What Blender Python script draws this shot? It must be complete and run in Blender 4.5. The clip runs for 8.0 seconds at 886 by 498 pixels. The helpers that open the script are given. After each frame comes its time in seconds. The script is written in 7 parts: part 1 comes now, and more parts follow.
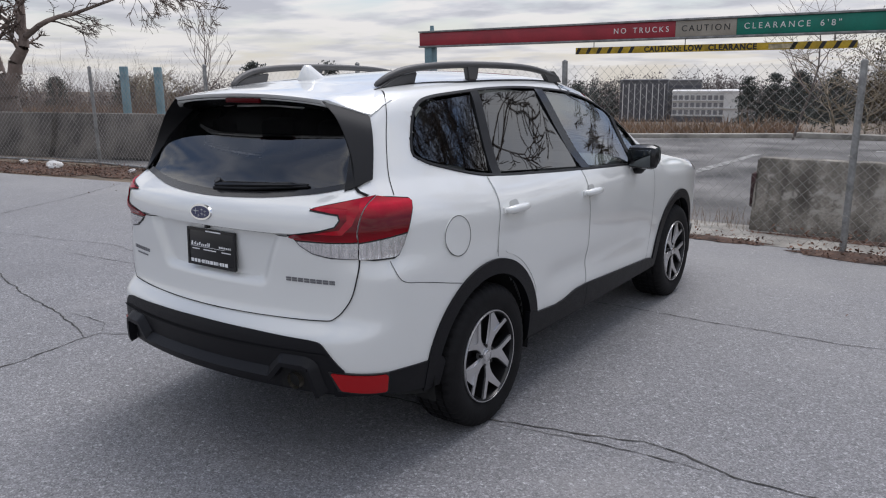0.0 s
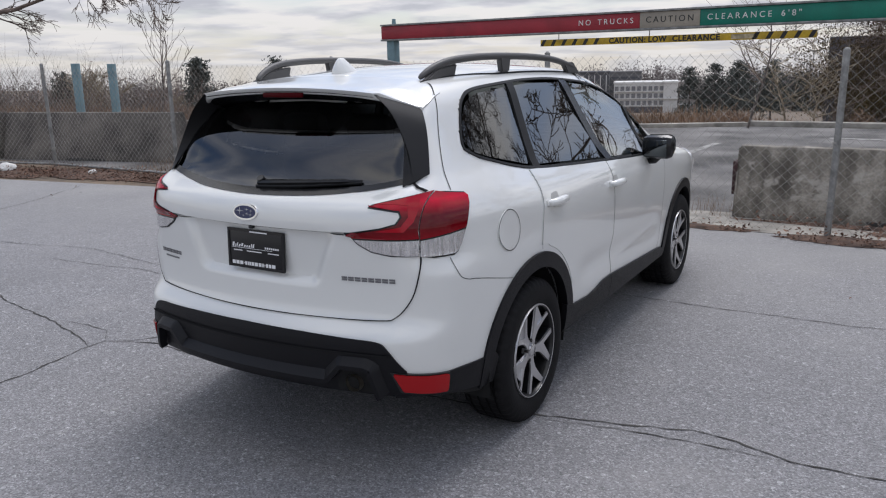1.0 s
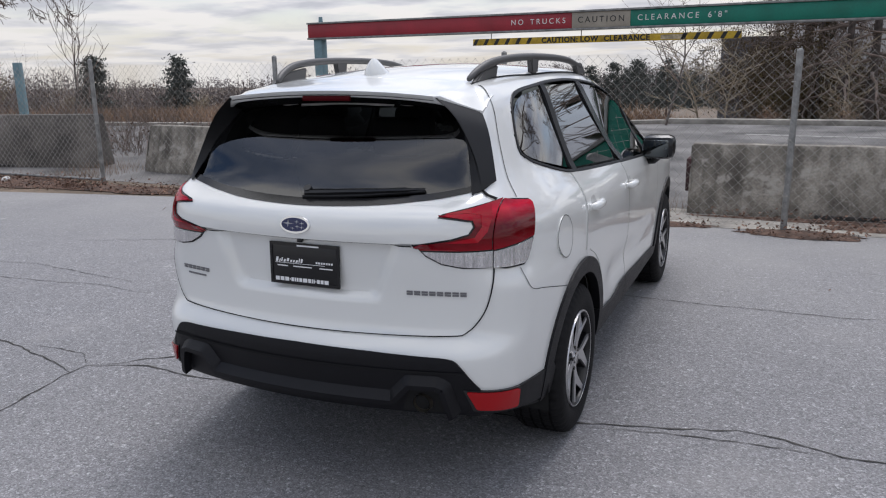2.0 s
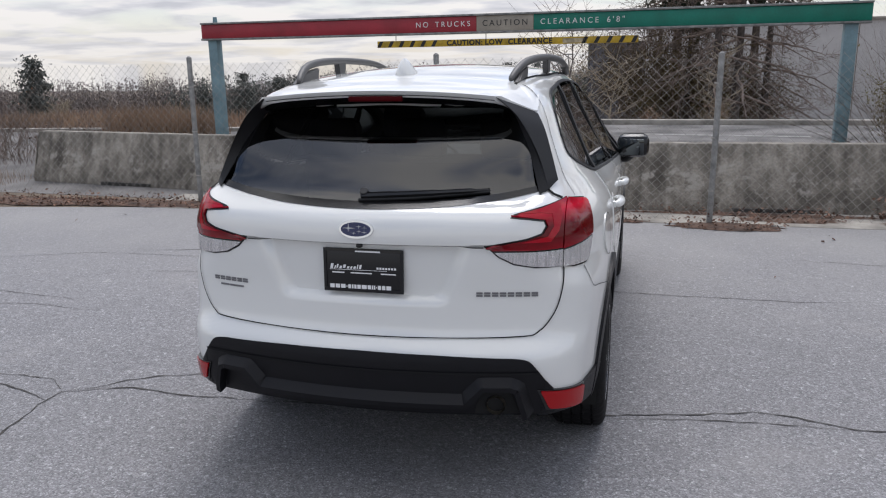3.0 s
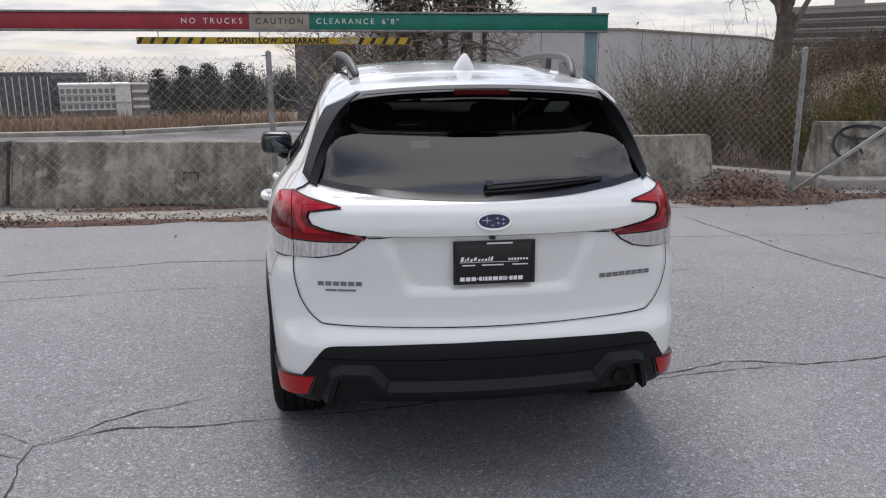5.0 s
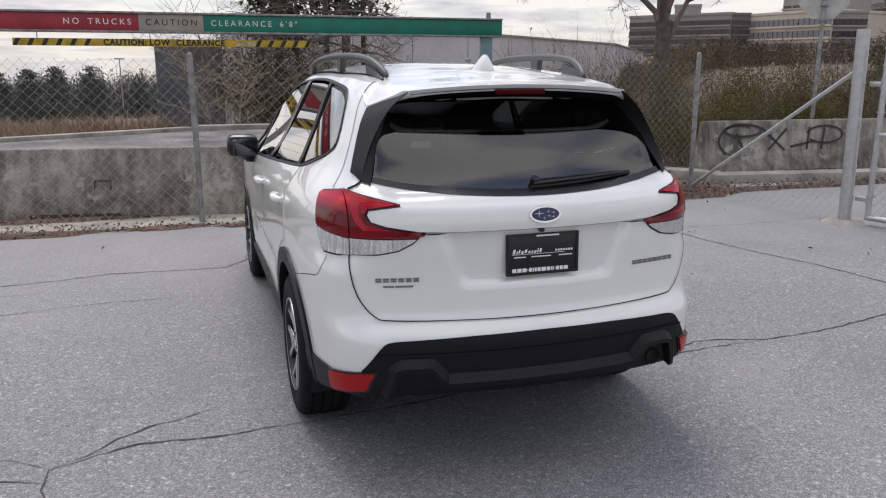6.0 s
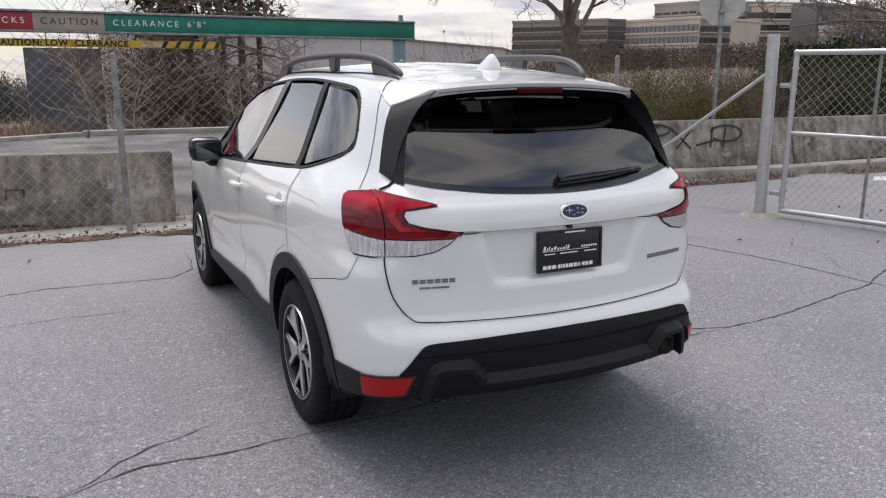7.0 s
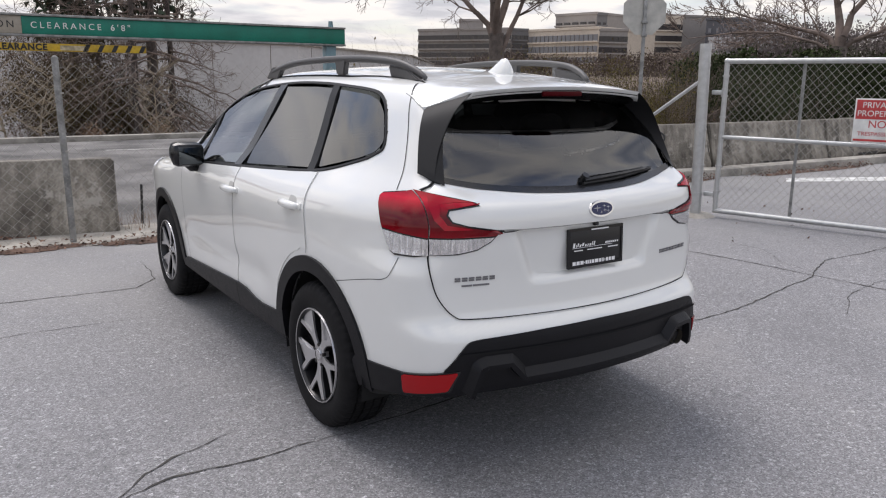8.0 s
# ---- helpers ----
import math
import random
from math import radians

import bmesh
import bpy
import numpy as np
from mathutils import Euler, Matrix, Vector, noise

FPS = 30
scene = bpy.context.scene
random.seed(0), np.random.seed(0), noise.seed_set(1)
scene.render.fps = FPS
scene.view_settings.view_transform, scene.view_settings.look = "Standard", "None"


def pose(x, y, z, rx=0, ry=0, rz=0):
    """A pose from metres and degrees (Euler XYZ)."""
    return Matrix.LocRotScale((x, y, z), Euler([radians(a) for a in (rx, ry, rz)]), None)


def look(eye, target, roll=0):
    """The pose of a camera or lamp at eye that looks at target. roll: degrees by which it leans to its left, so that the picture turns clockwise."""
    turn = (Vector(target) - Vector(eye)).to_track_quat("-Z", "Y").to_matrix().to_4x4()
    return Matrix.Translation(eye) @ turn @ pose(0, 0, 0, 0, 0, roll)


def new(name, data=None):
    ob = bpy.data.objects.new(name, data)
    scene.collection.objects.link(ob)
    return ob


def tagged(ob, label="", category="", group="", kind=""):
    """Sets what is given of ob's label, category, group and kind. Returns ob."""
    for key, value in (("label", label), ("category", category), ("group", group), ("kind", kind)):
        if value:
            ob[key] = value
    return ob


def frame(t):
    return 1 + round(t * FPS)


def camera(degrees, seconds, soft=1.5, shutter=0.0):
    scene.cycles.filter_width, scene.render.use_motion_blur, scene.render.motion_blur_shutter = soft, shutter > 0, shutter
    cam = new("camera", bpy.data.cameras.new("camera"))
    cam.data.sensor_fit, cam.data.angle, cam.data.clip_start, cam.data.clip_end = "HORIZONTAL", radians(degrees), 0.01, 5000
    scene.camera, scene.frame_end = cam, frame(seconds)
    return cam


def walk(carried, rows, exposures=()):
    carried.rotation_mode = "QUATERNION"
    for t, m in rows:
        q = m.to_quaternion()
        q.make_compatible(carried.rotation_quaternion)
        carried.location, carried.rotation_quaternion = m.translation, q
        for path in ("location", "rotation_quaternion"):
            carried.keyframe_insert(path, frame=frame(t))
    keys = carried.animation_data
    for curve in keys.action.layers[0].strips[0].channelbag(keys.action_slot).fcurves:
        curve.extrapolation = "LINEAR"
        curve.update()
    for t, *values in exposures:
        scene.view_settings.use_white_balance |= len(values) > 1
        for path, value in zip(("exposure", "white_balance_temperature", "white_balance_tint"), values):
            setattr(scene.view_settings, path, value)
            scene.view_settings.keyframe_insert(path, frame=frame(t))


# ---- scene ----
# ---------- camera ----------
cam = camera(59.46, 8.0, soft=1.15)
PATH = [
    (0.0, 2.736, -3.019, 1.689, 34.98, -12.88, -0.57),
    (0.5, 2.534, -3.144, 1.687, 33.29, -13.14, -0.87),
    (1.0, 2.322, -3.209, 1.686, 30.99, -13.37, -1.21),
    (1.5, 2.032, -3.244, 1.705, 27.92, -13.50, -1.33),
    (2.8, 1.142, -3.545, 1.710, 16.22, -13.60, -0.90),
    (3.0, 1.004, -3.565, 1.709, 14.28, -13.57, -0.95),
    (3.5, 0.595, -3.718, 1.718, 8.66, -13.76, -0.81),
    (4.0, 0.227, -3.697, 1.690, 2.94, -13.79, -0.52),
    (4.5, -0.182, -3.713, 1.696, -2.64, -13.74, -0.24),
    (6.0, -1.312, -3.641, 1.677, -18.13, -13.30, 0.15),
    (6.5, -1.597, -3.558, 1.668, -22.44, -13.18, 0.17),
    (7.0, -1.823, -3.412, 1.656, -26.46, -13.02, 0.29),
    (7.5, -2.123, -3.353, 1.652, -30.15, -12.77, 0.51),
    (8.0, -2.305, -3.222, 1.635, -33.41, -12.44, 0.60),
]


def eye_pose(x, y, z, yaw, pitch, roll):
    c = math.cos(radians(pitch))
    d = (-math.sin(radians(yaw)) * c, math.cos(radians(yaw)) * c, math.sin(radians(pitch)))
    return look((x, y, z), (x + d[0], y + d[1], z + d[2]), roll)


EXPOSURE = 0.20
walk(cam, [(t, eye_pose(*r)) for t, *r in PATH], [
    (0.0, EXPOSURE - 0.07, 6120, 14), (1.5, EXPOSURE - 0.01, 6140, 14), (4.5, EXPOSURE + 0.13, 6260, 14), (6.5, EXPOSURE + 0.16, 6400, 15), (8.0, EXPOSURE + 0.21, 6430, 15)])

# ---------- sky and sun ----------
SUN_EL, SUN_AZ = 62.0, -4.0      # degrees; azimuth from +y towards +x
world = bpy.data.worlds.new("sky")
scene.world = world
world.use_nodes = True
wn, wl = world.node_tree.nodes, world.node_tree.links
wn.clear()


def wnode(kind, **values):
    n = wn.new(kind)
    for k, v in values.items():
        n.inputs[k].default_value = v
    return n


def wmath(op, a, b=None):
    n = wn.new("ShaderNodeMath")
    n.operation = op
    for i, v in enumerate((a, b)):
        if v is None:
            continue
        if isinstance(v, (int, float)):
            n.inputs[i].default_value = v
        else:
            wl.new(v, n.inputs[i])
    return n.outputs[0]


def wramp(fac, stops):
    n = wn.new("ShaderNodeValToRGB")
    el = n.color_ramp.elements
    while len(el) < len(stops):
        el.new(0.5)
    for e, (p, c) in zip(el, stops):
        e.position, e.color = p, (*c, 1)
    wl.new(fac, n.inputs[0])
    return n.outputs[0]


sky = wn.new("ShaderNodeTexSky")
sky.sky_type, sky.sun_disc = "NISHITA", False
sky.sun_elevation, sky.sun_rotation = radians(SUN_EL), radians(SUN_AZ)
coord = wn.new("ShaderNodeTexCoord")
sep = wn.new("ShaderNodeSeparateXYZ")
wl.new(coord.outputs["Generated"], sep.inputs[0])
zz = wmath("ADD", wmath("MAXIMUM", sep.outputs[2], 0.0), 0.10)
comb = wn.new("ShaderNodeCombineXYZ")
wl.new(wmath("DIVIDE", sep.outputs[0], zz), comb.inputs[0])
wl.new(wmath("DIVIDE", sep.outputs[1], zz), comb.inputs[1])
clouds = wnode("ShaderNodeTexNoise", Scale=1.0, Detail=7.0, Roughness=0.55, Distortion=0.5)
wl.new(comb.outputs[0], clouds.inputs["Vector"])
clouds2 = wnode("ShaderNodeTexNoise", Scale=1.5, Detail=5.0, Roughness=0.5)
wl.new(comb.outputs[0], clouds2.inputs["Vector"])
cover = wramp(clouds.outputs[0], [(0.34, (0, 0, 0)), (0.52, (1, 1, 1))])
shade = wramp(clouds2.outputs[0], [(0.38, (0.31, 0.355, 0.44)), (0.47, (0.53, 0.56, 0.62)), (0.56, (0.82, 0.81, 0.77))])
blue = wn.new("ShaderNodeMix")
blue.data_type = "RGBA"
blue.blend_type = "MULTIPLY"
blue.inputs[0].default_value = 1.0
wl.new(sky.outputs[0], blue.inputs[6])
blue.inputs[7].default_value = (0.11, 0.11, 0.11, 1)
mixc = wn.new("ShaderNodeMix")
mixc.data_type = "RGBA"
wl.new(cover, mixc.inputs[0])
wl.new(blue.outputs[2], mixc.inputs[6])
wl.new(shade, mixc.inputs[7])
low = wramp(wmath("ABSOLUTE", sep.outputs[2]), [(0.0, (1, 1, 1)), (0.22, (0, 0, 0))])
hor = wn.new("ShaderNodeMix")
hor.data_type = "RGBA"
wl.new(wmath("MULTIPLY", low, 0.7), hor.inputs[0])
wl.new(mixc.outputs[2], hor.inputs[6])
hor.inputs[7].default_value = (0.66, 0.62, 0.545, 1)
# an overcast sky is a little brighter overhead and brightest round the veiled sun
se, sa = radians(SUN_EL), radians(SUN_AZ)
aim = wn.new("ShaderNodeVectorMath")
aim.operation = "DOT_PRODUCT"
wl.new(coord.outputs["Generated"], aim.inputs[0])
aim.inputs[1].default_value = (math.sin(sa) * math.cos(se), math.cos(sa) * math.cos(se), math.sin(se))
veil = wmath("POWER", wmath("MAXIMUM", aim.outputs["Value"], 0.0), 2.0)
lift = wmath("ADD", wmath("ADD", wmath("MULTIPLY", wmath("MAXIMUM", sep.outputs[2], 0.0), 0.26), 0.98), wmath("MULTIPLY", veil, 0.16))
bg = wnode("ShaderNodeBackground")
wl.new(lift, bg.inputs["Strength"])
wl.new(hor.outputs[2], bg.inputs[0])
wout = wn.new("ShaderNodeOutputWorld")
wl.new(bg.outputs[0], wout.inputs[0])

sun = new("sun", bpy.data.lights.new("sun", "SUN"))
sun.data.energy, sun.data.angle, sun.data.color = 1.70, radians(32), (1.0, 0.96, 0.9)
sd = Vector((math.sin(radians(SUN_AZ)) * math.cos(radians(SUN_EL)), math.cos(radians(SUN_AZ)) * math.cos(radians(SUN_EL)), math.sin(radians(SUN_EL))))
sun.matrix_world = look(sd * 50, (0, 0, 0))


# ---------- materials ----------
def mat(name, col, rough=0.6, metal=0.0, var=0.15, scale=6.0, fine=70.0, bump=0.15, col2=None, coat=0.0, island=0.0, spec=0.5, stretch=(1, 1, 1)):
    """A procedural surface: two scales of mottling, fine relief."""
    m = bpy.data.materials.new(name)
    m.use_nodes = True
    n, l = m.node_tree.nodes, m.node_tree.links
    b = n["Principled BSDF"]
    b.inputs["Metallic"].default_value = metal
    b.inputs["Coat Weight"].default_value = coat
    b.inputs["Coat Roughness"].default_value = 0.04
    b.inputs["Specular IOR Level"].default_value = spec
    tc = n.new("ShaderNodeTexCoord")
    mp = n.new("ShaderNodeMapping")
    mp.inputs["Scale"].default_value = stretch
    l.new(tc.outputs["Object"], mp.inputs[0])
    big = n.new("ShaderNodeTexNoise")
    big.inputs["Scale"].default_value, big.inputs["Detail"].default_value = scale, 5
    small = n.new("ShaderNodeTexNoise")
    small.inputs["Scale"].default_value, small.inputs["Detail"].default_value = fine, 3
    l.new(mp.outputs[0], big.inputs["Vector"])
    l.new(mp.outputs[0], small.inputs["Vector"])
    c2 = col2 or tuple(c * (1 - 2 * var) for c in col)
    c1 = tuple(min(1, c * (1 + var)) for c in col)
    ramp = n.new("ShaderNodeValToRGB")
    ramp.color_ramp.elements[0].position, ramp.color_ramp.elements[1].position = 0.32, 0.68
    ramp.color_ramp.elements[0].color, ramp.color_ramp.elements[1].color = (*c2, 1), (*c1, 1)
    l.new(big.outputs[0], ramp.inputs[0])
    grain = n.new("ShaderNodeMix")
    grain.data_type, grain.blend_type = "RGBA", "OVERLAY"
    grain.inputs[0].default_value = min(1.0, var * 1.6)
    l.new(ramp.outputs[0], grain.inputs[6])
    l.new(small.outputs[0], grain.inputs[7])
    last = grain.outputs[2]
    if island:
        geo = n.new("ShaderNodeNewGeometry")
        mul = n.new("ShaderNodeMapRange")
        mul.inputs["To Min"].default_value, mul.inputs["To Max"].default_value = 1 - island, 1 + island
        l.new(geo.outputs["Random Per Island"], mul.inputs[0])
        mx = n.new("ShaderNodeVectorMath")
        mx.operation = "SCALE"
        l.new(last, mx.inputs[0])
        l.new(mul.outputs[0], mx.inputs["Scale"])
        last = mx.outputs[0]
    l.new(last, b.inputs["Base Color"])
    rr = n.new("ShaderNodeMapRange")
    rr.inputs["To Min"].default_value, rr.inputs["To Max"].default_value = max(0.02, rough - 0.08), min(1, rough + 0.08)
    l.new(big.outputs[0], rr.inputs[0])
    l.new(rr.outputs[0], b.inputs["Roughness"])
    if bump:
        bp = n.new("ShaderNodeBump")
        bp.inputs["Strength"].default_value, bp.inputs["Distance"].default_value = bump, 0.01
        l.new(small.outputs[0], bp.inputs["Height"])
        l.new(bp.outputs[0], b.inputs["Normal"])
    return m


def plain(name, col, rough=0.4, metal=0.0, coat=0.0, spec=0.5):
    m = bpy.data.materials.new(name)
    m.use_nodes = True
    b = m.node_tree.nodes["Principled BSDF"]
    b.inputs["Base Color"].default_value = (*col, 1)
    b.inputs["Roughness"].default_value, b.inputs["Metallic"].default_value = rough, metal
    b.inputs["Coat Weight"].default_value, b.inputs["Coat Roughness"].default_value = coat, 0.03
    b.inputs["Specular IOR Level"].default_value = spec
    return m


def glass(name, tint, ior=1.5, rough=0.01, gain=1.0):
    m = bpy.data.materials.new(name)
    m.use_nodes = True
    n, l = m.node_tree.nodes, m.node_tree.links
    n.remove(n["Principled BSDF"])
    tr = n.new("ShaderNodeBsdfTransparent")
    tr.inputs[0].default_value = (*tint, 1)
    gl = n.new("ShaderNodeBsdfGlossy")
    gl.inputs["Roughness"].default_value = rough
    fr = n.new("ShaderNodeFresnel")
    fr.inputs[0].default_value = ior
    mx = n.new("ShaderNodeMixShader")
    gn = n.new("ShaderNodeMath")
    gn.operation, gn.use_clamp = "MULTIPLY", True
    gn.inputs[1].default_value = gain
    l.new(fr.outputs[0], gn.inputs[0])
    l.new(gn.outputs[0], mx.inputs[0])
    l.new(tr.outputs[0], mx.inputs[1])
    l.new(gl.outputs[0], mx.inputs[2])
    l.new(mx.outputs[0], n["Material Output"].inputs[0])
    return m


def asphalt_material():
    """Stony asphalt: grey binder, pale and dark chippings, chalky worn spots, faint tyre-dark zones."""
    m = mat("asphalt", (0.215, 0.213, 0.224), 0.85, var=0.05, scale=0.35, fine=120.0, bump=0.5)
    n, l = m.node_tree.nodes, m.node_tree.links
    b = n["Principled BSDF"]
    tc = n.new("ShaderNodeTexCoord")

    def stones(scale, stops):
        v, sp, rp = n.new("ShaderNodeTexVoronoi"), n.new("ShaderNodeSeparateColor"), n.new("ShaderNodeValToRGB")
        v.inputs["Scale"].default_value = scale
        l.new(tc.outputs["Object"], v.inputs["Vector"])
        l.new(v.outputs["Color"], sp.inputs[0])
        el = rp.color_ramp.elements
        while len(el) < len(stops):
            el.new(0.5)
        for e, (p, c) in zip(el, stops):
            e.position, e.color = p, (c, c, c * 0.99, 1)
        l.new(sp.outputs[0], rp.inputs[0])
        return rp.outputs[0]

    def times(a, c, f):
        k = n.new("ShaderNodeMix")
        k.data_type, k.blend_type = "RGBA", "MULTIPLY"
        k.inputs[0].default_value = f
        l.new(a, k.inputs[6])
        l.new(c, k.inputs[7])
        return k.outputs[2]

    def spots(scale, detail, rough, a, c, top):
        ns, rp = n.new("ShaderNodeTexNoise"), n.new("ShaderNodeValToRGB")
        ns.inputs["Scale"].default_value, ns.inputs["Detail"].default_value, ns.inputs["Roughness"].default_value = scale, detail, rough
        l.new(tc.outputs["Object"], ns.inputs["Vector"])
        rp.color_ramp.elements[0].position, rp.color_ramp.elements[1].position = a, c
        rp.color_ramp.elements[0].color, rp.color_ramp.elements[1].color = (0, 0, 0, 1), (top, top, top, 1)
        l.new(ns.outputs[0], rp.inputs[0])
        return rp.outputs[0]

    def over(a, f, colour):
        k = n.new("ShaderNodeMix")
        k.data_type = "RGBA"
        l.new(f, k.inputs[0])
        l.new(a, k.inputs[6])
        k.inputs[7].default_value = (*colour, 1)
        return k.outputs[2]

    base = b.inputs["Base Color"].links[0].from_socket
    fine = stones(150.0, [(0.0, 0.55), (0.35, 0.85), (0.7, 1.08), (0.92, 1.35), (1.0, 1.9)])
    coarse = stones(62.0, [(0.0, 0.72), (0.15, 0.97), (0.88, 1.03), (0.97, 1.35), (1.0, 1.9)])
    col = times(times(base, fine, 0.92), coarse, 0.75)
    col = over(col, spots(0.9, 7, 0.62, 0.56, 0.76, 0.45), (0.30, 0.29, 0.285))
    col = over(col, spots(0.6, 5, 0.6, 0.55, 0.75, 0.35), (0.12, 0.118, 0.125))
    col = over(col, spots(2.6, 9, 0.74, 0.635, 0.71, 0.75), (0.42, 0.41, 0.395))
    # a paler grey is mixed in towards the fence, broken up by noise
    sp, mr, ns, mu = (n.new("ShaderNode" + k) for k in ("SeparateXYZ", "MapRange", "TexNoise", "Math"))
    l.new(tc.outputs["Object"], sp.inputs[0])
    mr.interpolation_type = "SMOOTHSTEP"
    mr.inputs["From Min"].default_value, mr.inputs["From Max"].default_value, mr.inputs["To Max"].default_value = 0.2, 5.0, 1.0
    l.new(sp.outputs[1], mr.inputs[0])
    ns.inputs["Scale"].default_value, ns.inputs["Detail"].default_value = 1.1, 6
    l.new(tc.outputs["Object"], ns.inputs["Vector"])
    mu.operation = "MULTIPLY"
    l.new(mr.outputs[0], mu.inputs[0])
    l.new(ns.outputs[0], mu.inputs[1])
    col = over(col, mu.outputs[0], (0.32, 0.312, 0.30))
    l.new(col, b.inputs["Base Color"])
    return m


M_ASPHALT = asphalt_material()
M_FIELD = mat("dry_field", (0.15, 0.112, 0.078), 0.95, var=0.3, scale=0.5, fine=9, bump=0.4, col2=(0.095, 0.075, 0.055))
M_OLDLOT = mat("old_asphalt", (0.165, 0.158, 0.152), 0.92, var=0.34, scale=0.8, fine=26, bump=0.4)
M_FADEDPAINT = mat("faded_road_paint", (0.30, 0.295, 0.28), 0.9, var=0.3, scale=5, fine=30, bump=0.3)
M_CRACK = mat("crack_fill", (0.06, 0.056, 0.052), 0.95, var=0.3, scale=9)
M_CONCRETE = mat("weathered_concrete", (0.25, 0.23, 0.20), 0.9, var=0.35, scale=2.6, fine=45, bump=0.6, col2=(0.12, 0.108, 0.092))


def streak(m, strength=0.55):
    """Rain streaks and blotches running down a wall."""
    n, l = m.node_tree.nodes, m.node_tree.links
    b = n["Principled BSDF"]
    tc, mp, ns, rp, mx = (n.new("ShaderNode" + k) for k in ("TexCoord", "Mapping", "TexNoise", "ValToRGB", "Mix"))
    mp.inputs["Scale"].default_value = (7, 7, 0.9)
    ns.inputs["Scale"].default_value, ns.inputs["Detail"].default_value = 1.4, 6
    l.new(tc.outputs["Object"], mp.inputs[0])
    l.new(mp.outputs[0], ns.inputs["Vector"])
    rp.color_ramp.elements[0].position, rp.color_ramp.elements[1].position = 0.36, 0.62
    rp.color_ramp.elements[0].color, rp.color_ramp.elements[1].color = (0.48, 0.46, 0.43, 1), (1.15, 1.14, 1.1, 1)
    l.new(ns.outputs[0], rp.inputs[0])
    mx.data_type, mx.blend_type = "RGBA", "MULTIPLY"
    mx.inputs[0].default_value = strength
    l.new(b.inputs["Base Color"].links[0].from_socket, mx.inputs[6])
    l.new(rp.outputs[0], mx.inputs[7])
    l.new(mx.outputs[2], b.inputs["Base Color"])
    return m


streak(M_CONCRETE, 0.8)


def chipped(m, colour):
    """Pale spots where the skin of the concrete has flaked off, thickest along a belt above the foot."""
    n, l = m.node_tree.nodes, m.node_tree.links
    b = n["Principled BSDF"]
    tc, ns, rp, mx, sp, bl, ad = (n.new("ShaderNode" + k) for k in ("TexCoord", "TexNoise", "ValToRGB", "Mix", "SeparateXYZ", "ValToRGB", "Math"))
    ns.inputs["Scale"].default_value, ns.inputs["Detail"].default_value, ns.inputs["Roughness"].default_value = 5.5, 9, 0.7
    l.new(tc.outputs["Object"], ns.inputs["Vector"])
    l.new(tc.outputs["Object"], sp.inputs[0])
    l.new(sp.outputs[2], bl.inputs[0])
    el = bl.color_ramp.elements
    el.new(0.5)
    for e, (p, c) in zip(el, ((0.14, 0.0), (0.36, 0.09), (0.60, 0.0))):
        e.position, e.color = p, (c, c, c, 1)
    l.new(ns.outputs[0], ad.inputs[0])
    l.new(bl.outputs[0], ad.inputs[1])
    rp.color_ramp.elements[0].position, rp.color_ramp.elements[1].position = 0.60, 0.67
    rp.color_ramp.elements[0].color, rp.color_ramp.elements[1].color = (0, 0, 0, 1), (0.8, 0.8, 0.8, 1)
    l.new(ad.outputs[0], rp.inputs[0])
    mx.data_type = "RGBA"
    l.new(rp.outputs[0], mx.inputs[0])
    l.new(b.inputs["Base Color"].links[0].from_socket, mx.inputs[6])
    mx.inputs[7].default_value = (*colour, 1)
    l.new(mx.outputs[2], b.inputs["Base Color"])


chipped(M_CONCRETE, (0.40, 0.37, 0.325))
M_DARKCONC = mat("stained_concrete", (0.135, 0.12, 0.105), 0.92, var=0.3, scale=2.2, fine=40, bump=0.5)
M_KERB = mat("kerb_concrete", (0.32, 0.30, 0.265), 0.9, var=0.2, scale=3, fine=40, bump=0.4)
M_DIRT = mat("leafy_dirt", (0.115, 0.07, 0.05), 0.98, var=0.35, scale=5, fine=40, bump=0.8)
M_LEAF = mat("dead_leaves", (0.165, 0.095, 0.066), 0.9, var=0.2, scale=9, bump=0, island=0.55)
M_GALV = mat("galvanised_steel", (0.52, 0.525, 0.52), 0.36, metal=0.65, var=0.06, scale=14, fine=80, bump=0.08)
M_DULLGALV = mat("dull_galvanised_steel", (0.30, 0.30, 0.29), 0.6, metal=0.5, var=0.2, scale=9, fine=60, bump=0.1)
M_WIRE = mat("fence_wire", (0.36, 0.345, 0.315), 0.6, metal=0.0, var=0.1, bump=0)
M_TEAL = mat("teal_paint", (0.17, 0.27, 0.30), 0.5, var=0.12, scale=4, fine=40, bump=0.1)
M_RED = mat("red_paint", (0.33, 0.022, 0.035), 0.45, var=0.1, scale=3, fine=30, bump=0.05)
M_TAN = mat("tan_paint", (0.36, 0.32, 0.26), 0.5, var=0.1, scale=3, fine=30, bump=0.05)
M_GREEN = mat("green_paint", (0.0, 0.17, 0.115), 0.45, var=0.1, scale=3, fine=30, bump=0.05)
M_YELLOW = mat("yellow_paint", (0.55, 0.36, 0.02), 0.5, var=0.18, scale=5, fine=30, bump=0.05)
M_WORN = mat("faded_yellow_paint", (0.50, 0.42, 0.27), 0.7, var=0.3, scale=7, fine=30, bump=0.05)
M_BLACKPAINT = mat("black_paint", (0.02, 0.02, 0.02), 0.55, var=0.2, scale=9, bump=0.05)
M_WHITEPAINT = mat("white_lettering", (0.75, 0.75, 0.72), 0.5, var=0.08, scale=9, bump=0)
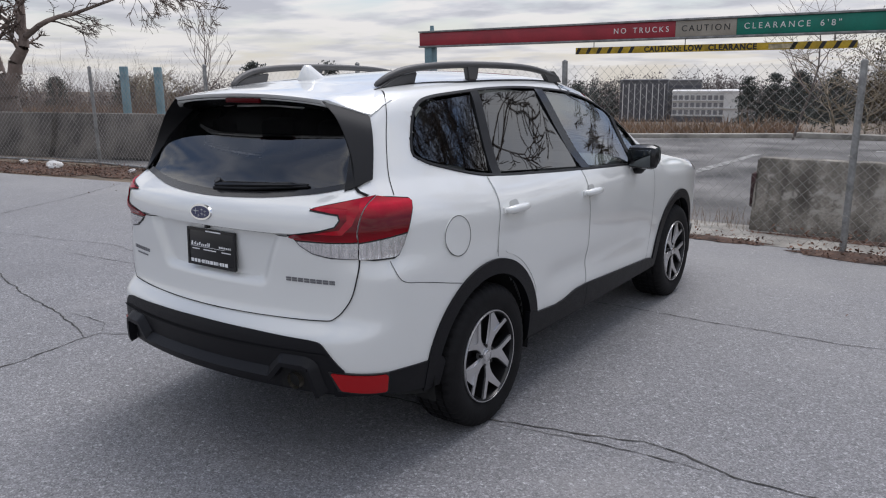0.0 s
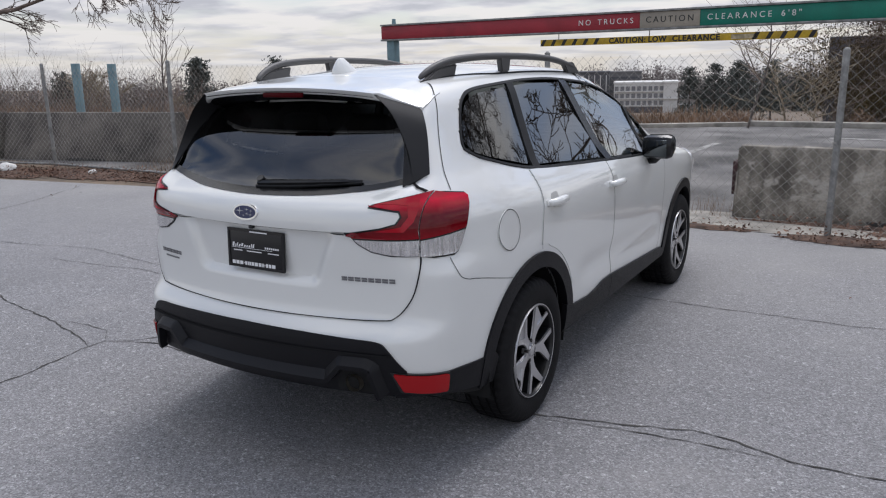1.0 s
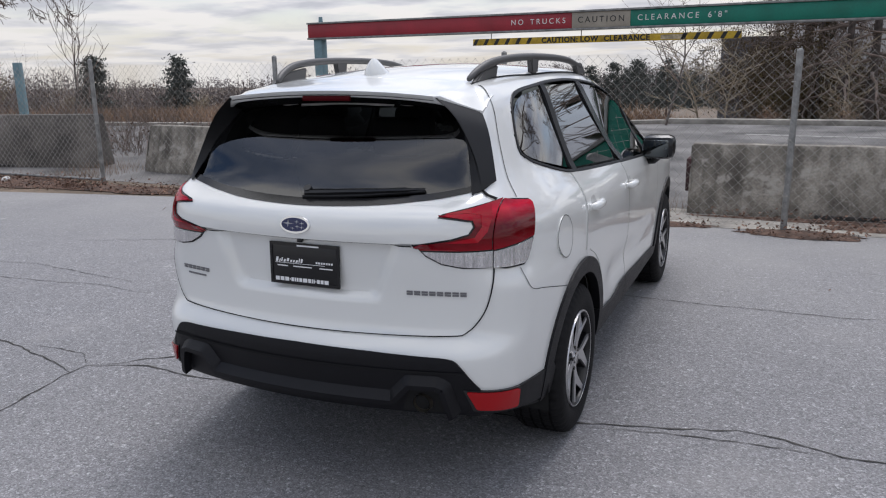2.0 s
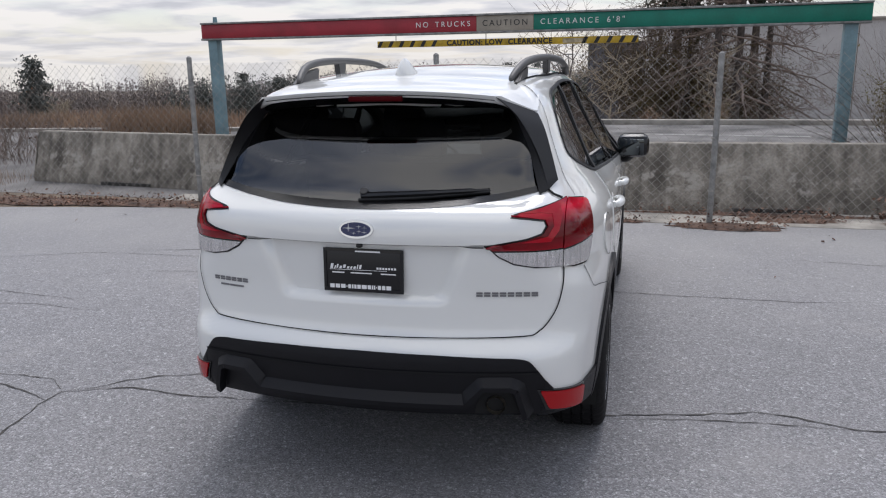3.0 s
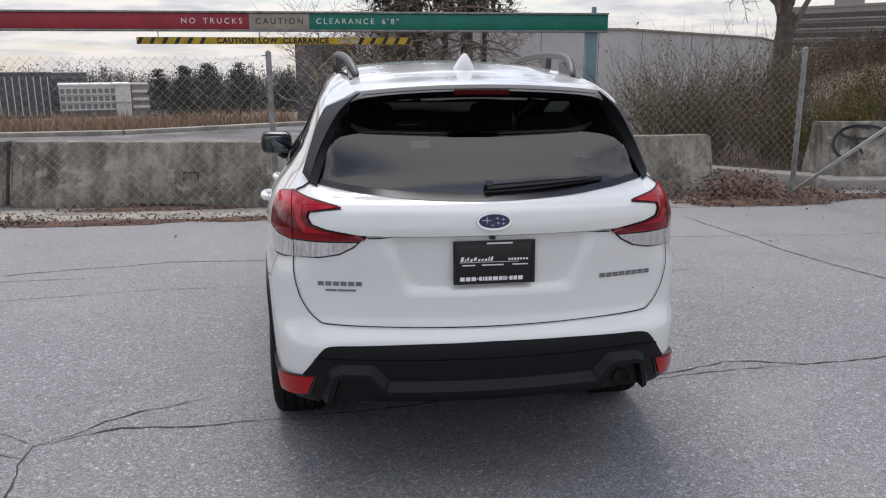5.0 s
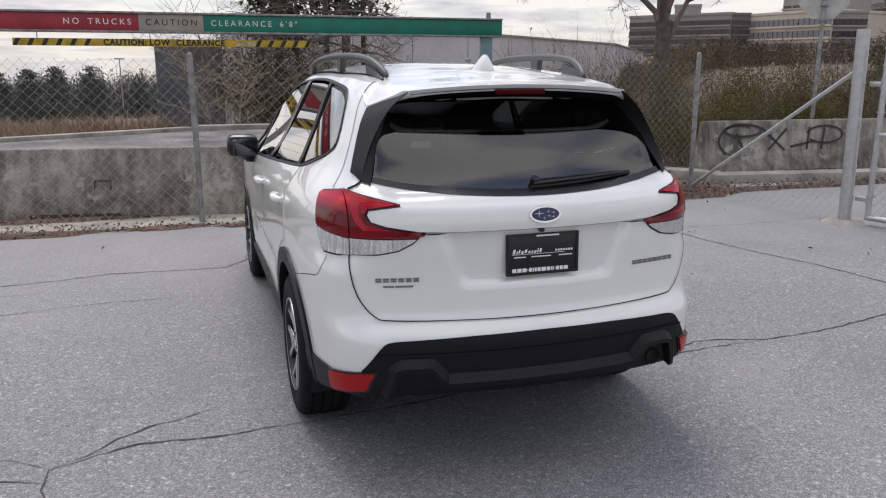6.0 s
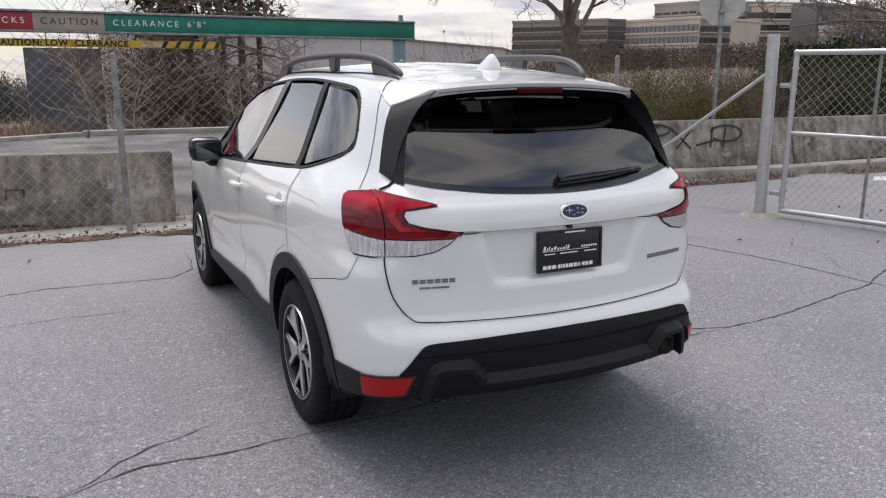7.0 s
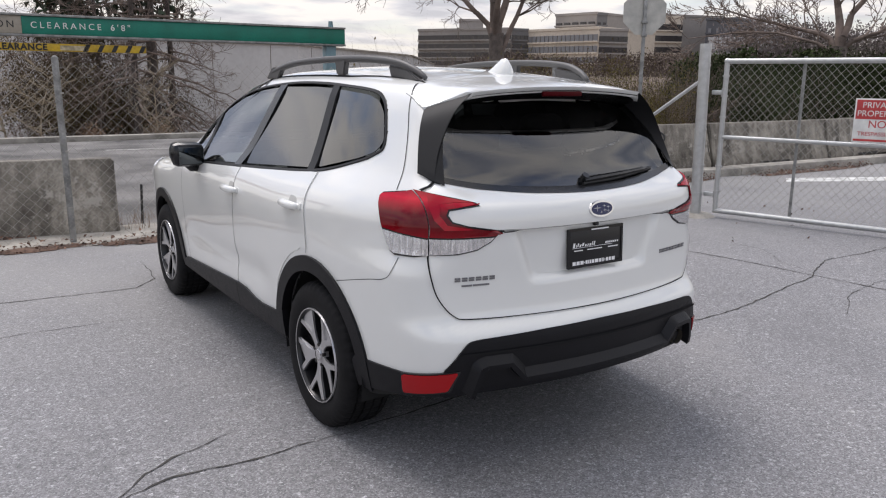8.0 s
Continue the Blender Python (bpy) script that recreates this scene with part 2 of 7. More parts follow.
M_ROADPAINT = mat("worn_road_paint", (0.62, 0.62, 0.60), 0.8, var=0.2, scale=6, fine=40, bump=0.3)
M_SIGNRED = mat("sign_red", (0.50, 0.05, 0.05), 0.5, var=0.1, bump=0)
M_SIGNBACK = mat("sign_back", (0.50, 0.49, 0.45), 0.6, metal=0.3, var=0.1, bump=0)
M_BARK = mat("bark", (0.145, 0.12, 0.105), 0.95, var=0.25, scale=9, fine=50, bump=0.7)
M_DARKBARK = mat("dark_bark", (0.085, 0.07, 0.062), 0.95, var=0.25, scale=9, fine=50, bump=0.6)
M_TWIG = mat("twigs", (0.20, 0.155, 0.13), 0.95, var=0.2, scale=3, bump=0, island=0.3)
M_PALETWIG = mat("pale_twigs", (0.30, 0.25, 0.18), 0.95, var=0.2, scale=3, bump=0, island=0.3)
M_NEEDLE = mat("needles", (0.035, 0.05, 0.028), 0.8, var=0.3, scale=2, bump=0, island=0.5)
M_SHRUBLEAF = mat("olive_leaves", (0.150, 0.138, 0.045), 0.95, spec=0.05, var=0.3, scale=1.1, bump=0, island=0.35, col2=(0.105, 0.07, 0.035))
M_CEDAR = mat("rusty_cedar_leaves", (0.105, 0.085, 0.042), 0.95, spec=0.05, var=0.3, scale=0.6, bump=0, island=0.35, col2=(0.07, 0.05, 0.034))
M_HEDGE = mat("hedge_leaves", (0.042, 0.055, 0.024), 0.95, spec=0.05, var=0.3, scale=1.5, bump=0, island=0.4)
M_GRASS = mat("dry_grass", (0.30, 0.205, 0.135), 0.9, var=0.25, scale=0.4, bump=0, island=0.25, col2=(0.18, 0.12, 0.08))
M_SLOPE = mat("slope_twigs", (0.115, 0.088, 0.075), 0.95, spec=0.05, var=0.2, scale=0.2, bump=0, island=0.25)
# both distant tree colours are paled: aerial haze is put into them
M_FARWOOD = mat("far_woods", (0.22, 0.19, 0.18), 0.95, spec=0.05, var=0.15, scale=0.15, bump=0, island=0.15)
M_FARGREEN = mat("far_evergreens", (0.115, 0.125, 0.115), 0.95, spec=0.05, var=0.15, scale=0.2, bump=0, island=0.15)
M_SLAB = mat("dark_slate_cladding", (0.085, 0.088, 0.10), 0.6, var=0.2, scale=0.4, fine=6, bump=0.1)
M_GREYWALL = mat("grey_panel_wall", (0.50, 0.495, 0.495), 0.85, var=0.08, scale=0.12, fine=4, bump=0.1)
M_BROWNGLASS = plain("bronze_windows", (0.05, 0.045, 0.045), 0.15)
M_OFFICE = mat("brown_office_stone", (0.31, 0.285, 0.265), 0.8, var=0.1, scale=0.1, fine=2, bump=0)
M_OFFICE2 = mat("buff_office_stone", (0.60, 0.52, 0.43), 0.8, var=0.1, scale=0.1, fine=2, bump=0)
M_OFFICEWHITE = mat("white_office_wall", (0.66, 0.65, 0.63), 0.8, var=0.06, scale=0.1, fine=2, bump=0)
M_OFFICEPANE = plain("grey_office_panes", (0.19, 0.19, 0.20), 0.3)
# a grey block's wall; also brown side walls with shade put into the colour
M_OFFICEGREYSHADE = mat("grey_office_wall", (0.17, 0.165, 0.165), 0.8, var=0.1, scale=0.1, fine=2, bump=0)
M_OFFICEDARK = mat("dark_office_wall", (0.10, 0.10, 0.11), 0.7, var=0.1, scale=0.1, fine=2, bump=0)
M_TRASH = mat("litter_plastic", (0.70, 0.69, 0.66), 0.6, var=0.1, bump=0.1)
M_GRAFFITI = plain("black_spray_paint", (0.03, 0.03, 0.032), 0.7)

# ---------- building helpers ----------
def from_lists(name, verts, faces, material, parent=None, smooth=False, label=""):
    me = bpy.data.meshes.new(name)
    me.from_pydata([tuple(map(float, v)) for v in verts], [], [tuple(f) for f in faces])
    me.materials.append(material)
    if smooth:
        me.shade_smooth()
    ob = new(name, me)
    if parent is not None:
        ob.parent = parent
    if label:
        ob["label"] = label
    return ob


def part(name, bm, material, parent=None, label="", smooth=True):
    me = bpy.data.meshes.new(name)
    bmesh.ops.recalc_face_normals(bm, faces=bm.faces[:])
    bm.to_mesh(me)
    bm.free()
    me.materials.append(material)
    if smooth:
        me.shade_smooth()
        me.set_sharp_from_angle(angle=radians(38))
    ob = new(name, me)
    if parent is not None:
        ob.parent = parent
    if label:
        ob["label"] = label
    return ob


def thing(name, label, category, x=0, y=0, z=0, rz=0, group="", kind=""):
    e = new(name)
    e.empty_display_size = 0.1
    e.matrix_world = pose(x, y, z, 0, 0, rz)
    return tagged(e, label, category, group, kind)


def add_box(bm, c, s, bev=0.0, m=None, seg=2):
    r = bmesh.ops.create_cube(bm, size=1.0)
    mm = (m or Matrix()) @ Matrix.Translation(c) @ Matrix.Diagonal((*s, 1))
    bmesh.ops.transform(bm, matrix=mm, verts=r["verts"])
    if bev:
        es = list({e for v in r["verts"] for e in v.link_edges})
        bmesh.ops.bevel(bm, geom=es, offset=bev, segments=seg, affect="EDGES", profile=0.5)
    return bm


def box(c, s, bev=0.0, m=None):
    return add_box(bmesh.new(), c, s, bev, m)


def add_tube(bm, p0, p1, r0, r1=None, n=10, caps=True):
    p0, p1 = Vector(p0), Vector(p1)
    d = p1 - p0
    r = bmesh.ops.create_cone(bm, cap_ends=caps, segments=n, radius1=r0, radius2=r0 if r1 is None else r1, depth=d.length)
    m = Matrix.Translation((p0 + p1) / 2) @ d.to_track_quat("Z", "Y").to_matrix().to_4x4()
    bmesh.ops.transform(bm, matrix=m, verts=r["verts"])
    return bm


def tube(p0, p1, r0, r1=None, n=10):
    return add_tube(bmesh.new(), p0, p1, r0, r1, n)


def sweep(points, radius, n=8, flat=1.0):
    """A tube along a polyline, one ring a point; radius may be a list."""
    pts = [Vector(p) for p in points]
    verts, faces = [], []
    for i, p in enumerate(pts):
        d = (pts[min(i + 1, len(pts) - 1)] - pts[max(i - 1, 0)]).normalized()
        a = d.cross(Vector((0, 0, 1)))
        a = a.normalized() if a.length > 1e-4 else Vector((1, 0, 0))
        b = a.cross(d)
        r = radius[i] if isinstance(radius, (list, tuple)) else radius
        for k in range(n):
            t = 2 * math.pi * k / n
            verts.append(p + a * r * math.cos(t) + b * r * flat * math.sin(t))
    for i in range(len(pts) - 1):
        for k in range(n):
            faces.append((i * n + k, i * n + (k + 1) % n, (i + 1) * n + (k + 1) % n, (i + 1) * n + k))
    faces.append(tuple(range(n))[::-1])
    faces.append(tuple((len(pts) - 1) * n + k for k in range(n)))
    return verts, faces


def bm_of(verts, faces):
    bm = bmesh.new()
    vs = [bm.verts.new(v) for v in verts]
    for f in faces:
        try:
            bm.faces.new([vs[i] for i in f])
        except ValueError:
            pass
    return bm


def lettering(name, text, size, material, m, parent, depth=0.003, label="", spacing=1.0, bold=0.0):
    cu = bpy.data.curves.new(name, "FONT")
    cu.body, cu.size, cu.extrude, cu.align_x, cu.align_y, cu.space_character = text, size, depth, "CENTER", "CENTER", spacing
    cu.offset = bold
    tmp = new(name + "_curve", cu)
    me = bpy.data.meshes.new_from_object(tmp)
    bpy.data.objects.remove(tmp)
    me.transform(m)
    whole = bmesh.new()
    whole.from_mesh(me)
    bpy.data.meshes.remove(me)
    bmesh.ops.remove_doubles(whole, verts=whole.verts[:], dist=1e-6)
    # one object a letter
    left, last = set(whole.faces), None
    while left:
        todo, shape = [min(left, key=lambda f: f.index)], set()
        while todo:
            f = todo.pop()
            if f in shape:
                continue
            shape.add(f)
            todo += [g for e in f.edges for g in e.link_faces if g not in shape]
        left -= shape
        bm = bmesh.new()
        twin = {v: bm.verts.new(v.co) for v in {v for f in shape for v in f.verts}}
        for f in shape:
            bm.faces.new([twin[v] for v in f.verts])
        last = part("letter", bm, material, parent, smooth=False)
    whole.free()
    return last


def smoothstep(a, b, x):
    t = np.clip((x - a) / (b - a), 0, 1)
    return t * t * (3 - 2 * t)


# ---------- ground ----------
def far_height(x, y):
    """The land falls away beyond the old lot and climbs towards the offices."""
    y = y + 2.4 * smoothstep(-1.0, -5.5, x) + 1.9 * smoothstep(-5.5, -26.0, x)
    drop = -(0.08 * smoothstep(18.2, 20.5, y) + 0.09 * np.clip(y - 20, 0, 44) + 0.05 * np.clip(y - 64, 0, 170) + 0.03 * np.clip(y - 260, 0, 3000)) * (1 - smoothstep(12, 40, x - 0.35 * (y - 24)))
    rise = 0.03 * np.clip(np.hypot(x - 12, y - 10) - 25, 0, 400) * smoothstep(10, 45, x - 0.2 * y)
    left = -0.02 * np.clip(-x - 25, 0, 200)
    return drop + rise + left


def build_ground():
    def axis(lo, hi, near, step):
        a = [0.0]
        while a[-1] < hi:
            a.append(a[-1] + (step if a[-1] < near else max(step, (a[-1] - near) * 0.18 + step)))
        b = [0.0]
        while b[-1] > lo:
            b.append(b[-1] - (step if -b[-1] < near else max(step, (-b[-1] - near) * 0.18 + step)))
        return np.array(b[:0:-1] + a)

    xs, ys = axis(-2500, 2500, 30, 1.5), axis(-2500, 2500, 30, 1.5)
    X, Y = np.meshgrid(xs, ys)
    Z = far_height(X, Y)
    nx = len(xs)
    faces = [(j * nx + i, j * nx + i + 1, (j + 1) * nx + i + 1, (j + 1) * nx + i) for j in range(len(ys) - 1) for i in range(nx - 1)]
    g = from_lists("ground", np.stack([X, Y, Z], -1).reshape(-1, 3), faces, M_FIELD, smooth=True)
    tagged(g, "dry brown open field falling away to far woods", "ground", kind="structure")


def sheet(name, label, pts, z, material, cat="pavement", n=1):
    bm = bmesh.new()
    top = [bm.verts.new((x, y, z)) for x, y in pts]
    bot = [bm.verts.new((x, y, z - 0.06)) for x, y in pts]
    bm.faces.new(top)
    for i in range(len(pts)):
        j = (i + 1) % len(pts)
        bm.faces.new((top[i], bot[i], bot[j], top[j]))
    ob = part(name, bm, material, smooth=False)
    return tagged(ob, label, cat, kind="structure")


build_ground()
sheet("pavement", "cracked grey asphalt parking lot with worn pale patches", [(-40, -45), (45, -45), (45, 4.4), (14, 5.6), (6.2, 5.75), (5.2, 4.85), (-5, 4.75), (-12, 3.7), (-40, 0)], 0.008, M_ASPHALT)
sheet("road", "old weathered asphalt lot behind the barriers", [(-30, 5.7), (-11, 5.7), (-5, 5.4), (4.9, 5.4), (4.6, 8.5), (12, 17.8), (-1, 17.8), (-5.5, 15.5), (-26, 13.5), (-30, 13)], 0.004, M_OLDLOT)
sheet("pavement", "pale concrete gutter strip strewn with dead leaves", [(-5, 4.75), (5.2, 4.85), (5.0, 5.75), (-5, 5.75)], 0.012, M_KERB)


def strip(name, label, p0, p1, w, h, material, group="", cat="kerb", bev=0.02):
    d = Vector((p1[0] - p0[0], p1[1] - p0[1], 0))
    bm = bmesh.new()
    n = max(2, int(d.length / 1.5))
    add_box(bm, (0, 0, h / 2 - 0.05), (d.length, w, h + 0.1), bev)
    ob = part(name, bm, material)
    ob.matrix_world = pose((p0[0] + p1[0]) / 2, (p0[1] + p1[1]) / 2, 0, 0, 0, math.degrees(math.atan2(d.y, d.x)))
    return tagged(ob, label, cat, group, "structure")


strip("kerb", "pale concrete kerb along the far edge of the old lot", (-1.2, 18.0), (12, 18.0), 0.35, 0.13, M_KERB)
strip("kerb", "pale concrete kerb before the dry grass", (-26, 13.6), (-5.5, 15.7), 0.3, 0.10, M_KERB)
strip("kerb", "pale concrete kerb before the dry grass", (-5.45, 15.72), (-1.25, 17.95), 0.3, 0.10, M_KERB)
strip("kerb", "worn concrete kerb beside the shrubs", (4.75, 7.6), (6.3, 6.15), 0.35, 0.14, M_KERB)
strip("kerb", "worn concrete kerb below the spray-painted wall", (6.0, 5.95), (9.6, 5.45), 0.35, 0.14, M_KERB)
strip("kerb", "worn concrete kerb running on behind the gate", (9.6, 5.45), (15.6, 5.3), 0.35, 0.15, M_KERB)
strip("kerb", "worn concrete kerb running on behind the gate", (15.6, 5.3), (28, 8.2), 0.35, 0.15, M_KERB)


# ---------- cracks in the asphalt ----------
def crack(points, w=0.007, seed=1, wob=0.02):
    rng = random.Random(seed)
    w *= 0.56
    pts = []
    for a, b in zip(points, points[1:]):
        n = max(2, int(math.dist(a, b) / 0.045))
        for i in range(n):
            t = i / n
            pts.append((a[0] + (b[0] - a[0]) * t, a[1] + (b[1] - a[1]) * t))
    pts.append(points[-1])
    off, verts = 0.0, []
    for i, p in enumerate(pts):
        q0, q1 = pts[max(0, i - 1)], pts[min(len(pts) - 1, i + 1)]
        d = Vector((q1[0] - q0[0], q1[1] - q0[1])).normalized()
        off = off * 0.82 + rng.uniform(-1, 1) * wob * 0.5
        ww = w * rng.uniform(0.35, 1.3) * min(1, 0.3 + min(i, len(pts) - 1 - i) * 0.1)
        c = Vector(p) + Vector((-d.y, d.x)) * off
        for s in (1, -1):
            verts.append((c.x - d.y * ww * s, c.y + d.x * ww * s, 0.0115))
    faces = [(2 * i, 2 * i + 1, 2 * i + 3, 2 * i + 2) for i in range(len(pts) - 1)]
    ob = from_lists("crack", verts, faces, M_CRACK)
    return tagged(ob, "dark jagged crack running through the asphalt", "crack", "cracks in the asphalt", "structure")


CRACKS = [
    ([(-0.87, -0.18), (-1.08, -0.19), (-1.31, -0.19), (-1.46, -0.17), (-1.62, -0.15), (-1.75, -0.20), (-1.97, -0.29)], 0.011),
    ([(-1.25, 0.11), (-1.43, 0.05), (-1.57, 0.0), (-1.71, -0.08), (-1.83, -0.20), (-1.97, -0.29)], 0.010),
    ([(-1.97, -0.29), (-1.98, -0.42), (-1.95, -0.60), (-1.90, -0.80), (-1.89, -1.0), (-1.88, -1.5)], 0.012),
    ([(-1.98, -0.40), (-2.3, -0.30), (-2.65, -0.20), (-2.98, -0.14), (-3.37, -0.09), (-4.17, 0.13), (-5.6, 0.3)], 0.011),
    ([(-2.62, -0.17), (-2.35, -0.12), (-2.16, -0.15), (-1.99, -0.26)], 0.008),
    ([(-0.87, -0.18), (-0.3, -0.1), (0.86, 0.02), (1.24, 0.12), (1.6, 0.21), (2.03, 0.11), (2.4, 0.13), (2.63, 0.16), (3.34, 0.29), (3.91, 0.42), (4.55, 0.69), (5.6, 0.69), (8.5, 1.1)], 0.011),
    ([(0.95, 0.0), (1.25, 0.06), (1.7, 0.11), (2.03, 0.11)], 0.007),
    ([(0.3, 2.15), (0.7, 2.15), (1.5, 2.14), (2.1, 2.15), (2.5, 2.2)], 0.008),
    ([(-8.5, 4.1), (-8.3, 3.86), (-7.68, 2.68), (-7.28, 1.64), (-6.9, 0.6)], 0.009),
    ([(3.27, 4.33), (3.47, 2.81), (3.62, 2.06), (3.8, 1.5), (3.99, -0.16), (4.3, -1.6)], 0.012),
    ([(-3.6, 2.7), (-2.0, 3.03), (-1.1, 3.0), (-0.9, 3.2), (-0.85, 3.9)], 0.009),
    ([(-4.8, 2.2), (-3.9, 2.55), (-2.4, 2.6)], 0.007),
    ([(-6.2, 1.0), (-4.4, 1.35), (-3.1, 1.2)], 0.006),
    ([(2.3, 3.4), (4.2, 3.2), (6.2, 3.3)], 0.006),
    ([(-4.6, 0.9), (-3.9, 0.95), (-3.3, 1.05), (-2.7, 0.98)], 0.005),
    ([(-3.2, 2.0), (-2.6, 2.1), (-1.9, 2.2), (-1.3, 2.15)], 0.005),
    ([(3.0, -0.4), (3.5, -0.1), (4.1, 0.0), (4.9, 0.05)], 0.006),
    ([(4.0, 0.42), (4.15, 0.9), (4.45, 1.3), (4.5, 1.9)], 0.005),
]
for k, (pts, w) in enumerate(CRACKS):
    crack(pts, w, k + 3)


# ---------- concrete barriers ----------
M_STUB = mat("rusty_iron", (0.07, 0.045, 0.038), 0.9, var=0.3, bump=0.2)


def barrier(p0, p1, h, label, material=M_CONCRETE, wb=0.56, wt=0.2, seed=0, z=0.0):
    """A precast traffic barrier; p0, p1 the ends of its front foot."""
    L = math.dist(p0, p1)
    prof = [(0, 0.0), (0, 0.09), (0.14, 0.30), (0.19, h - 0.02), (0.205, h), (0.205 + wt - 0.03, h), (0.22 + wt - 0.03, h - 0.02), (wb - 0.14, 0.30), (wb, 0.09), (wb, 0.0)]
    prof[2], prof[7] = (0.10, 0.32), (wb - 0.10, 0.32)
    n = 30
    rng = random.Random(seed)
    verts, faces, k = [], [], len(prof)
    for i in range(n + 1):
        x = L * i / n
        for a, b in prof:
            wob = 0.006 * noise.noise((x * 2.2 + seed * 7, a * 5, b * 4))
            chip = 0.035 * max(0, noise.noise((x * 3.1 + seed * 3, b * 3.5, 2.0)) - 0.18) if b < 0.35 else 0.012 * max(0, noise.noise((x * 5 + seed, 1, 1)))
            verts.append((x, a + wob + chip * (1 if a < wb / 2 else -1), b - (0.012 * max(0, noise.noise((x * 4, seed, 9))) if b > h - 0.05 else 0)))
    for i in range(n):
        for j in range(k - 1):
            faces.append((i * k + j, (i + 1) * k + j, (i + 1) * k + j + 1, i * k + j + 1))
    faces.append(tuple(range(k)))
    faces.append(tuple(n * k + j for j in range(k))[::-1])
    bm = bm_of(verts, faces)
    ends = [e for e in bm.edges if len({round(v.co.x, 3) for v in e.verts}) == 1 and (e.verts[0].co.x < 0.001 or e.verts[0].co.x > L - 0.001)]
    bmesh.ops.bevel(bm, geom=ends, offset=0.02, segments=2, affect="EDGES")
    ob = part("concrete_barrier", bm, material)
    ob.matrix_world = pose(p0[0], p0[1], z, 0, 0, math.degrees(math.atan2(p1[1] - p0[1], p1[0] - p0[0])))
    # dark strip on the face stands for the shade inside the slot
    part("drain_slot", box((L * 0.5, 0.004, 0.032), (0.95, 0.03, 0.05), 0.006), M_CRACK, ob, "dark strip standing for the shade in the drainage slot")
    return tagged(ob, label, "barrier", "concrete barriers behind the fence")


barrier((0.76, 5.50), (4.28, 5.62), 0.76, "grey precast concrete barrier with streaked, chipped face", seed=1)
chip = barrier((-4.40, 5.98), (-0.72, 5.42), 0.76, "grey precast concrete barrier, chipped along its foot", seed=2)
loop = tube((2.07, 0.085, 0.31), (2.07, 0.10, 0.41), 0.008, n=8)
add_tube(loop, (2.24, 0.085, 0.31), (2.24, 0.10, 0.41), 0.008, n=8)
add_tube(loop, (2.07, 0.10, 0.41), (2.24, 0.10, 0.41), 0.008, n=8)
part("lifting_loop", loop, M_STUB, chip, "rusty steel lifting loop")
barrier((-8.15, 6.55), (-4.46, 6.0), 0.76, "grey concrete barrier with a broken corner", seed=3)
barrier((-13.4, 5.75), (-9.35, 6.65), 0.92, "dark stained concrete barrier behind chain-link fence", M_DARKCONC, seed=4)
barrier((-18.0, 4.7), (-13.5, 5.7), 0.92, "dark stained concrete barrier behind chain-link fence", M_DARKCONC, seed=5)
graf = barrier((6.16, 6.2), (9.7, 6.0), 0.80, "concrete barrier covered with black spray-painted scrawls", seed=6, z=0.06)
barrier((9.76, 6.0), (13.4, 5.95), 0.80, "plain grey concrete barrier behind the kerb", seed=7, z=0.06)
barrier((13.46, 5.95), (17.1, 6.35), 0.80, "plain grey concrete barrier behind the kerb", seed=8, z=0.06)
barrier((17.16, 6.35), (20.7, 7.2), 0.80, "plain grey concrete barrier behind the kerb", seed=9, z=0.06)
barrier((20.76, 7.2), (24.3, 8.3), 0.80, "plain grey concrete barrier behind the kerb", seed=10, z=0.06)


def scrawl(parent, strokes, w=0.035):
    """Spray-painted bands lying 4 mm off the wall's face."""
    for st in strokes:
        pts = []
        for i in range(40):
            t = i / 39
            pts.append(st(t))
        verts, faces = [], []
        for i, (x, z) in enumerate(pts):
            x0, z0 = pts[max(0, i - 1)]
            x1, z1 = pts[min(39, i + 1)]
            d = Vector((x1 - x0, z1 - z0)).normalized()
            for s in (1, -1):
                zz_ = z + d.x * w * s * 0.5
                verts.append((x - d.y * w * s * 0.5, 0.10 + 0.09 * max(0, min(1, (zz_ - 0.32) / 0.46)) - 0.012, zz_))
        for i in range(39):
            faces.append((2 * i, 2 * i + 1, 2 * i + 3, 2 * i + 2))
        from_lists("painted_stroke", verts, faces, M_GRAFFITI, parent)


def arc(cx, cz, rx, rz, a0, a1):
    return lambda t: (cx + rx * math.cos(radians(a0 + (a1 - a0) * t)), cz + rz * math.sin(radians(a0 + (a1 - a0) * t)))


def line(x0, z0, x1, z1):
    return lambda t: (x0 + (x1 - x0) * t, z0 + (z1 - z0) * t)


scrawl(graf, [arc(0.55, 0.5, 0.36, 0.24, 60, 290), arc(0.62, 0.66, 0.32, 0.09, 0, 350), line(0.5, 0.62, 0.62, 0.36), line(0.95, 0.7, 1.35, 0.35),
              line(1.4, 0.68, 1.05, 0.36), line(1.75, 0.36, 1.82, 0.70), arc(2.1, 0.58, 0.33, 0.13, 170, -150), line(2.02, 0.35, 2.1, 0.68), line(1.45, 0.4, 1.9, 0.48)])


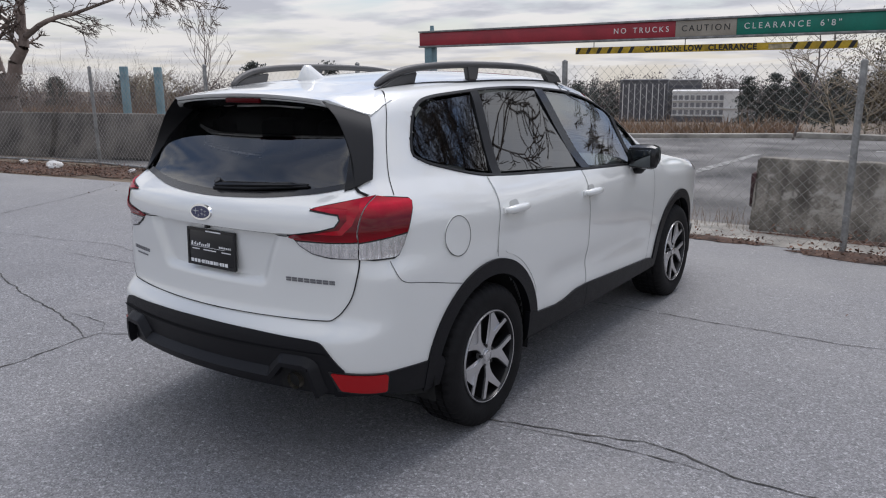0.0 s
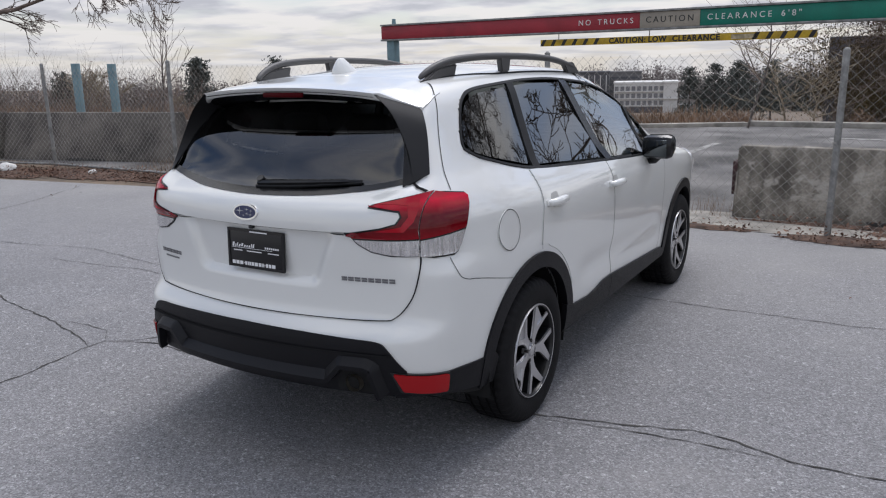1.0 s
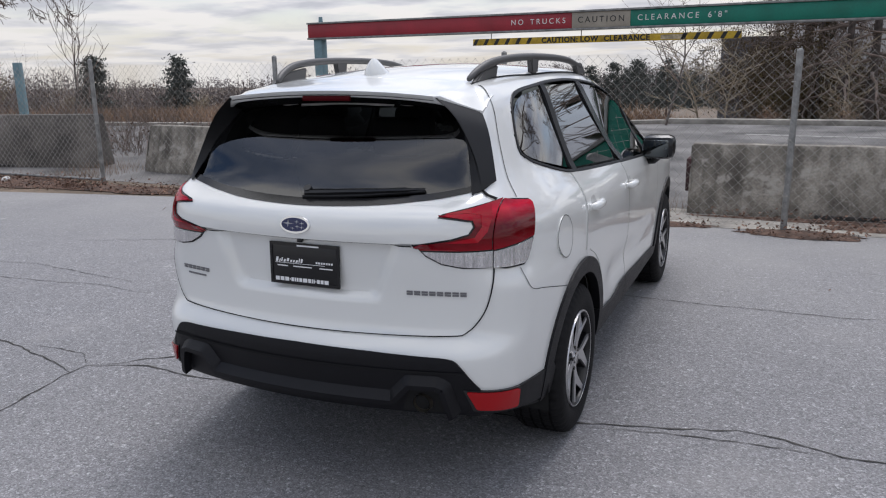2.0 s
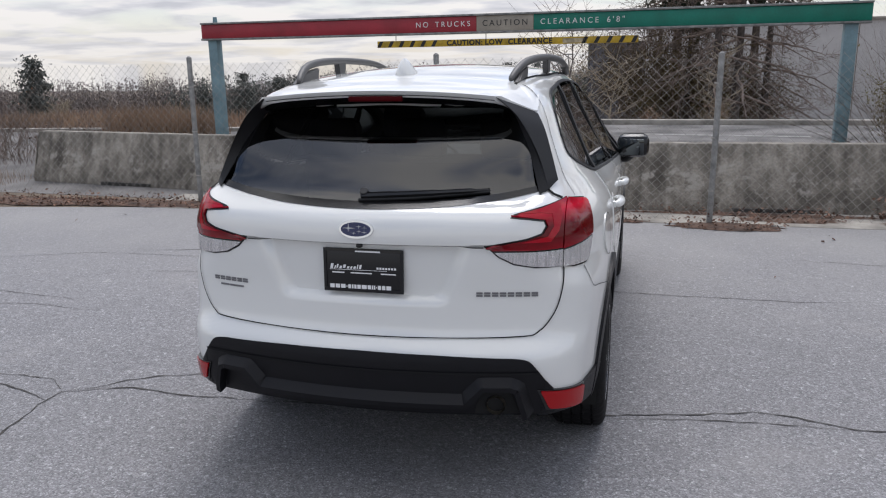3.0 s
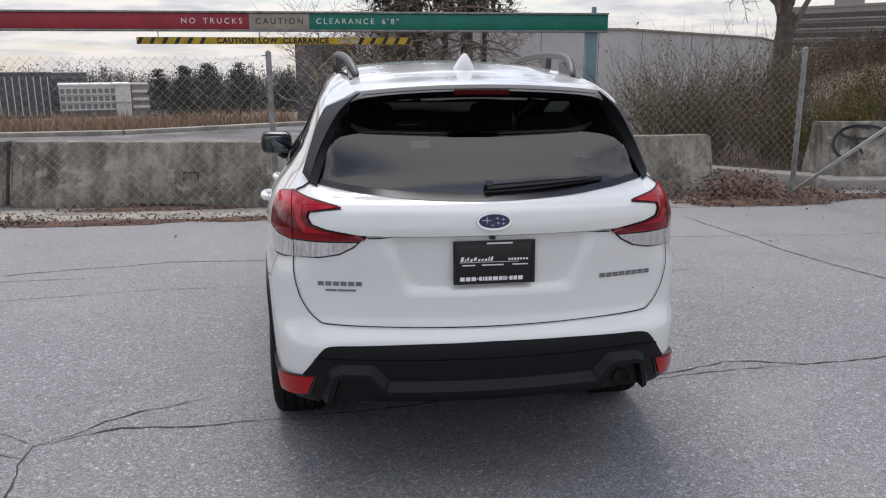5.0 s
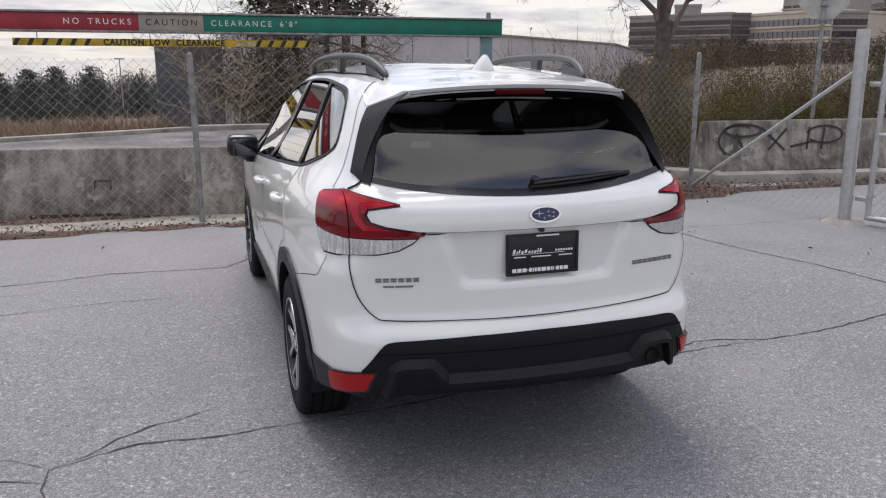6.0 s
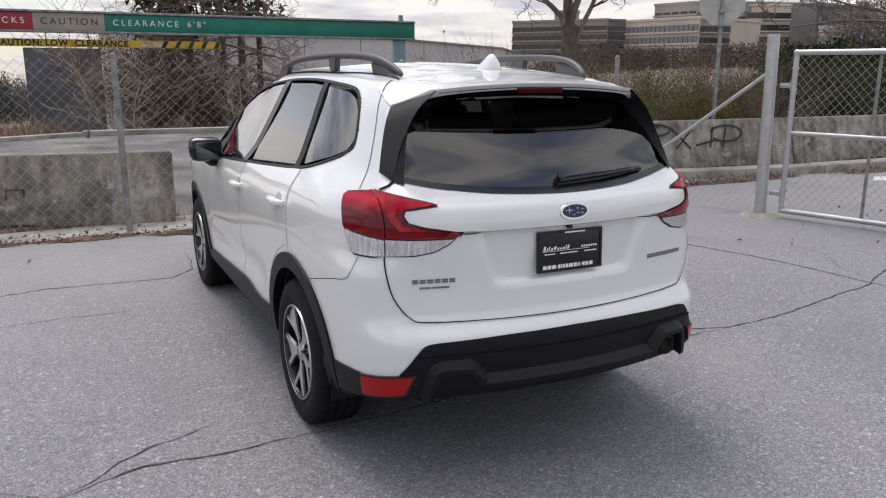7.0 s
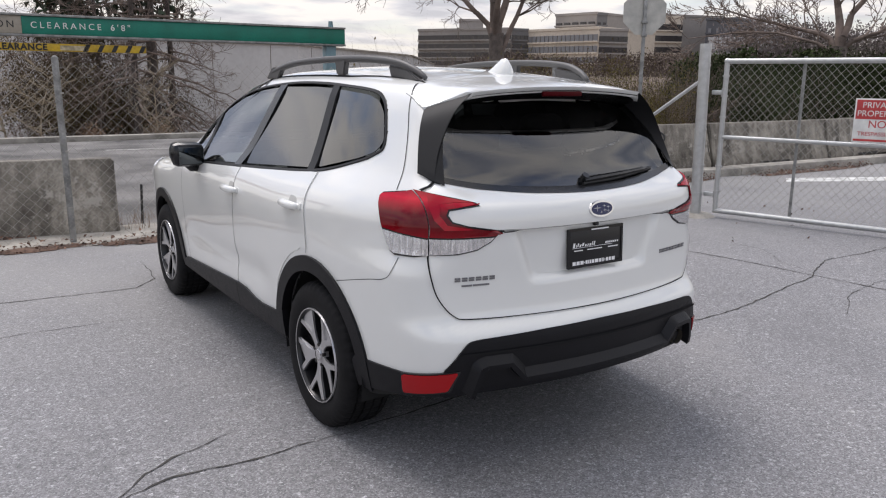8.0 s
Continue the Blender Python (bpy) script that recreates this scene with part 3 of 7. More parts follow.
# ---------- chain-link fence ----------
def link_mesh(name, L, z0, z1, parent, pitch=0.105, tall=0.105, r=0.0015, m=None):
    """Woven wire of one bay, standing on its own base line along x."""
    H = z1 - z0
    run = H * pitch / tall
    verts, faces = [], []

    def wire(xa, za, xb, zb, y):
        d = Vector((xb - xa, 0, zb - za)).normalized()
        nx, nz = -d.z * r, d.x * r
        base = len(verts)
        for (x, z) in ((xa, za), (xb, zb)):
            verts.extend([(x + nx, y, z + nz), (x, y - r, z), (x - nx, y, z - nz), (x, y + r, z)])
        for k in range(4):
            faces.append((base + k, base + (k + 1) % 4, base + 4 + (k + 1) % 4, base + 4 + k))

    k = -int(run / pitch) - 1
    while k * pitch < L:
        for s in (1, -1):
            xa, xb = (k * pitch, k * pitch + run) if s > 0 else (k * pitch + run, k * pitch)
            za, zb = z0, z1
            # trim to the bay
            for lim, keep_above in ((0.0, True), (L, False)):
                def cut(xq, zq, xo, zo):
                    t = (lim - xq) / (xo - xq)
                    return lim, zq + (zo - zq) * t
                ina = xa >= lim if keep_above else xa <= lim
                inb = xb >= lim if keep_above else xb <= lim
                if not ina and not inb:
                    xa = None
                    break
                if not ina:
                    xa, za = cut(xa, za, xb, zb)
                elif not inb:
                    xb, zb = cut(xb, zb, xa, za)
            if xa is not None and abs(zb - za) > 0.02:
                wire(xa, za, xb, zb, 0.003 * s)
        k += 1
    ob = from_lists(name, verts, faces, M_WIRE, parent)
    if m is not None:
        ob.matrix_local = m
    return ob


def fence_run(pts, h, label, post_h, material=M_DULLGALV):
    f = thing("chain_link_fence", label, "fence", pts[0][0], pts[0][1])
    f.matrix_world = pose(pts[0][0], pts[0][1], 0)
    ox, oy = pts[0]
    for i, (x, y) in enumerate(pts):
        hh = post_h[i]
        lean = Vector((0.02 * math.sin(i * 2.3), 0.012 * math.cos(i * 1.7), 0))
        bm = tube((x - ox, y - oy, -0.15), Vector((x - ox, y - oy, hh)) + lean, 0.031, n=12)
        add_tube(bm, Vector((x - ox, y - oy, hh - 0.01)) + lean, Vector((x - ox, y - oy, hh + 0.015)) + lean, 0.034, 0.012, 12)
        part("post", bm, material, f)
        for zt in (0.35, 0.9, 1.45):
            part("tie_wire", tube((x - ox, y - oy, zt), (x - ox, y - oy, zt + 0.012), 0.036, n=10), M_WIRE, f)
    for (x0, y0), (x1, y1) in zip(pts, pts[1:]):
        a = math.degrees(math.atan2(y1 - y0, x1 - x0))
        link_mesh("wire_mesh", math.dist((x0, y0), (x1, y1)), 0.04, h, f, r=0.0026 if x1 < -7 else 0.0013, m=pose(x0 - ox, y0 - oy - 0.035, 0, 0, 0, a))
    return f


fence_run([(-17.2, 4.1), (-14.2, 4.75), (-11.05, 5.35), (-7.75, 5.3), (-4.42, 5.2), (-1.22, 5.08), (1.75, 4.88), (5.08, 5.18)], 1.74,
          "tall dull galvanised chain-link fence without top rail", [1.85, 1.83, 1.84, 1.83, 1.81, 1.79, 1.75, 1.84])
left_fence = [o for o in scene.objects if o.name.startswith("chain_link_fence")][0]
for (x0, y0), (x1, y1) in zip([(-17.2, 4.1), (-14.2, 4.75), (-11.05, 5.35)], [(-14.2, 4.75), (-11.05, 5.35), (-7.75, 5.3)]):
    part("bottom_rail", tube((x0 + 17.2, y0 - 4.16, 0.07), (x1 + 17.2, y1 - 4.16, 0.07), 0.021, n=10), M_DULLGALV, left_fence)
fence_run([(5.08, 5.18), (5.5, 3.0)], 0.62, "low remnant of chain-link mesh beside the gate post", [1.0, 0.3])


# ---------- gate ----------
def build_gate():
    gp = thing("gate_post", "thick bright galvanised steel gate post with brace", "post", 5.50, 2.96)
    bm = tube((0, 0, -0.1), (-0.03, 0.02, 2.06), 0.066, n=24)
    part("post", bm, M_GALV, gp)
    for zt in (0.28, 0.62, 1.05, 1.5, 1.8):
        part("tension_band", tube((-0.0145 * zt, 0.01 * zt, zt), (-0.0145 * zt, 0.01 * zt, zt + 0.022), 0.071, n=24), M_GALV, gp)
    part("brace", tube((-0.06, 0.05, 1.62), (-0.42, 2.22, 0.10), 0.022, n=12), M_GALV, gp, "slanting galvanised brace pipe")
    bm = bmesh.new()
    r = bmesh.ops.create_cone(bm, cap_ends=True, segments=18, radius1=0.26, radius2=0.17, depth=0.05)
    for v in bm.verts:
        v.co.x += 0.03 * noise.noise((v.co.x * 9, v.co.y * 9, 0))
        v.co.z += 0.02
    part("footing", bm, M_KERB, gp, "lumpy pale concrete footing")
    # the leaf runs from the post along its own local x
    g = thing("metal_gate", "galvanised steel pipe gate filled with chain-link mesh", "gate", 5.60, 2.78, 0.0, -74)
    L, z0, z1 = 4.6, 0.09, 1.86
    for nm, a, b, rr in (("stile", (0.02, 0, z0), (0.02, 0, z1), 0.03), ("stile", (L, 0, z0), (L, 0, z1), 0.03), ("top_rail", (0, 0, z1), (L, 0, z1), 0.03),
                         ("bottom_rail", (0, 0, z0), (L, 0, z0), 0.03), ("middle_rail", (0, 0, 0.98), (L, 0, 0.98), 0.024), ("mullion", (0.88, 0.03, z0), (0.88, 0.03, z1 + 0.05), 0.017), ("mullion", (3.2, 0.03, z0), (3.2, 0.03, z1), 0.017)):
        part(nm, tube(a, b, rr, n=14), M_DULLGALV if nm == "mullion" else M_GALV, g)
    bm = bmesh.new()
    bmesh.ops.create_uvsphere(bm, u_segments=12, v_segments=8, radius=0.036)
    bmesh.ops.translate(bm, vec=(0.02, 0, z1), verts=bm.verts[:])
    part("corner_fitting", bm, M_GALV, g)
    for zt in (0.32, 0.62, 1.2, 1.45, 1.68):
        part("tie_clamp", tube((0.02, 0, zt), (0.02, 0, zt + 0.02), 0.04, n=14), M_GALV, g)
    for zt in (0.28, 1.5):
        bm = box((-0.06, 0.02, zt), (0.16, 0.045, 0.05), 0.008)
        add_tube(bm, (-0.0, 0, zt - 0.05), (-0.0, 0, zt + 0.05), 0.02, n=10)
        part("hinge", bm, M_GALV, g)
    link_mesh("wire_mesh", L - 0.06, z0, z1, g, 0.092, 0.10, 0.0021, pose(0.03, 0.02, 0))
    s = thing("warning_sign", "red and white private property sign wired to the gate", "sign", 0, 0)
    s.matrix_world = g.matrix_world @ pose(1.68, -0.045, 1.24)
    part("panel", box((0, 0, 0), (0.46, 0.006, 0.46), 0.002), M_WHITEPAINT, s)
    part("red_field", box((0, -0.0045, 0.115), (0.43, 0.004, 0.2), 0), M_SIGNRED, s)
    part("red_border", box((0, -0.0045, -0.205), (0.43, 0.004, 0.022), 0), M_SIGNRED, s)
    up = pose(0, 0, 0, 90)
    lettering("letters", "PRIVATE", 0.085, M_WHITEPAINT, pose(0, -0.0075, 0.16) @ up, s, 0.001)
    lettering("letters", "PROPERTY", 0.085, M_WHITEPAINT, pose(0, -0.0075, 0.072) @ up, s, 0.001)
    lettering("letters", "NO", 0.11, M_SIGNRED, pose(0, -0.005, -0.04) @ up, s, 0.001)
    lettering("letters", "TRESPASSING", 0.06, M_SIGNRED, pose(0, -0.005, -0.14) @ up, s, 0.001)


build_gate()


# ---------- clearance bar ----------
def build_clearance_bar():
    a, b = Vector((-7.70, 11.18, 0)), Vector((4.53, 10.70, 0))
    d = b - a
    L = d.length
    c = thing("clearance_bar", "red, tan and green painted steel clearance beam on teal posts", "height barrier", a.x, a.y, 0, math.degrees(math.atan2(d.y, d.x)))
    z0, z1 = 2.22, 2.53
    s1, s2 = 5.74, 6.79
    for nm, x0, x1, mt, lab in (("beam", 0, s1, M_RED, "red section"), ("beam", s1, s2, M_TAN, "tan section"), ("beam", s2, L, M_GREEN, "green section")):
        part(nm, box(((x0 + x1) / 2, 0, (z0 + z1) / 2), (x1 - x0, 0.2, z1 - z0 - 0.04), 0.01), mt, c, lab)
    for zt in (z0, z1):
        part("flange", box((L / 2, -0.01, zt), (L, 0.25, 0.035), 0.006), M_DULLGALV, c)
    for x in (0.22, L - 0.28):
        part("post", box((x, 0.02, 1.02), (0.2, 0.2, 2.4), 0.012), M_TEAL, c, "teal painted square post")
        part("finial", tube((x + 0.04, 0.02, z1), (x + 0.04, 0.02, z1 + 0.13), 0.05, 0.04, 10), M_TEAL, c)
    up = pose(0, 0, 0, 90)
    lettering("letters", "NO", 0.135, M_WHITEPAINT, pose(4.70, -0.102, 2.375) @ up, c, 0.003, spacing=1.5)
    lettering("letters", "TRUCKS", 0.135, M_WHITEPAINT, pose(5.29, -0.102, 2.375) @ up, c, 0.003, spacing=1.5)
    lettering("letters", "CAUTION", 0.145, M_BLACKPAINT, pose(6.27, -0.102, 2.375) @ up, c, 0.003, spacing=1.42)
    lettering("letters", "CLEARANCE", 0.135, M_WHITEPAINT, pose(7.425, -0.102, 2.375) @ up, c, 0.003, spacing=1.5)
    lettering("letters", "6'8\"", 0.135, M_WHITEPAINT, pose(8.23, -0.102, 2.375) @ up, c, 0.003, spacing=1.5)
    y = thing("warning_board", "yellow and black striped low clearance board hung on chains", "sign", 0, 0)
    y.matrix_world = c.matrix_world
    x0, x1, zb, zt = 3.78, 8.62, 1.985, 2.105
    part("board", box(((x0 + x1) / 2, -0.02, (zb + zt) / 2), (x1 - x0, 0.05, zt - zb), 0.005), M_YELLOW, y)
    part("worn_patch", box((7.52, -0.0455, (zb + zt) / 2 - 0.004), (0.42, 0.002, 0.075), 0), M_WORN, y, "bare faded patch")
    for k in range(6):
        for s, base in ((1, x0 + 0.06), (-1, x1 - 0.06)):
            if s < 0 and k > 4:
                continue
            x = base + s * k * 0.215
            w, sl = 0.07, 0.06
            v = [(x - w / 2 - sl * 0.5, -0.0465, zb + 0.004), (x + w / 2 - sl * 0.5, -0.0465, zb + 0.004), (x + w / 2 + sl * 0.5, -0.0465, zt - 0.004), (x - w / 2 + sl * 0.5, -0.0465, zt - 0.004)]
            from_lists("stripe", v, [(0, 1, 2, 3)], M_BLACKPAINT, y)
    for tx, word in ((5.50, "CAUTION:"), (6.05, "LOW"), (6.72, "CLEARANCE")):
        lettering("letters", word, 0.13, M_BLACKPAINT, pose(tx, -0.047, 2.043) @ up, y, 0.001, spacing=1.14, bold=0.006)
    for x in (4.15, 5.9, 8.3):
        part("chain", tube((x, -0.02, zt), (x, -0.02, z0 - 0.01), 0.008, n=6), M_DULLGALV, y)


build_clearance_bar()

for (x, y, h) in ((-12.37, 6.9, 1.86), (-11.87, 7.37, 1.84)):
    p = part("bollard", box((0, 0, h / 2 - 0.1), (0.13, 0.13, h + 0.2), 0.01), M_TEAL)
    p.matrix_world = pose(x, y, 0, 0, 0, 20)
    tagged(p, "square teal-painted steel post behind the barrier", "post", "teal posts")
p = part("marker_post", tube((0, 0, -0.1), (0.02, 0, 0.45), 0.014, n=8), M_BLACKPAINT)
p.location = (-0.42, 5.75, 0)
tagged(p, "short dark iron stub beside the barrier", "post")
p = part("marker_plate", box((0, 0, 0.42), (0.05, 0.3, 0.36), 0.01), mat("rust", (0.06, 0.03, 0.03), 0.9, var=0.3), None)
p.matrix_world = pose(0.738, 5.78, 0)
tagged(p, "dark rusted steel connector at the barrier end", "bracket")

# sign seen from behind
sg = thing("stop_sign", "octagonal road sign seen from its bare metal back", "sign", 8.35, 6.62, 0, -35)
part("pole", box((0, 0, 1.5), (0.06, 0.04, 3.2), 0.006), M_DULLGALV, sg)
bm = bmesh.new()
bmesh.ops.create_cone(bm, cap_ends=True, segments=8, radius1=0.40, radius2=0.40, depth=0.006)
bmesh.ops.rotate(bm, cent=(0, 0, 0), matrix=Matrix.Rotation(radians(22.5), 3, "Z"), verts=bm.verts[:])
bmesh.ops.rotate(bm, cent=(0, 0, 0), matrix=Matrix.Rotation(radians(90), 3, "X"), verts=bm.verts[:])
bmesh.ops.translate(bm, vec=(0, 0.03, 2.78), verts=bm.verts[:])
part("plate", bm, M_SIGNBACK, sg, "pale weathered octagonal plate", smooth=False)
for zt in (2.62, 2.4):
    part("clamp", box((0, -0.01, zt), (0.1, 0.06, 0.05), 0.006), M_DULLGALV, sg)

# road marking beyond the gate
sheet("marking", "worn white painted bar on the road", [(9.5, 4.35), (13.4, 2.6), (13.8, 2.95), (9.95, 4.65)], 0.0125, M_ROADPAINT, "road marking")
sheet("marking", "worn white painted bar on the road", [(14.6, 4.6), (19, 3.0), (19.5, 3.35), (15.0, 4.9)], 0.0125, M_ROADPAINT, "road marking")
sheet("marking", "faded white parking line on the old lot", [(-1.35, 9.9), (-1.15, 9.9), (-0.95, 13.4), (-1.1, 13.4)], 0.0085, M_FADEDPAINT, "road marking")
sheet("marking", "faded white parking line on the old lot", [(0.9, 15.0), (4.6, 14.6), (4.6, 14.8), (0.9, 15.25)], 0.0085, M_FADEDPAINT, "road marking")


# ---------- dead leaves and dirt along the fence ----------
def dirt_patch(cx, cy, rx, ry, seed):
    rng = random.Random(seed)
    n = 36
    verts = [(cx, cy, 0.034)]
    for ring in (0.5, 1.0):
        for k in range(n):
            t = 2 * math.pi * k / n
            w = 1 + 0.35 * noise.noise((math.cos(t) * 2 + seed, math.sin(t) * 2, seed)) + 0.12 * rng.uniform(-1, 1)
            verts.append((cx + rx * ring * w * math.cos(t), cy + ry * ring * w * math.sin(t), 0.030 if ring < 1 else 0.0125))
    faces = [(0, 1 + k, 1 + (k + 1) % n) for k in range(n)] + [(1 + k, 1 + n + k, 1 + n + (k + 1) % n, 1 + (k + 1) % n) for k in range(n)]
    ob = from_lists("leaf_dirt", verts, faces, M_DIRT, smooth=True)
    tagged(ob, "reddish brown dirt and rotted leaves by the fence", "dirt", "dirt along the fence", "structure")


DIRT = [(1.9, 4.72, 0.55, 0.2), (0.6, 4.85, 0.5, 0.12), (2.6, 5.15, 0.5, 0.15), (-0.5, 4.78, 0.55, 0.16), (-1.6, 4.85, 0.5, 0.12), (-3.1, 4.85, 1.0, 0.16), (-4.9, 5.0, 1.3, 0.24),
        (-6.8, 4.9, 1.3, 0.3), (-9.2, 4.95, 1.6, 0.5), (-11.6, 4.4, 1.6, 0.55), (-14.2, 4.0, 1.6, 0.5), (4.6, 5.05, 1.0, 0.3), (4.9, 5.6, 0.8, 0.4), (5.9, 5.25, 0.8, 0.22), (7.6, 5.25, 1.2, 0.2), (11.5, 5.1, 1.8, 0.15), (-2.5, 5.6, 1.2, 0.15), (2.2, 5.4, 1.3, 0.1)]
for k, d in enumerate(DIRT):
    dirt_patch(*d, k + 1)


def leaves(name, label, spots, per, size, material, z=0.02, seed=3, tall=0.05):
    rng = random.Random(seed)
    verts, faces = [], []
    for (cx, cy, rx, ry) in spots:
        for _ in range(int(per * rx * ry * 12)):
            a, q = rng.uniform(0, 2 * math.pi), math.sqrt(rng.random()) * 1.15
            c = Vector((cx + rx * q * math.cos(a), cy + ry * q * math.sin(a), z + rng.random() ** 3 * tall))
            s = size * rng.uniform(0.5, 1.4)
            e = Euler((rng.uniform(-0.9, 0.9), rng.uniform(-0.9, 0.9), rng.uniform(0, 6.3))).to_matrix()
            b = len(verts)
            for p in ((-1, 0, 0), (0, -0.55, 0.15), (1, 0, 0.05), (0, 0.55, 0.2)):
                verts.append(c + e @ (Vector(p) * s))
            faces.append((b, b + 1, b + 2, b + 3))
    ob = from_lists(name, verts, faces, material)
    return tagged(ob, label, "leaves", kind="stuff")


leaves("leaf_litter", "scattered curled dead brown leaves along the fence", DIRT, 210, 0.02, M_LEAF, seed=4, tall=0.10)
leaves("leaf_heap", "heap of dry grey-brown leaves against the barrier end", [(4.55, 5.75, 0.5, 0.35), (4.2, 5.35, 0.7, 0.22), (4.9, 5.95, 0.4, 0.25)], 420, 0.026, M_LEAF, seed=14, tall=0.26)
leaves("fallen_leaves", "few stray dead leaves on the asphalt", [(0, 4.3, 6, 0.4), (4.5, 2.8, 2.5, 1.6), (7, 3, 3, 2), (-9, 3.8, 4, 0.6)], 0.35, 0.022, M_LEAF, seed=8, tall=0.02)
for k, (x, y, s) in enumerate(((-11.35, 4.62, 0.13), (-9.35, 4.9, 0.07), (-12.6, 4.7, 0.08))):
    bm = bmesh.new()
    bmesh.ops.create_icosphere(bm, subdivisions=2, radius=s)
    for v in bm.verts:
        v.co *= 1 + 0.45 * noise.noise(v.co * 9 + Vector((k, k, 0)))
        v.co.z = max(v.co.z * 0.7, -s * 0.3)
    ob = part("litter", bm, M_TRASH)
    ob.location = (x, y, 0.03 + s * 0.3)
    tagged(ob, "crumpled white plastic litter among dead leaves", "litter")


# ---------- trees ----------
def branch_segments(rng, base, height, r0, levels, kids=4, spread=0.7, up=0.35, first=0.35, shrink=0.62, crook=0.16):
    segs = []

    def grow(p, d, length, r, lev):
        n = 5 if lev == 0 else 4
        pts = [p]
        for i in range(n):
            d = (d + Vector((rng.gauss(0, crook), rng.gauss(0, crook), rng.gauss(0, crook * 0.5) + up * 0.12))).normalized()
            q = pts[-1] + d * (length / n)
            ra, rb = r * (1 - 0.75 * i / n), r * (1 - 0.75 * (i + 1) / n)
            segs.append((pts[-1], q, ra, rb, lev))
            pts.append(q)
            if lev < levels:
                cnt = kids if lev else kids + 1
                if i + 1 > first * n or lev:
                    for _ in range(max(1, cnt // 2)):
                        a = rng.uniform(0, 2 * math.pi)
                        side = Vector((math.cos(a), math.sin(a), rng.uniform(-0.1, 0.5)))
                        nd = (d * (1 - spread) + side * spread).normalized()
                        grow(pts[-1], nd, length * shrink * rng.uniform(0.55, 1.0), rb * 0.7, lev + 1)

    grow(Vector(base), Vector((rng.gauss(0, 0.05), rng.gauss(0, 0.05), 1)).normalized(), height, r0, 0)
    return segs


def tubes_from(segs, floor=0.004):
    verts, faces = [], []
    for p, q, ra, rb, lev in segs:
        n = 8 if lev == 0 else 5 if lev == 1 else 3
        d = (q - p).normalized()
        a = d.orthogonal().normalized()
        b = d.cross(a)
        base = len(verts)
        for c, r in ((p, ra), (q, rb)):
            r = max(r, floor)
            for k in range(n):
                t = 2 * math.pi * k / n
                verts.append(c + (a * math.cos(t) + b * math.sin(t)) * r)
        for k in range(n):
            faces.append((base + k, base + (k + 1) % n, base + n + (k + 1) % n, base + n + k))
    return verts, faces


def land(x, y):
    return float(far_height(np.array(x * 1.0), np.array(y * 1.0)))


def bare_tree(x, y, z, height, r0, levels, seed, label, material=M_BARK, twig=M_TWIG, kids=4, floor=0.004, group="bare trees", **kw):
    rng = random.Random(seed)
    t = thing("bare_tree", label, "tree", x, y, z, group=group)
    segs = branch_segments(rng, (0, 0, -0.2), height, r0, levels, kids, **kw)
    v, f = tubes_from([s for s in segs if s[4] == 0], floor)
    from_lists("trunk", v, f, material, t, True)
    v, f = tubes_from([s for s in segs if s[4] > 0], floor)
    from_lists("crown", v, f, twig, t, True)
    return t


def evergreen(x, y, z, height, width, seed, label, material=M_NEEDLE, bare=0.25, clumps=90, per=26, size=0.22):
    rng = random.Random(seed)
    t = thing("evergreen_tree", label, "tree", x, y, z, group="evergreen trees")
    part("trunk", tube((0, 0, -0.3), (0, 0, height * 0.95), height * 0.018 + 0.03, 0.02, 8), M_BARK, t)
    verts, faces, segs = [], [], []
    for _ in range(clumps):
        q = rng.uniform(bare, 1.0)
        rad = width * (1 - q) ** 0.7 * rng.uniform(0.25, 1.0) + 0.1
        a = rng.uniform(0, 6.283)
        c = Vector((rad * math.cos(a), rad * math.sin(a), q * height + rng.uniform(-0.2, 0.2)))
        segs.append((Vector((0, 0, c.z - 0.2 * rad)), c, 0.03, 0.012, 1))
        for _ in range(per):
            p = c + Vector((rng.gauss(0, 1), rng.gauss(0, 1), rng.gauss(0, 0.45))) * size * 1.6
            e = Euler((rng.uniform(-1.2, 1.2), rng.uniform(-1.2, 1.2), rng.uniform(0, 6.3))).to_matrix()
            s = size * rng.uniform(0.5, 1.2)
            b = len(verts)
            for w in ((-1, 0, 0), (0.4, -0.45, 0.1), (0.9, 0.4, 0)):
                verts.append(p + e @ (Vector(w) * s))
            faces.append((b, b + 1, b + 2))
    from_lists("crown", verts, faces, material, t)
    if material is M_NEEDLE:
        v, f = tubes_from(segs)
        tagged(from_lists("limbs", v, f, M_BARK, t), kind="stuff")
    return t


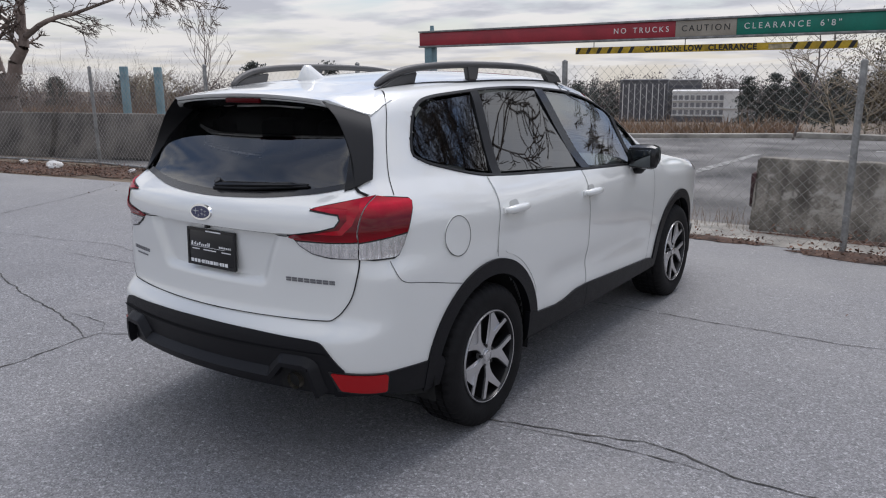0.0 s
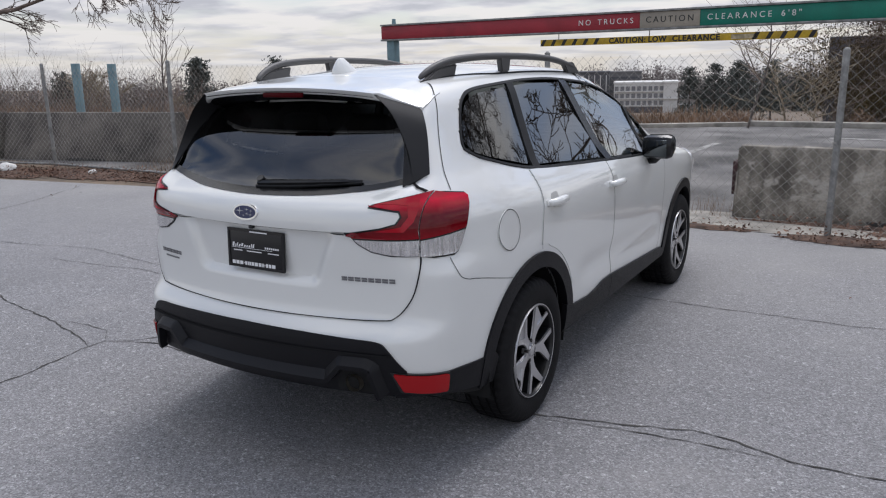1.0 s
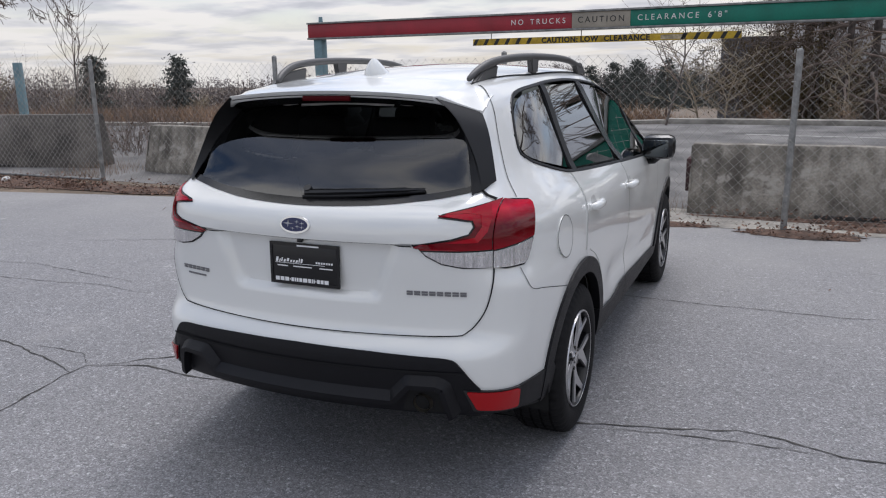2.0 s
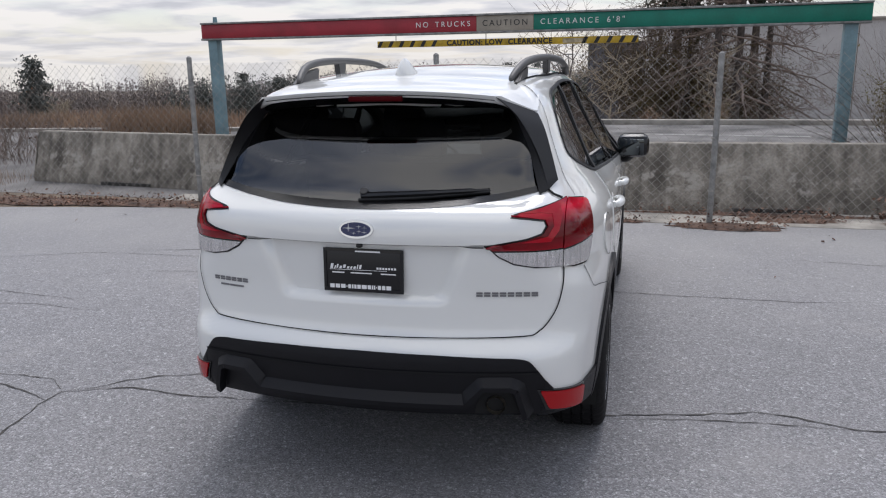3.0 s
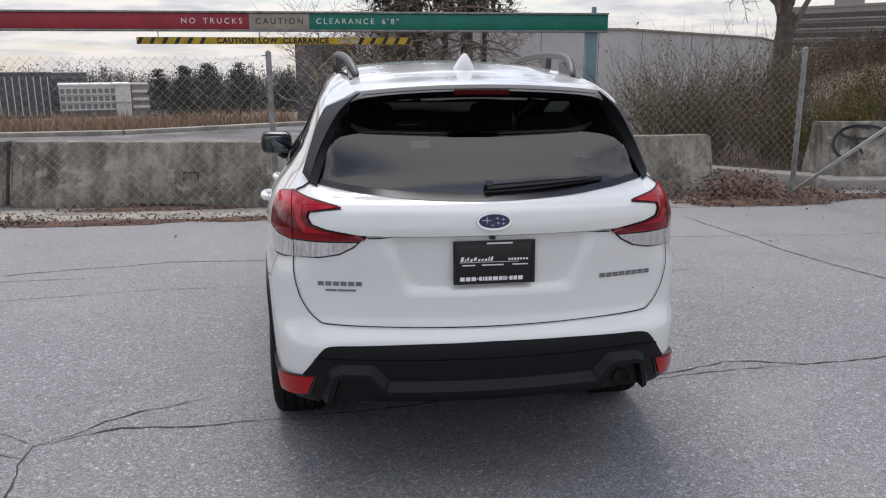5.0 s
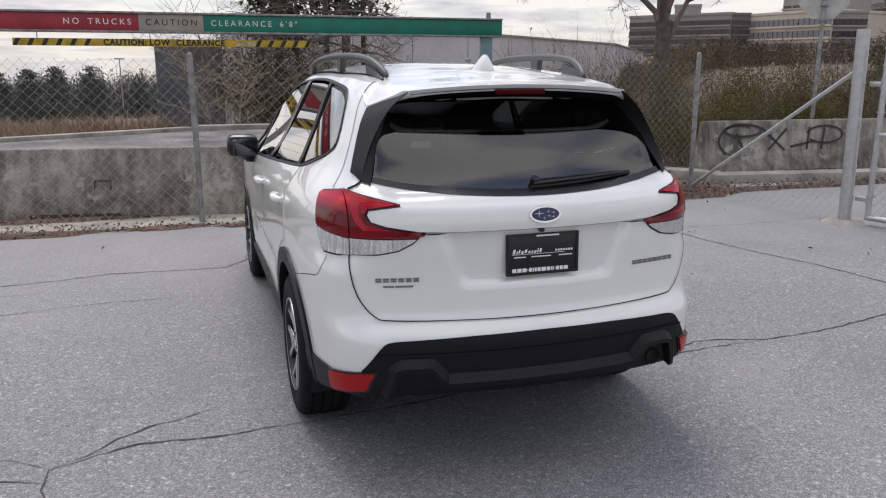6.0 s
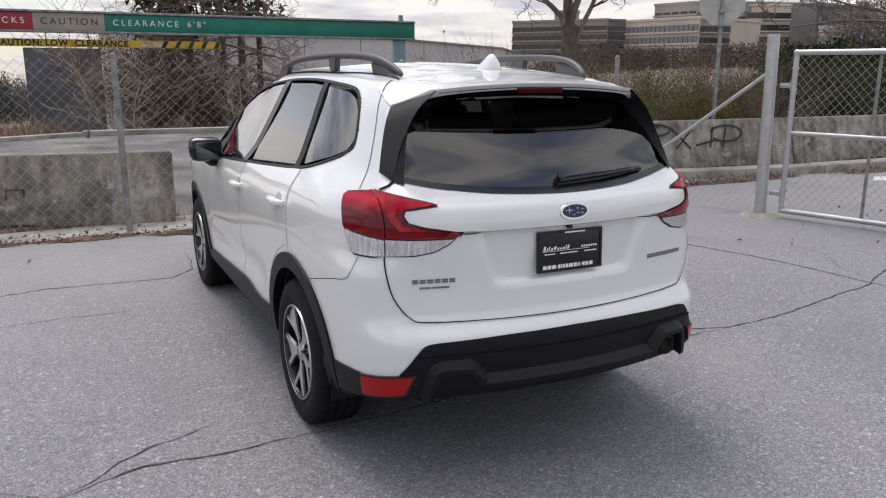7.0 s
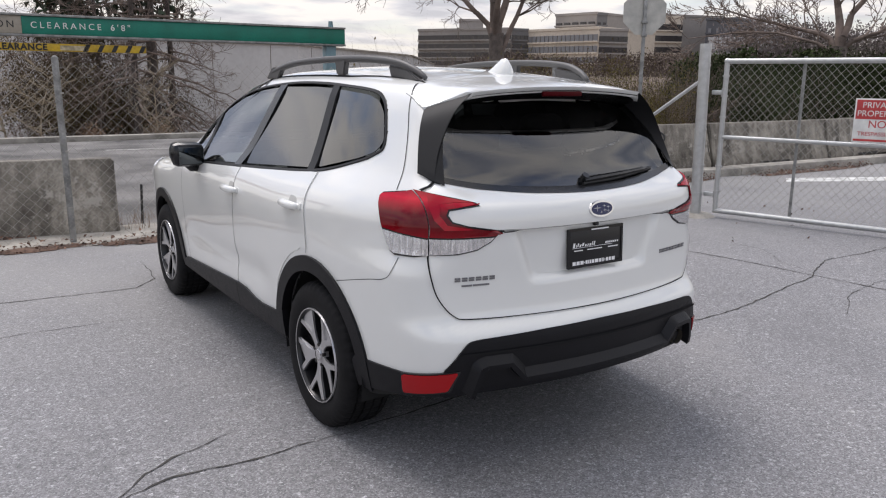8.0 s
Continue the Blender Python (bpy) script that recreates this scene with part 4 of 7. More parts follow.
def limb_tree(x, y, z, label, trunk, limbs, seed, rz=0.0, kids=2, levels=2, reach=1.3, floor=0.005, up=0.12, steps=9, group="bare trees", bark=M_BARK, twig=M_TWIG):
    """A bare tree of drawn limbs; each limb is (points, thick, thin) and carries random side branches."""
    rng = random.Random(seed)
    t = thing("bare_tree", label, "tree", x, y, z, rz, group)
    wood, fine = [], []

    def along(pts, r0, r1, n, jitter):
        P = [Vector(p) for p in pts]
        out = []
        for k in range(n + 1):
            q = k / n * (len(P) - 1)
            m = min(int(q), len(P) - 2)
            p0, p1, p2, p3 = (P[min(max(m + e, 0), len(P) - 1)] for e in (-1, 0, 1, 2))
            f = q - m
            c = 0.5 * (2 * p1 + (p2 - p0) * f + (2 * p0 - 5 * p1 + 4 * p2 - p3) * f * f + (3 * p1 - p0 - 3 * p2 + p3) * f ** 3)
            if 0 < k:
                c = c + Vector((rng.gauss(0, jitter), rng.gauss(0, jitter), rng.gauss(0, jitter)))
            out.append((c, r0 + (r1 - r0) * (k / n) ** 0.8))
        return out

    def twigs(p, d, length, r, lev):
        n = 4
        for i in range(n):
            d = (d + Vector((rng.gauss(0, 0.16), rng.gauss(0, 0.16), rng.gauss(0, 0.10) + up * 0.4))).normalized()
            q = p + d * (length / n)
            fine.append((p, q, r * (1 - 0.2 * i), r * (0.8 - 0.2 * i) + 0.001, 2))
            p = q
            if lev > 0 and i > 0:
                for _ in range(2):
                    side = Vector((rng.gauss(0, 1), rng.gauss(0, 1), rng.gauss(0, 0.7))).normalized()
                    twigs(p, (d * 0.8 + side * 0.62).normalized(), length * rng.uniform(0.35, 0.7), r * 0.5, lev - 1)

    line_ = along(trunk[0], trunk[1], trunk[2], 7, 0.012)
    for (a, ra), (b, rb) in zip(line_, line_[1:]):
        wood.append((a, b, ra, rb, 0))
    for pts, r0, r1 in limbs:
        line_ = along(pts, r0, r1, steps, 0.03)
        for k, ((a, ra), (b, rb)) in enumerate(zip(line_, line_[1:])):
            fine.append((a, b, ra, rb, 1))
            if k < 2:
                continue
            d = (b - a).normalized()
            for _ in range(kids):
                side = Vector((rng.gauss(0, 1), rng.gauss(0, 1), rng.gauss(0, 1)))
                side = (side - d * side.dot(d)).normalized()
                twigs(b, (d * 0.75 + side * 0.8 + Vector((0, 0, up))).normalized(), reach * rng.uniform(0.5, 1.1) * (1.15 - 0.5 * k / steps), max(0.005, rb * 0.5), levels)
    v, f = tubes_from(wood, floor)
    from_lists("trunk", v, f, bark, t, True)
    v, f = tubes_from(fine, floor)
    from_lists("crown", v, f, twig, t, True)
    return t


def pin_oak(x, y, z, height, r, seed, label, count=34, wide=2.6, twig=M_TWIG):
    """A straight trunk; the low boughs droop, the middle ones lie level, the top ones rise."""
    rng = random.Random(seed)
    limbs = []
    for k in range(count):
        q = 0.12 + 0.86 * (k + rng.random()) / count
        a = k * 2.4 + rng.uniform(-0.4, 0.4)
        L = wide * (1.08 - q) ** 0.65 * rng.uniform(0.7, 1.15)
        rise = -0.45 + 1.15 * q
        pts = []
        for e in range(4):
            w = e / 3
            pts.append((L * w * math.cos(a), L * w * math.sin(a), height * q + L * (rise * w - 0.22 * w * w)))
        limbs.append((pts, r * (1.0 - 0.75 * q) * 0.42, 0.008))
    return limb_tree(x, y, z, label, ([(0, 0, -0.3), (0.02, 0, height * 0.5), (0, 0.03, height)], r, r * 0.15), limbs, seed, kids=2, levels=1, reach=0.75, floor=0.006, up=0.03, steps=7, group="trees before the grey wall", bark=M_DARKBARK, twig=twig)


limb_tree(7.62, 9.95, 0, "large bare deciduous tree with forked dark trunk", ([(0, 0, -0.2), (0.02, 0, 1.2), (0, 0, 2.55)], 0.20, 0.15),
          [([(0, 0, 2.25), (-0.35, 0.1, 2.9), (-1.2, 0.2, 3.5), (-2.6, -0.2, 4.0), (-4.2, -0.4, 4.2)], 0.080, 0.008),
           ([(-0.02, 0, 2.45), (-0.12, 0, 3.4), (-0.45, 0.3, 5.0), (-1.0, 0.5, 6.8), (-1.4, 0.4, 8.8)], 0.100, 0.008),
           ([(0.04, 0, 2.45), (0.22, 0, 3.4), (0.6, -0.3, 4.9), (1.4, -0.5, 6.6), (2.0, -0.4, 8.4)], 0.096, 0.008),
           ([(0.06, 0, 2.1), (0.42, 0.1, 2.8), (0.75, 0.2, 3.7), (1.8, 0.4, 5.0), (3.3, 0.3, 6.0)], 0.068, 0.008),
           ([(0, -0.05, 2.5), (0.1, -0.6, 3.3), (0.0, -1.5, 4.4), (-0.4, -2.6, 5.3), (-0.9, -3.8, 5.8)], 0.080, 0.008),
           ([(0, 0.05, 2.5), (0.2, 0.7, 3.4), (0.5, 1.6, 4.6), (0.9, 2.6, 5.6)], 0.072, 0.008),
           ([(-0.2, 0, 3.6), (-0.9, -0.4, 4.4), (-2.0, -1.2, 5.4), (-3.2, -1.9, 6.0)], 0.056, 0.008),
           ([(-0.45, 0.3, 5.0), (-1.2, -0.3, 5.9), (-2.2, -0.6, 7.2)], 0.048, 0.008),
           ([(0.6, -0.3, 4.9), (0.4, -1.2, 6.0), (0.2, -2.2, 7.3)], 0.048, 0.008)], 12, rz=-37, levels=3, reach=1.1, floor=0.0045, steps=11)
limb_tree(19.5, 9.6, 0.3, "large bare deciduous tree beyond the gate", ([(0, 0, -0.3), (0.03, 0, 1.2), (0, 0, 2.3)], 0.27, 0.22),
          [([(0, 0, 2.2), (-0.5, 0.1, 2.7), (-1.8, 0.2, 3.0), (-3.6, 0.1, 3.5)], 0.11, 0.012),
           ([(0, 0, 2.3), (-0.1, 0.1, 3.4), (-0.7, 0.2, 4.8), (-1.3, 0.1, 6.4)], 0.15, 0.015),
           ([(0, 0, 2.3), (0.3, 0.1, 3.2), (1.0, 0.2, 4.4), (1.6, 0.1, 6.0)], 0.14, 0.015),
           ([(0, 0, 2.2), (0.6, 0.1, 2.6), (1.8, -0.2, 3.1), (3.2, -0.3, 3.5)], 0.10, 0.012),
           ([(0, 0, 2.0), (-0.6, -0.4, 2.4), (-2.2, -0.8, 2.7), (-4.0, -0.8, 2.5)], 0.07, 0.010)], 23, rz=-58, levels=2, reach=1.3, floor=0.008)
limb_tree(-21.0, 8.6, 0, "massive old bare tree with overhanging twigs", ([(0, 0, -0.2), (-0.1, 0, 0.9), (-0.15, 0, 1.7)], 0.55, 0.42),
          [([(-0.1, 0, 1.5), (-0.25, 0, 2.4), (-0.3, 0.1, 3.6), (-0.6, 0, 5.4)], 0.30, 0.06),
           ([(0.15, 0, 1.2), (0.55, 0, 2.1), (0.85, 0, 2.75), (0.9, 0, 3.8), (1.2, 0.1, 5.4)], 0.26, 0.05),
           ([(0.85, 0, 2.7), (1.5, -0.1, 3.1), (2.6, -0.2, 3.35), (4.2, -0.3, 3.75), (6.2, -0.4, 4.0)], 0.11, 0.014),
           ([(3.0, -0.2, 4.3), (4.4, -0.3, 4.15), (5.8, -0.5, 3.75), (7.0, -0.6, 3.3)], 0.035, 0.008),
           ([(2.4, -0.2, 4.4), (4.0, -0.6, 4.2), (5.0, -0.7, 3.9), (6.0, -0.8, 3.45)], 0.03, 0.008),
           ([(0.9, 0, 3.7), (1.7, -0.2, 4.3), (3.0, -0.3, 4.6), (5.0, -0.5, 4.6)], 0.10, 0.012),
           ([(-0.3, 0, 3.0), (0.2, -0.4, 3.8), (0.8, -0.7, 5.0)], 0.10, 0.02)], 31, rz=26, kids=1, levels=2, reach=0.9, floor=0.007, up=-0.02, steps=12)
bare_tree(-10.9, 7.7, 0, 2.45, 0.030, 2, 7, "slender young bare tree with upswept twigs", kids=5, first=0.45, spread=0.4, up=0.8)
bare_tree(-1.15, 17.2, 0, 3.4, 0.035, 2, 8, "slender young bare tree at the lot's edge", kids=4, first=0.2, spread=0.55)
for k, (x, y, h, r, w) in enumerate(((3.2, 22.5, 8.5, 0.15, 3.0), (3.9, 23.0, 8.8, 0.17, 3.2), (2.5, 24.4, 7.5, 0.12, 2.0), (5.2, 26, 8.6, 0.16, 2.8), (1.6, 27.2, 7.8, 0.12, 1.8))):
    pin_oak(x, y, land(x, y) - 0.2, h, r, 50 + k, "bare tangled tree with drooping grey-brown branches", wide=w)
for k, (x, y, h) in enumerate(((-0.6, 20.2, 2.2), (0.2, 19.6, 1.8), (3.3, 19.9, 1.7))):
    bare_tree(x, y, land(x, y), h - land(x, y), 0.03, 2, 80 + k, "pale bare sapling beside the kerb", M_PALETWIG, M_PALETWIG, kids=5, floor=0.008, first=0.15, spread=0.7, group="saplings")
evergreen(2.2, 27, -1.0, 10.5, 1.6, 5, "tall sparse pine with dark needles", clumps=80, bare=0.35, size=0.26)
evergreen(5.0, 28, -1.1, 10.0, 1.6, 6, "tall sparse pine with dark needles", clumps=70, bare=0.4, size=0.26)
for k in range(11):
    bear, dist = 50.2 + 1.25 * k, 20.5 + 0.35 * k + (k % 3) * 0.5
    ax, ay = -2.3 + dist * math.sin(radians(bear)), -3.2 + dist * math.cos(radians(bear))
    evergreen(ax, ay, 0.1, 1.85 + 0.13 * ((k * 5) % 4), 0.55, 200 + k, "pointed dark green arborvitae behind the barriers", M_HEDGE, bare=0.05, clumps=130, per=34, size=0.075)
FAR = ((-41, 36, 4.7, 1.5), (-38.3, 41, 5.0, 1.4), (-49, 31, 3.6, 1.3), (-62, 33, 3.9, 1.1), (-13.5, 84, 7.0, 2.6), (-16, 84, 6.6, 2.4), (-10.5, 86, 6.8, 2.4), (-18.5, 84, 6.1, 2.3), (-36.5, 74, 5.6, 2.0), (-39.5, 72, 5.9, 2.2), (-34.0, 75, 5.2, 1.8))
for k, (x, y, h, w) in enumerate(FAR):
    evergreen(x, y, float(far_height(np.array(x * 1.0), np.array(y * 1.0))) - 0.2, h, w, 100 + k, "dark evergreen standing far out in the field", M_FARGREEN, bare=0.2, clumps=110, per=30, size=0.16)
for k, (x, y, h) in enumerate(((-44, 29, 2.5), (-47.5, 31, 2.3), (-34, 38, 1.4), (-41, 28.5, 2.4), (-51, 34, 2.6), (-36, 40, 1.5), (-40, 33, 1.6), (-30, 45, 1.5))):
    bare_tree(x, y, float(far_height(np.array(x * 1.0), np.array(y * 1.0))), h, 0.09, 3, 140 + k, "bare pale-twigged tree far out in the field", M_BARK, M_PALETWIG, kids=4, floor=0.016, spread=0.6, first=0.3, group="far bare trees")


def shrub_mass(name, label, spots, n_stem, n_leaf, leaf, leaf_mat, stem_mat, seed, size=0.030, puff=0.075, twigs=2, lean=0.35, droop=0.0):
    rng = random.Random(seed)
    sv, sf, lv, lf = [], [], [], []
    for (cx, cy, z, rx, ry, h) in spots:
        for _ in range(n_stem):
            a, q = rng.uniform(0, 6.283), math.sqrt(rng.random())
            p = Vector((cx + rx * q * math.cos(a), cy + ry * q * math.sin(a), z - 0.1))
            d = Vector((rng.gauss(0, lean), rng.gauss(0, lean), 1)).normalized()
            r, L = rng.uniform(0.004, 0.009), h * rng.uniform(0.5, 1.12)
            for i in range(4):
                d = (d + Vector((rng.gauss(0, 0.17), rng.gauss(0, 0.17), -droop * i))).normalized()
                q2 = p + d * L / 4
                b = len(sv)
                o = d.orthogonal().normalized() * r
                o2 = d.cross(o.normalized()) * r
                for c, k in ((p, 1.0), (q2, 0.7)):
                    sv.extend([c + o * k, c - o * 0.5 * k + o2 * 0.87 * k, c - o * 0.5 * k - o2 * 0.87 * k])
                for k in range(3):
                    sf.append((b + k, b + (k + 1) % 3, b + 3 + (k + 1) % 3, b + 3 + k))
                for _ in range(twigs if i > 0 else 0):
                    td = (d + Vector((rng.gauss(0, 0.5), rng.gauss(0, 0.5), rng.gauss(0.1, 0.3)))).normalized()
                    te = q2 + td * L * rng.uniform(0.10, 0.26)
                    to = td.orthogonal().normalized() * r * 0.45
                    tb = len(sv)
                    sv.extend([q2 + to, q2 - to, te + to * 0.3, te - to * 0.3])
                    sf.append((tb, tb + 1, tb + 3, tb + 2))
                p, r = q2, r * 0.75
                if i > 0:
                    for _ in range(leaf):
                        if rng.random() < n_leaf * min(1.0, max(0.08, 0.75 + 2.2 * noise.noise((p.x * 1.7, p.y * 1.7, p.z * 1.3)))):
                            c = p + Vector((rng.gauss(0, 1), rng.gauss(0, 1), rng.gauss(0, 1.5))) * puff
                            e = Euler((rng.uniform(-1.5, 1.5), rng.uniform(-1.5, 1.5), rng.uniform(0, 6.3))).to_matrix()
                            s = size * rng.uniform(0.5, 1.3)
                            bb = len(lv)
                            for w in ((-1, 0, 0), (0, -0.5, 0.1), (1, 0, 0), (0, 0.5, 0.1)):
                                lv.append(c + e @ (Vector(w) * s))
                            lf.append((bb, bb + 1, bb + 2, bb + 3))
    t = thing(name, label, "shrub", spots[0][0], spots[0][1], 0, kind="stuff")
    o = Vector((spots[0][0], spots[0][1], 0))
    from_lists("stems", [v - o for v in sv], sf, stem_mat, t)
    if lf:
        from_lists("foliage", [v - o for v in lv], lf, leaf_mat, t)
    return t


shrub_mass("shrub", "tangled olive-brown evergreen shrubs with bare stems", [(6.6, 8.6, 0, 1.2, 0.7, 1.9), (8.4, 8.2, 0, 1.2, 0.8, 2.0), (5.6, 9.6, 0, 0.8, 0.6, 1.5), (9.8, 8.2, 0, 1.0, 0.8, 2.0), (7.4, 7.6, 0, 1.0, 0.5, 1.4), (9.0, 7.3, 0, 1.0, 0.4, 1.3)],
           120, 0.9, 62, M_SHRUBLEAF, M_TWIG, 5, 0.019, 0.095, 3)
shrub_mass("bare_shrub", "fountain of thin arching reddish-brown stems", [(4.85, 8.8, 0, 0.3, 0.2, 2.3)], 48, 0.0, 0, M_SHRUBLEAF, M_SLOPE, 16, twigs=5, lean=0.8, droop=0.05)
shrub_mass("bare_shrub", "fountain of thin arching reddish-brown stems", [(5.9, 9.4, 0, 0.35, 0.25, 2.5)], 48, 0.0, 0, M_SHRUBLEAF, M_SLOPE, 17, twigs=5, lean=0.65, droop=0.05)
shrub_mass("bare_shrub", "fountain of thin arching reddish-brown stems", [(7.2, 9.2, 0, 0.4, 0.3, 2.5)], 48, 0.0, 0, M_SHRUBLEAF, M_TWIG, 18, twigs=5, lean=0.45, droop=0.04)
shrub_mass("bare_shrub", "fountain of thin arching reddish-brown stems", [(10.0, 7.2, 0, 0.5, 0.2, 2.2)], 48, 0.0, 0, M_SHRUBLEAF, M_TWIG, 19, twigs=5, lean=0.4, droop=0.04)
shrub_mass("bare_thicket", "thicket of bare arching brown stems", [(6.0, 10.3, 0, 1.2, 0.8, 2.3), (8.2, 10.6, 0, 1.6, 0.8, 2.5), (10.5, 9.4, 0, 1.5, 0.8, 2.4), (12.2, 9.0, 0, 1.4, 0.8, 2.2), (10.6, 7.6, 0, 0.9, 0.4, 1.9)],
           200, 0.07, 4, M_SHRUBLEAF, M_TWIG, 6, twigs=4)
shrub_mass("bare_thicket", "thick brown brush on the rise", [(8.5, 12.8, 0, 1.5, 0.8, 1.9), (11.2, 12.2, 0, 1.6, 0.8, 2.0), (13.8, 11.8, 0.1, 1.6, 0.8, 2.0), (16.4, 12.4, 0.2, 1.6, 0.8, 2.0), (19.2, 13.2, 0.3, 1.6, 0.8, 2.1)],
           220, 0.12, 6, M_CEDAR, M_SLOPE, 21, twigs=4)
shrub_mass("hedge", "dark green overgrown hedge behind the barriers", [(14.0, 8.2, 0.2, 1.2, 0.8, 1.9), (15.8, 8.5, 0.2, 1.3, 0.8, 2.0), (17.8, 9.0, 0.2, 1.4, 0.8, 2.1), (19.9, 9.6, 0.2, 1.4, 0.8, 2.1), (22.0, 10.4, 0.3, 1.5, 0.9, 2.2), (24.3, 11.3, 0.3, 1.6, 0.9, 2.3), (12.6, 8.0, 0.1, 1.0, 0.7, 1.8)],
           140, 0.95, 60, M_HEDGE, M_TWIG, 7, 0.024, 0.13)
shrub_mass("bare_thicket", "brown brush tangled behind the fence", [(-10.0, 8.9, 0, 1.5, 0.8, 1.1), (-12.6, 8.9, 0, 1.8, 0.8, 1.7), (-15.4, 8.0, 0, 2.0, 0.9, 2.0), (-18.5, 6.8, 0, 2.0, 0.9, 2.1), (-22, 6.0, 0, 2.0, 0.9, 2.2), (-7.9, 8.0, 0, 0.9, 0.6, 0.7)],
           200, 0.1, 4, M_LEAF, M_TWIG, 8, twigs=4)
shrub_mass("brown_evergreens", "dense rusty olive evergreens before the grey wall", [(0.8, 24.6, -0.8, 0.9, 0.9, 3.7), (1.9, 25.0, -0.9, 1.0, 0.9, 4.0), (3.3, 26.0, -1.0, 1.0, 0.9, 3.2), (4.6, 27, -1.0, 1.2, 1.0, 2.2)], 170, 0.9, 50, M_CEDAR, M_TWIG, 15, 0.034, 0.16)
shrub_mass("tumbleweed", "small round rust-brown dry bush by the kerb", [(-1.6, 18.6, 0, 0.35, 0.3, 0.5)], 60, 0.5, 5, M_GRASS, M_LEAF, 9)
shrub_mass("tumbleweed", "small round rust-brown dry bush by the kerb", [(1.3, 18.7, 0, 0.3, 0.3, 0.42)], 60, 0.5, 5, M_GRASS, M_LEAF, 10)
shrub_mass("tumbleweed", "small round rust-brown dry bush by the kerb", [(2.9, 18.7, 0, 0.4, 0.3, 0.6)], 70, 0.5, 5, M_GRASS, M_PALETWIG, 12)


def grass_field(name, label, rects, n, h, seed, blade=0.012):
    rng = random.Random(seed)
    verts, faces = [], []
    for (x0, x1, y0, y1, dens) in rects:
        for _ in range(int(n * dens)):
            x, y = rng.uniform(x0, x1), y0 + (y1 - y0) * rng.random() ** 1.6
            if noise.noise((x * 0.25, y * 0.2, seed)) < -0.25:
                continue
            z = land(x, y)
            if name == "dry_grass" and (z > -0.004 or x > -1.9 - 0.03 * (y - 18)):
                continue
            hh = h * rng.uniform(0.5, 1.2) * (1 + 0.5 * noise.noise((x * 0.3, y * 0.3, 5)))
            a, w = rng.uniform(0, 3.14), blade * rng.uniform(0.6, 1.3) + blade * 0.05 * y
            dx, dy = math.cos(a) * w, math.sin(a) * w
            lx, ly = rng.gauss(0, 0.25) * hh, rng.gauss(0, 0.25) * hh
            b = len(verts)
            verts.extend([(x - dx, y - dy, z - 0.03), (x + dx, y + dy, z - 0.03), (x + lx, y + ly, z + hh)])
            faces.append((b, b + 1, b + 2))
    tagged(from_lists(name, verts, faces, M_GRASS), label, "grass", kind="stuff")


grass_field("dry_grass", "tall tawny dry grass beyond the old lot", [(-40, 12, 15.0, 44, 1.3), (-60, -12, 13.5, 32, 0.6)], 44000, 0.52, 3)
grass_field("grass_clump", "tall tawny clump of dry grass in the old lot", [(-11.8, -9.2, 13.0, 14.6, 0.05)], 44000, 0.85, 11, 0.008)
grass_field("dry_weeds", "dry weeds at the foot of the barriers", [(-0.75, 0.75, 5.4, 6.2, 0.012), (-9.3, -8.2, 5.6, 7, 0.02), (4.4, 5.4, 5.6, 8, 0.02), (-22, -13.5, 6, 9, 0.08)], 20000, 0.17, 4, 0.0025)


def far_woods(name, label, pts, h, trees, seed, material, depth=8, size=0.5, pointed=False, pieces=42):
    """A belt of distant trees: each a stem with small crown pieces, uneven in height."""
    rng = random.Random(seed)
    verts, faces = [], []
    for (x0, y0), (x1, y1) in zip(pts, pts[1:]):
        for _ in range(trees):
            t = rng.random()
            tx, ty = x0 + (x1 - x0) * t, y0 + (y1 - y0) * t + rng.uniform(0, depth)
            z = land(tx, ty)
            top = max(1.0, h * (0.85 + 0.3 * noise.noise((tx * 0.05, ty * 0.05, seed)) + rng.gauss(0, 0.11)))
            wide = top * rng.uniform(0.16, 0.30)
            b = len(verts)
            sw = 0.03 * size + 0.008 * top
            verts.extend([(tx - sw, ty, z - 0.5), (tx + sw, ty, z - 0.5), (tx + sw * 0.3, ty, z + top * 0.92), (tx - sw * 0.3, ty, z + top * 0.92)])
            faces.append((b, b + 1, b + 2, b + 3))
            for _ in range(pieces):
                q = rng.random() ** 0.8
                w = wide * ((1.02 - q) ** 0.8 if pointed else math.sin(math.pi * (0.12 + 0.86 * q)) ** 0.6)
                c = Vector((tx + rng.gauss(0, 0.55) * w, ty + rng.gauss(0, 0.55) * w, z + q * top))
                e = Euler((rng.uniform(-1.5, 1.5), rng.uniform(-1.5, 1.5), rng.uniform(0, 6.3))).to_matrix()
                s = size * rng.uniform(0.4, 1.3) * (1.2 - 0.55 * q)
                b = len(verts)
                for v in ((-1, 0, 0), (0.3, -0.42, 0), (1, 0.15, 0.2), (-0.1, 0.5, 0)):
                    verts.append(c + e @ (Vector(v) * s))
                faces.append((b, b + 1, b + 2, b + 3))
    tagged(from_lists(name, verts, faces, material), label, "woods", kind="stuff")


far_woods("far_woods", "distant bare brown woods along the horizon", [(-300, 90), (-230, 150), (-170, 205), (-110, 240), (-50, 245), (0, 225), (45, 190)], 12.5, 330, 3, M_FARWOOD, 18, 0.48, False, 64)
far_woods("far_woods", "distant dark evergreen belt beyond the field", [(-136, 205), (-88, 214)], 12.2, 55, 4, M_FARGREEN, 8, 0.5, False, 130)
far_woods("far_woods", "distant dark evergreen belt beyond the field", [(-46, 226), (-8, 208)], 11.6, 42, 5, M_FARGREEN, 8, 0.5, False, 130)
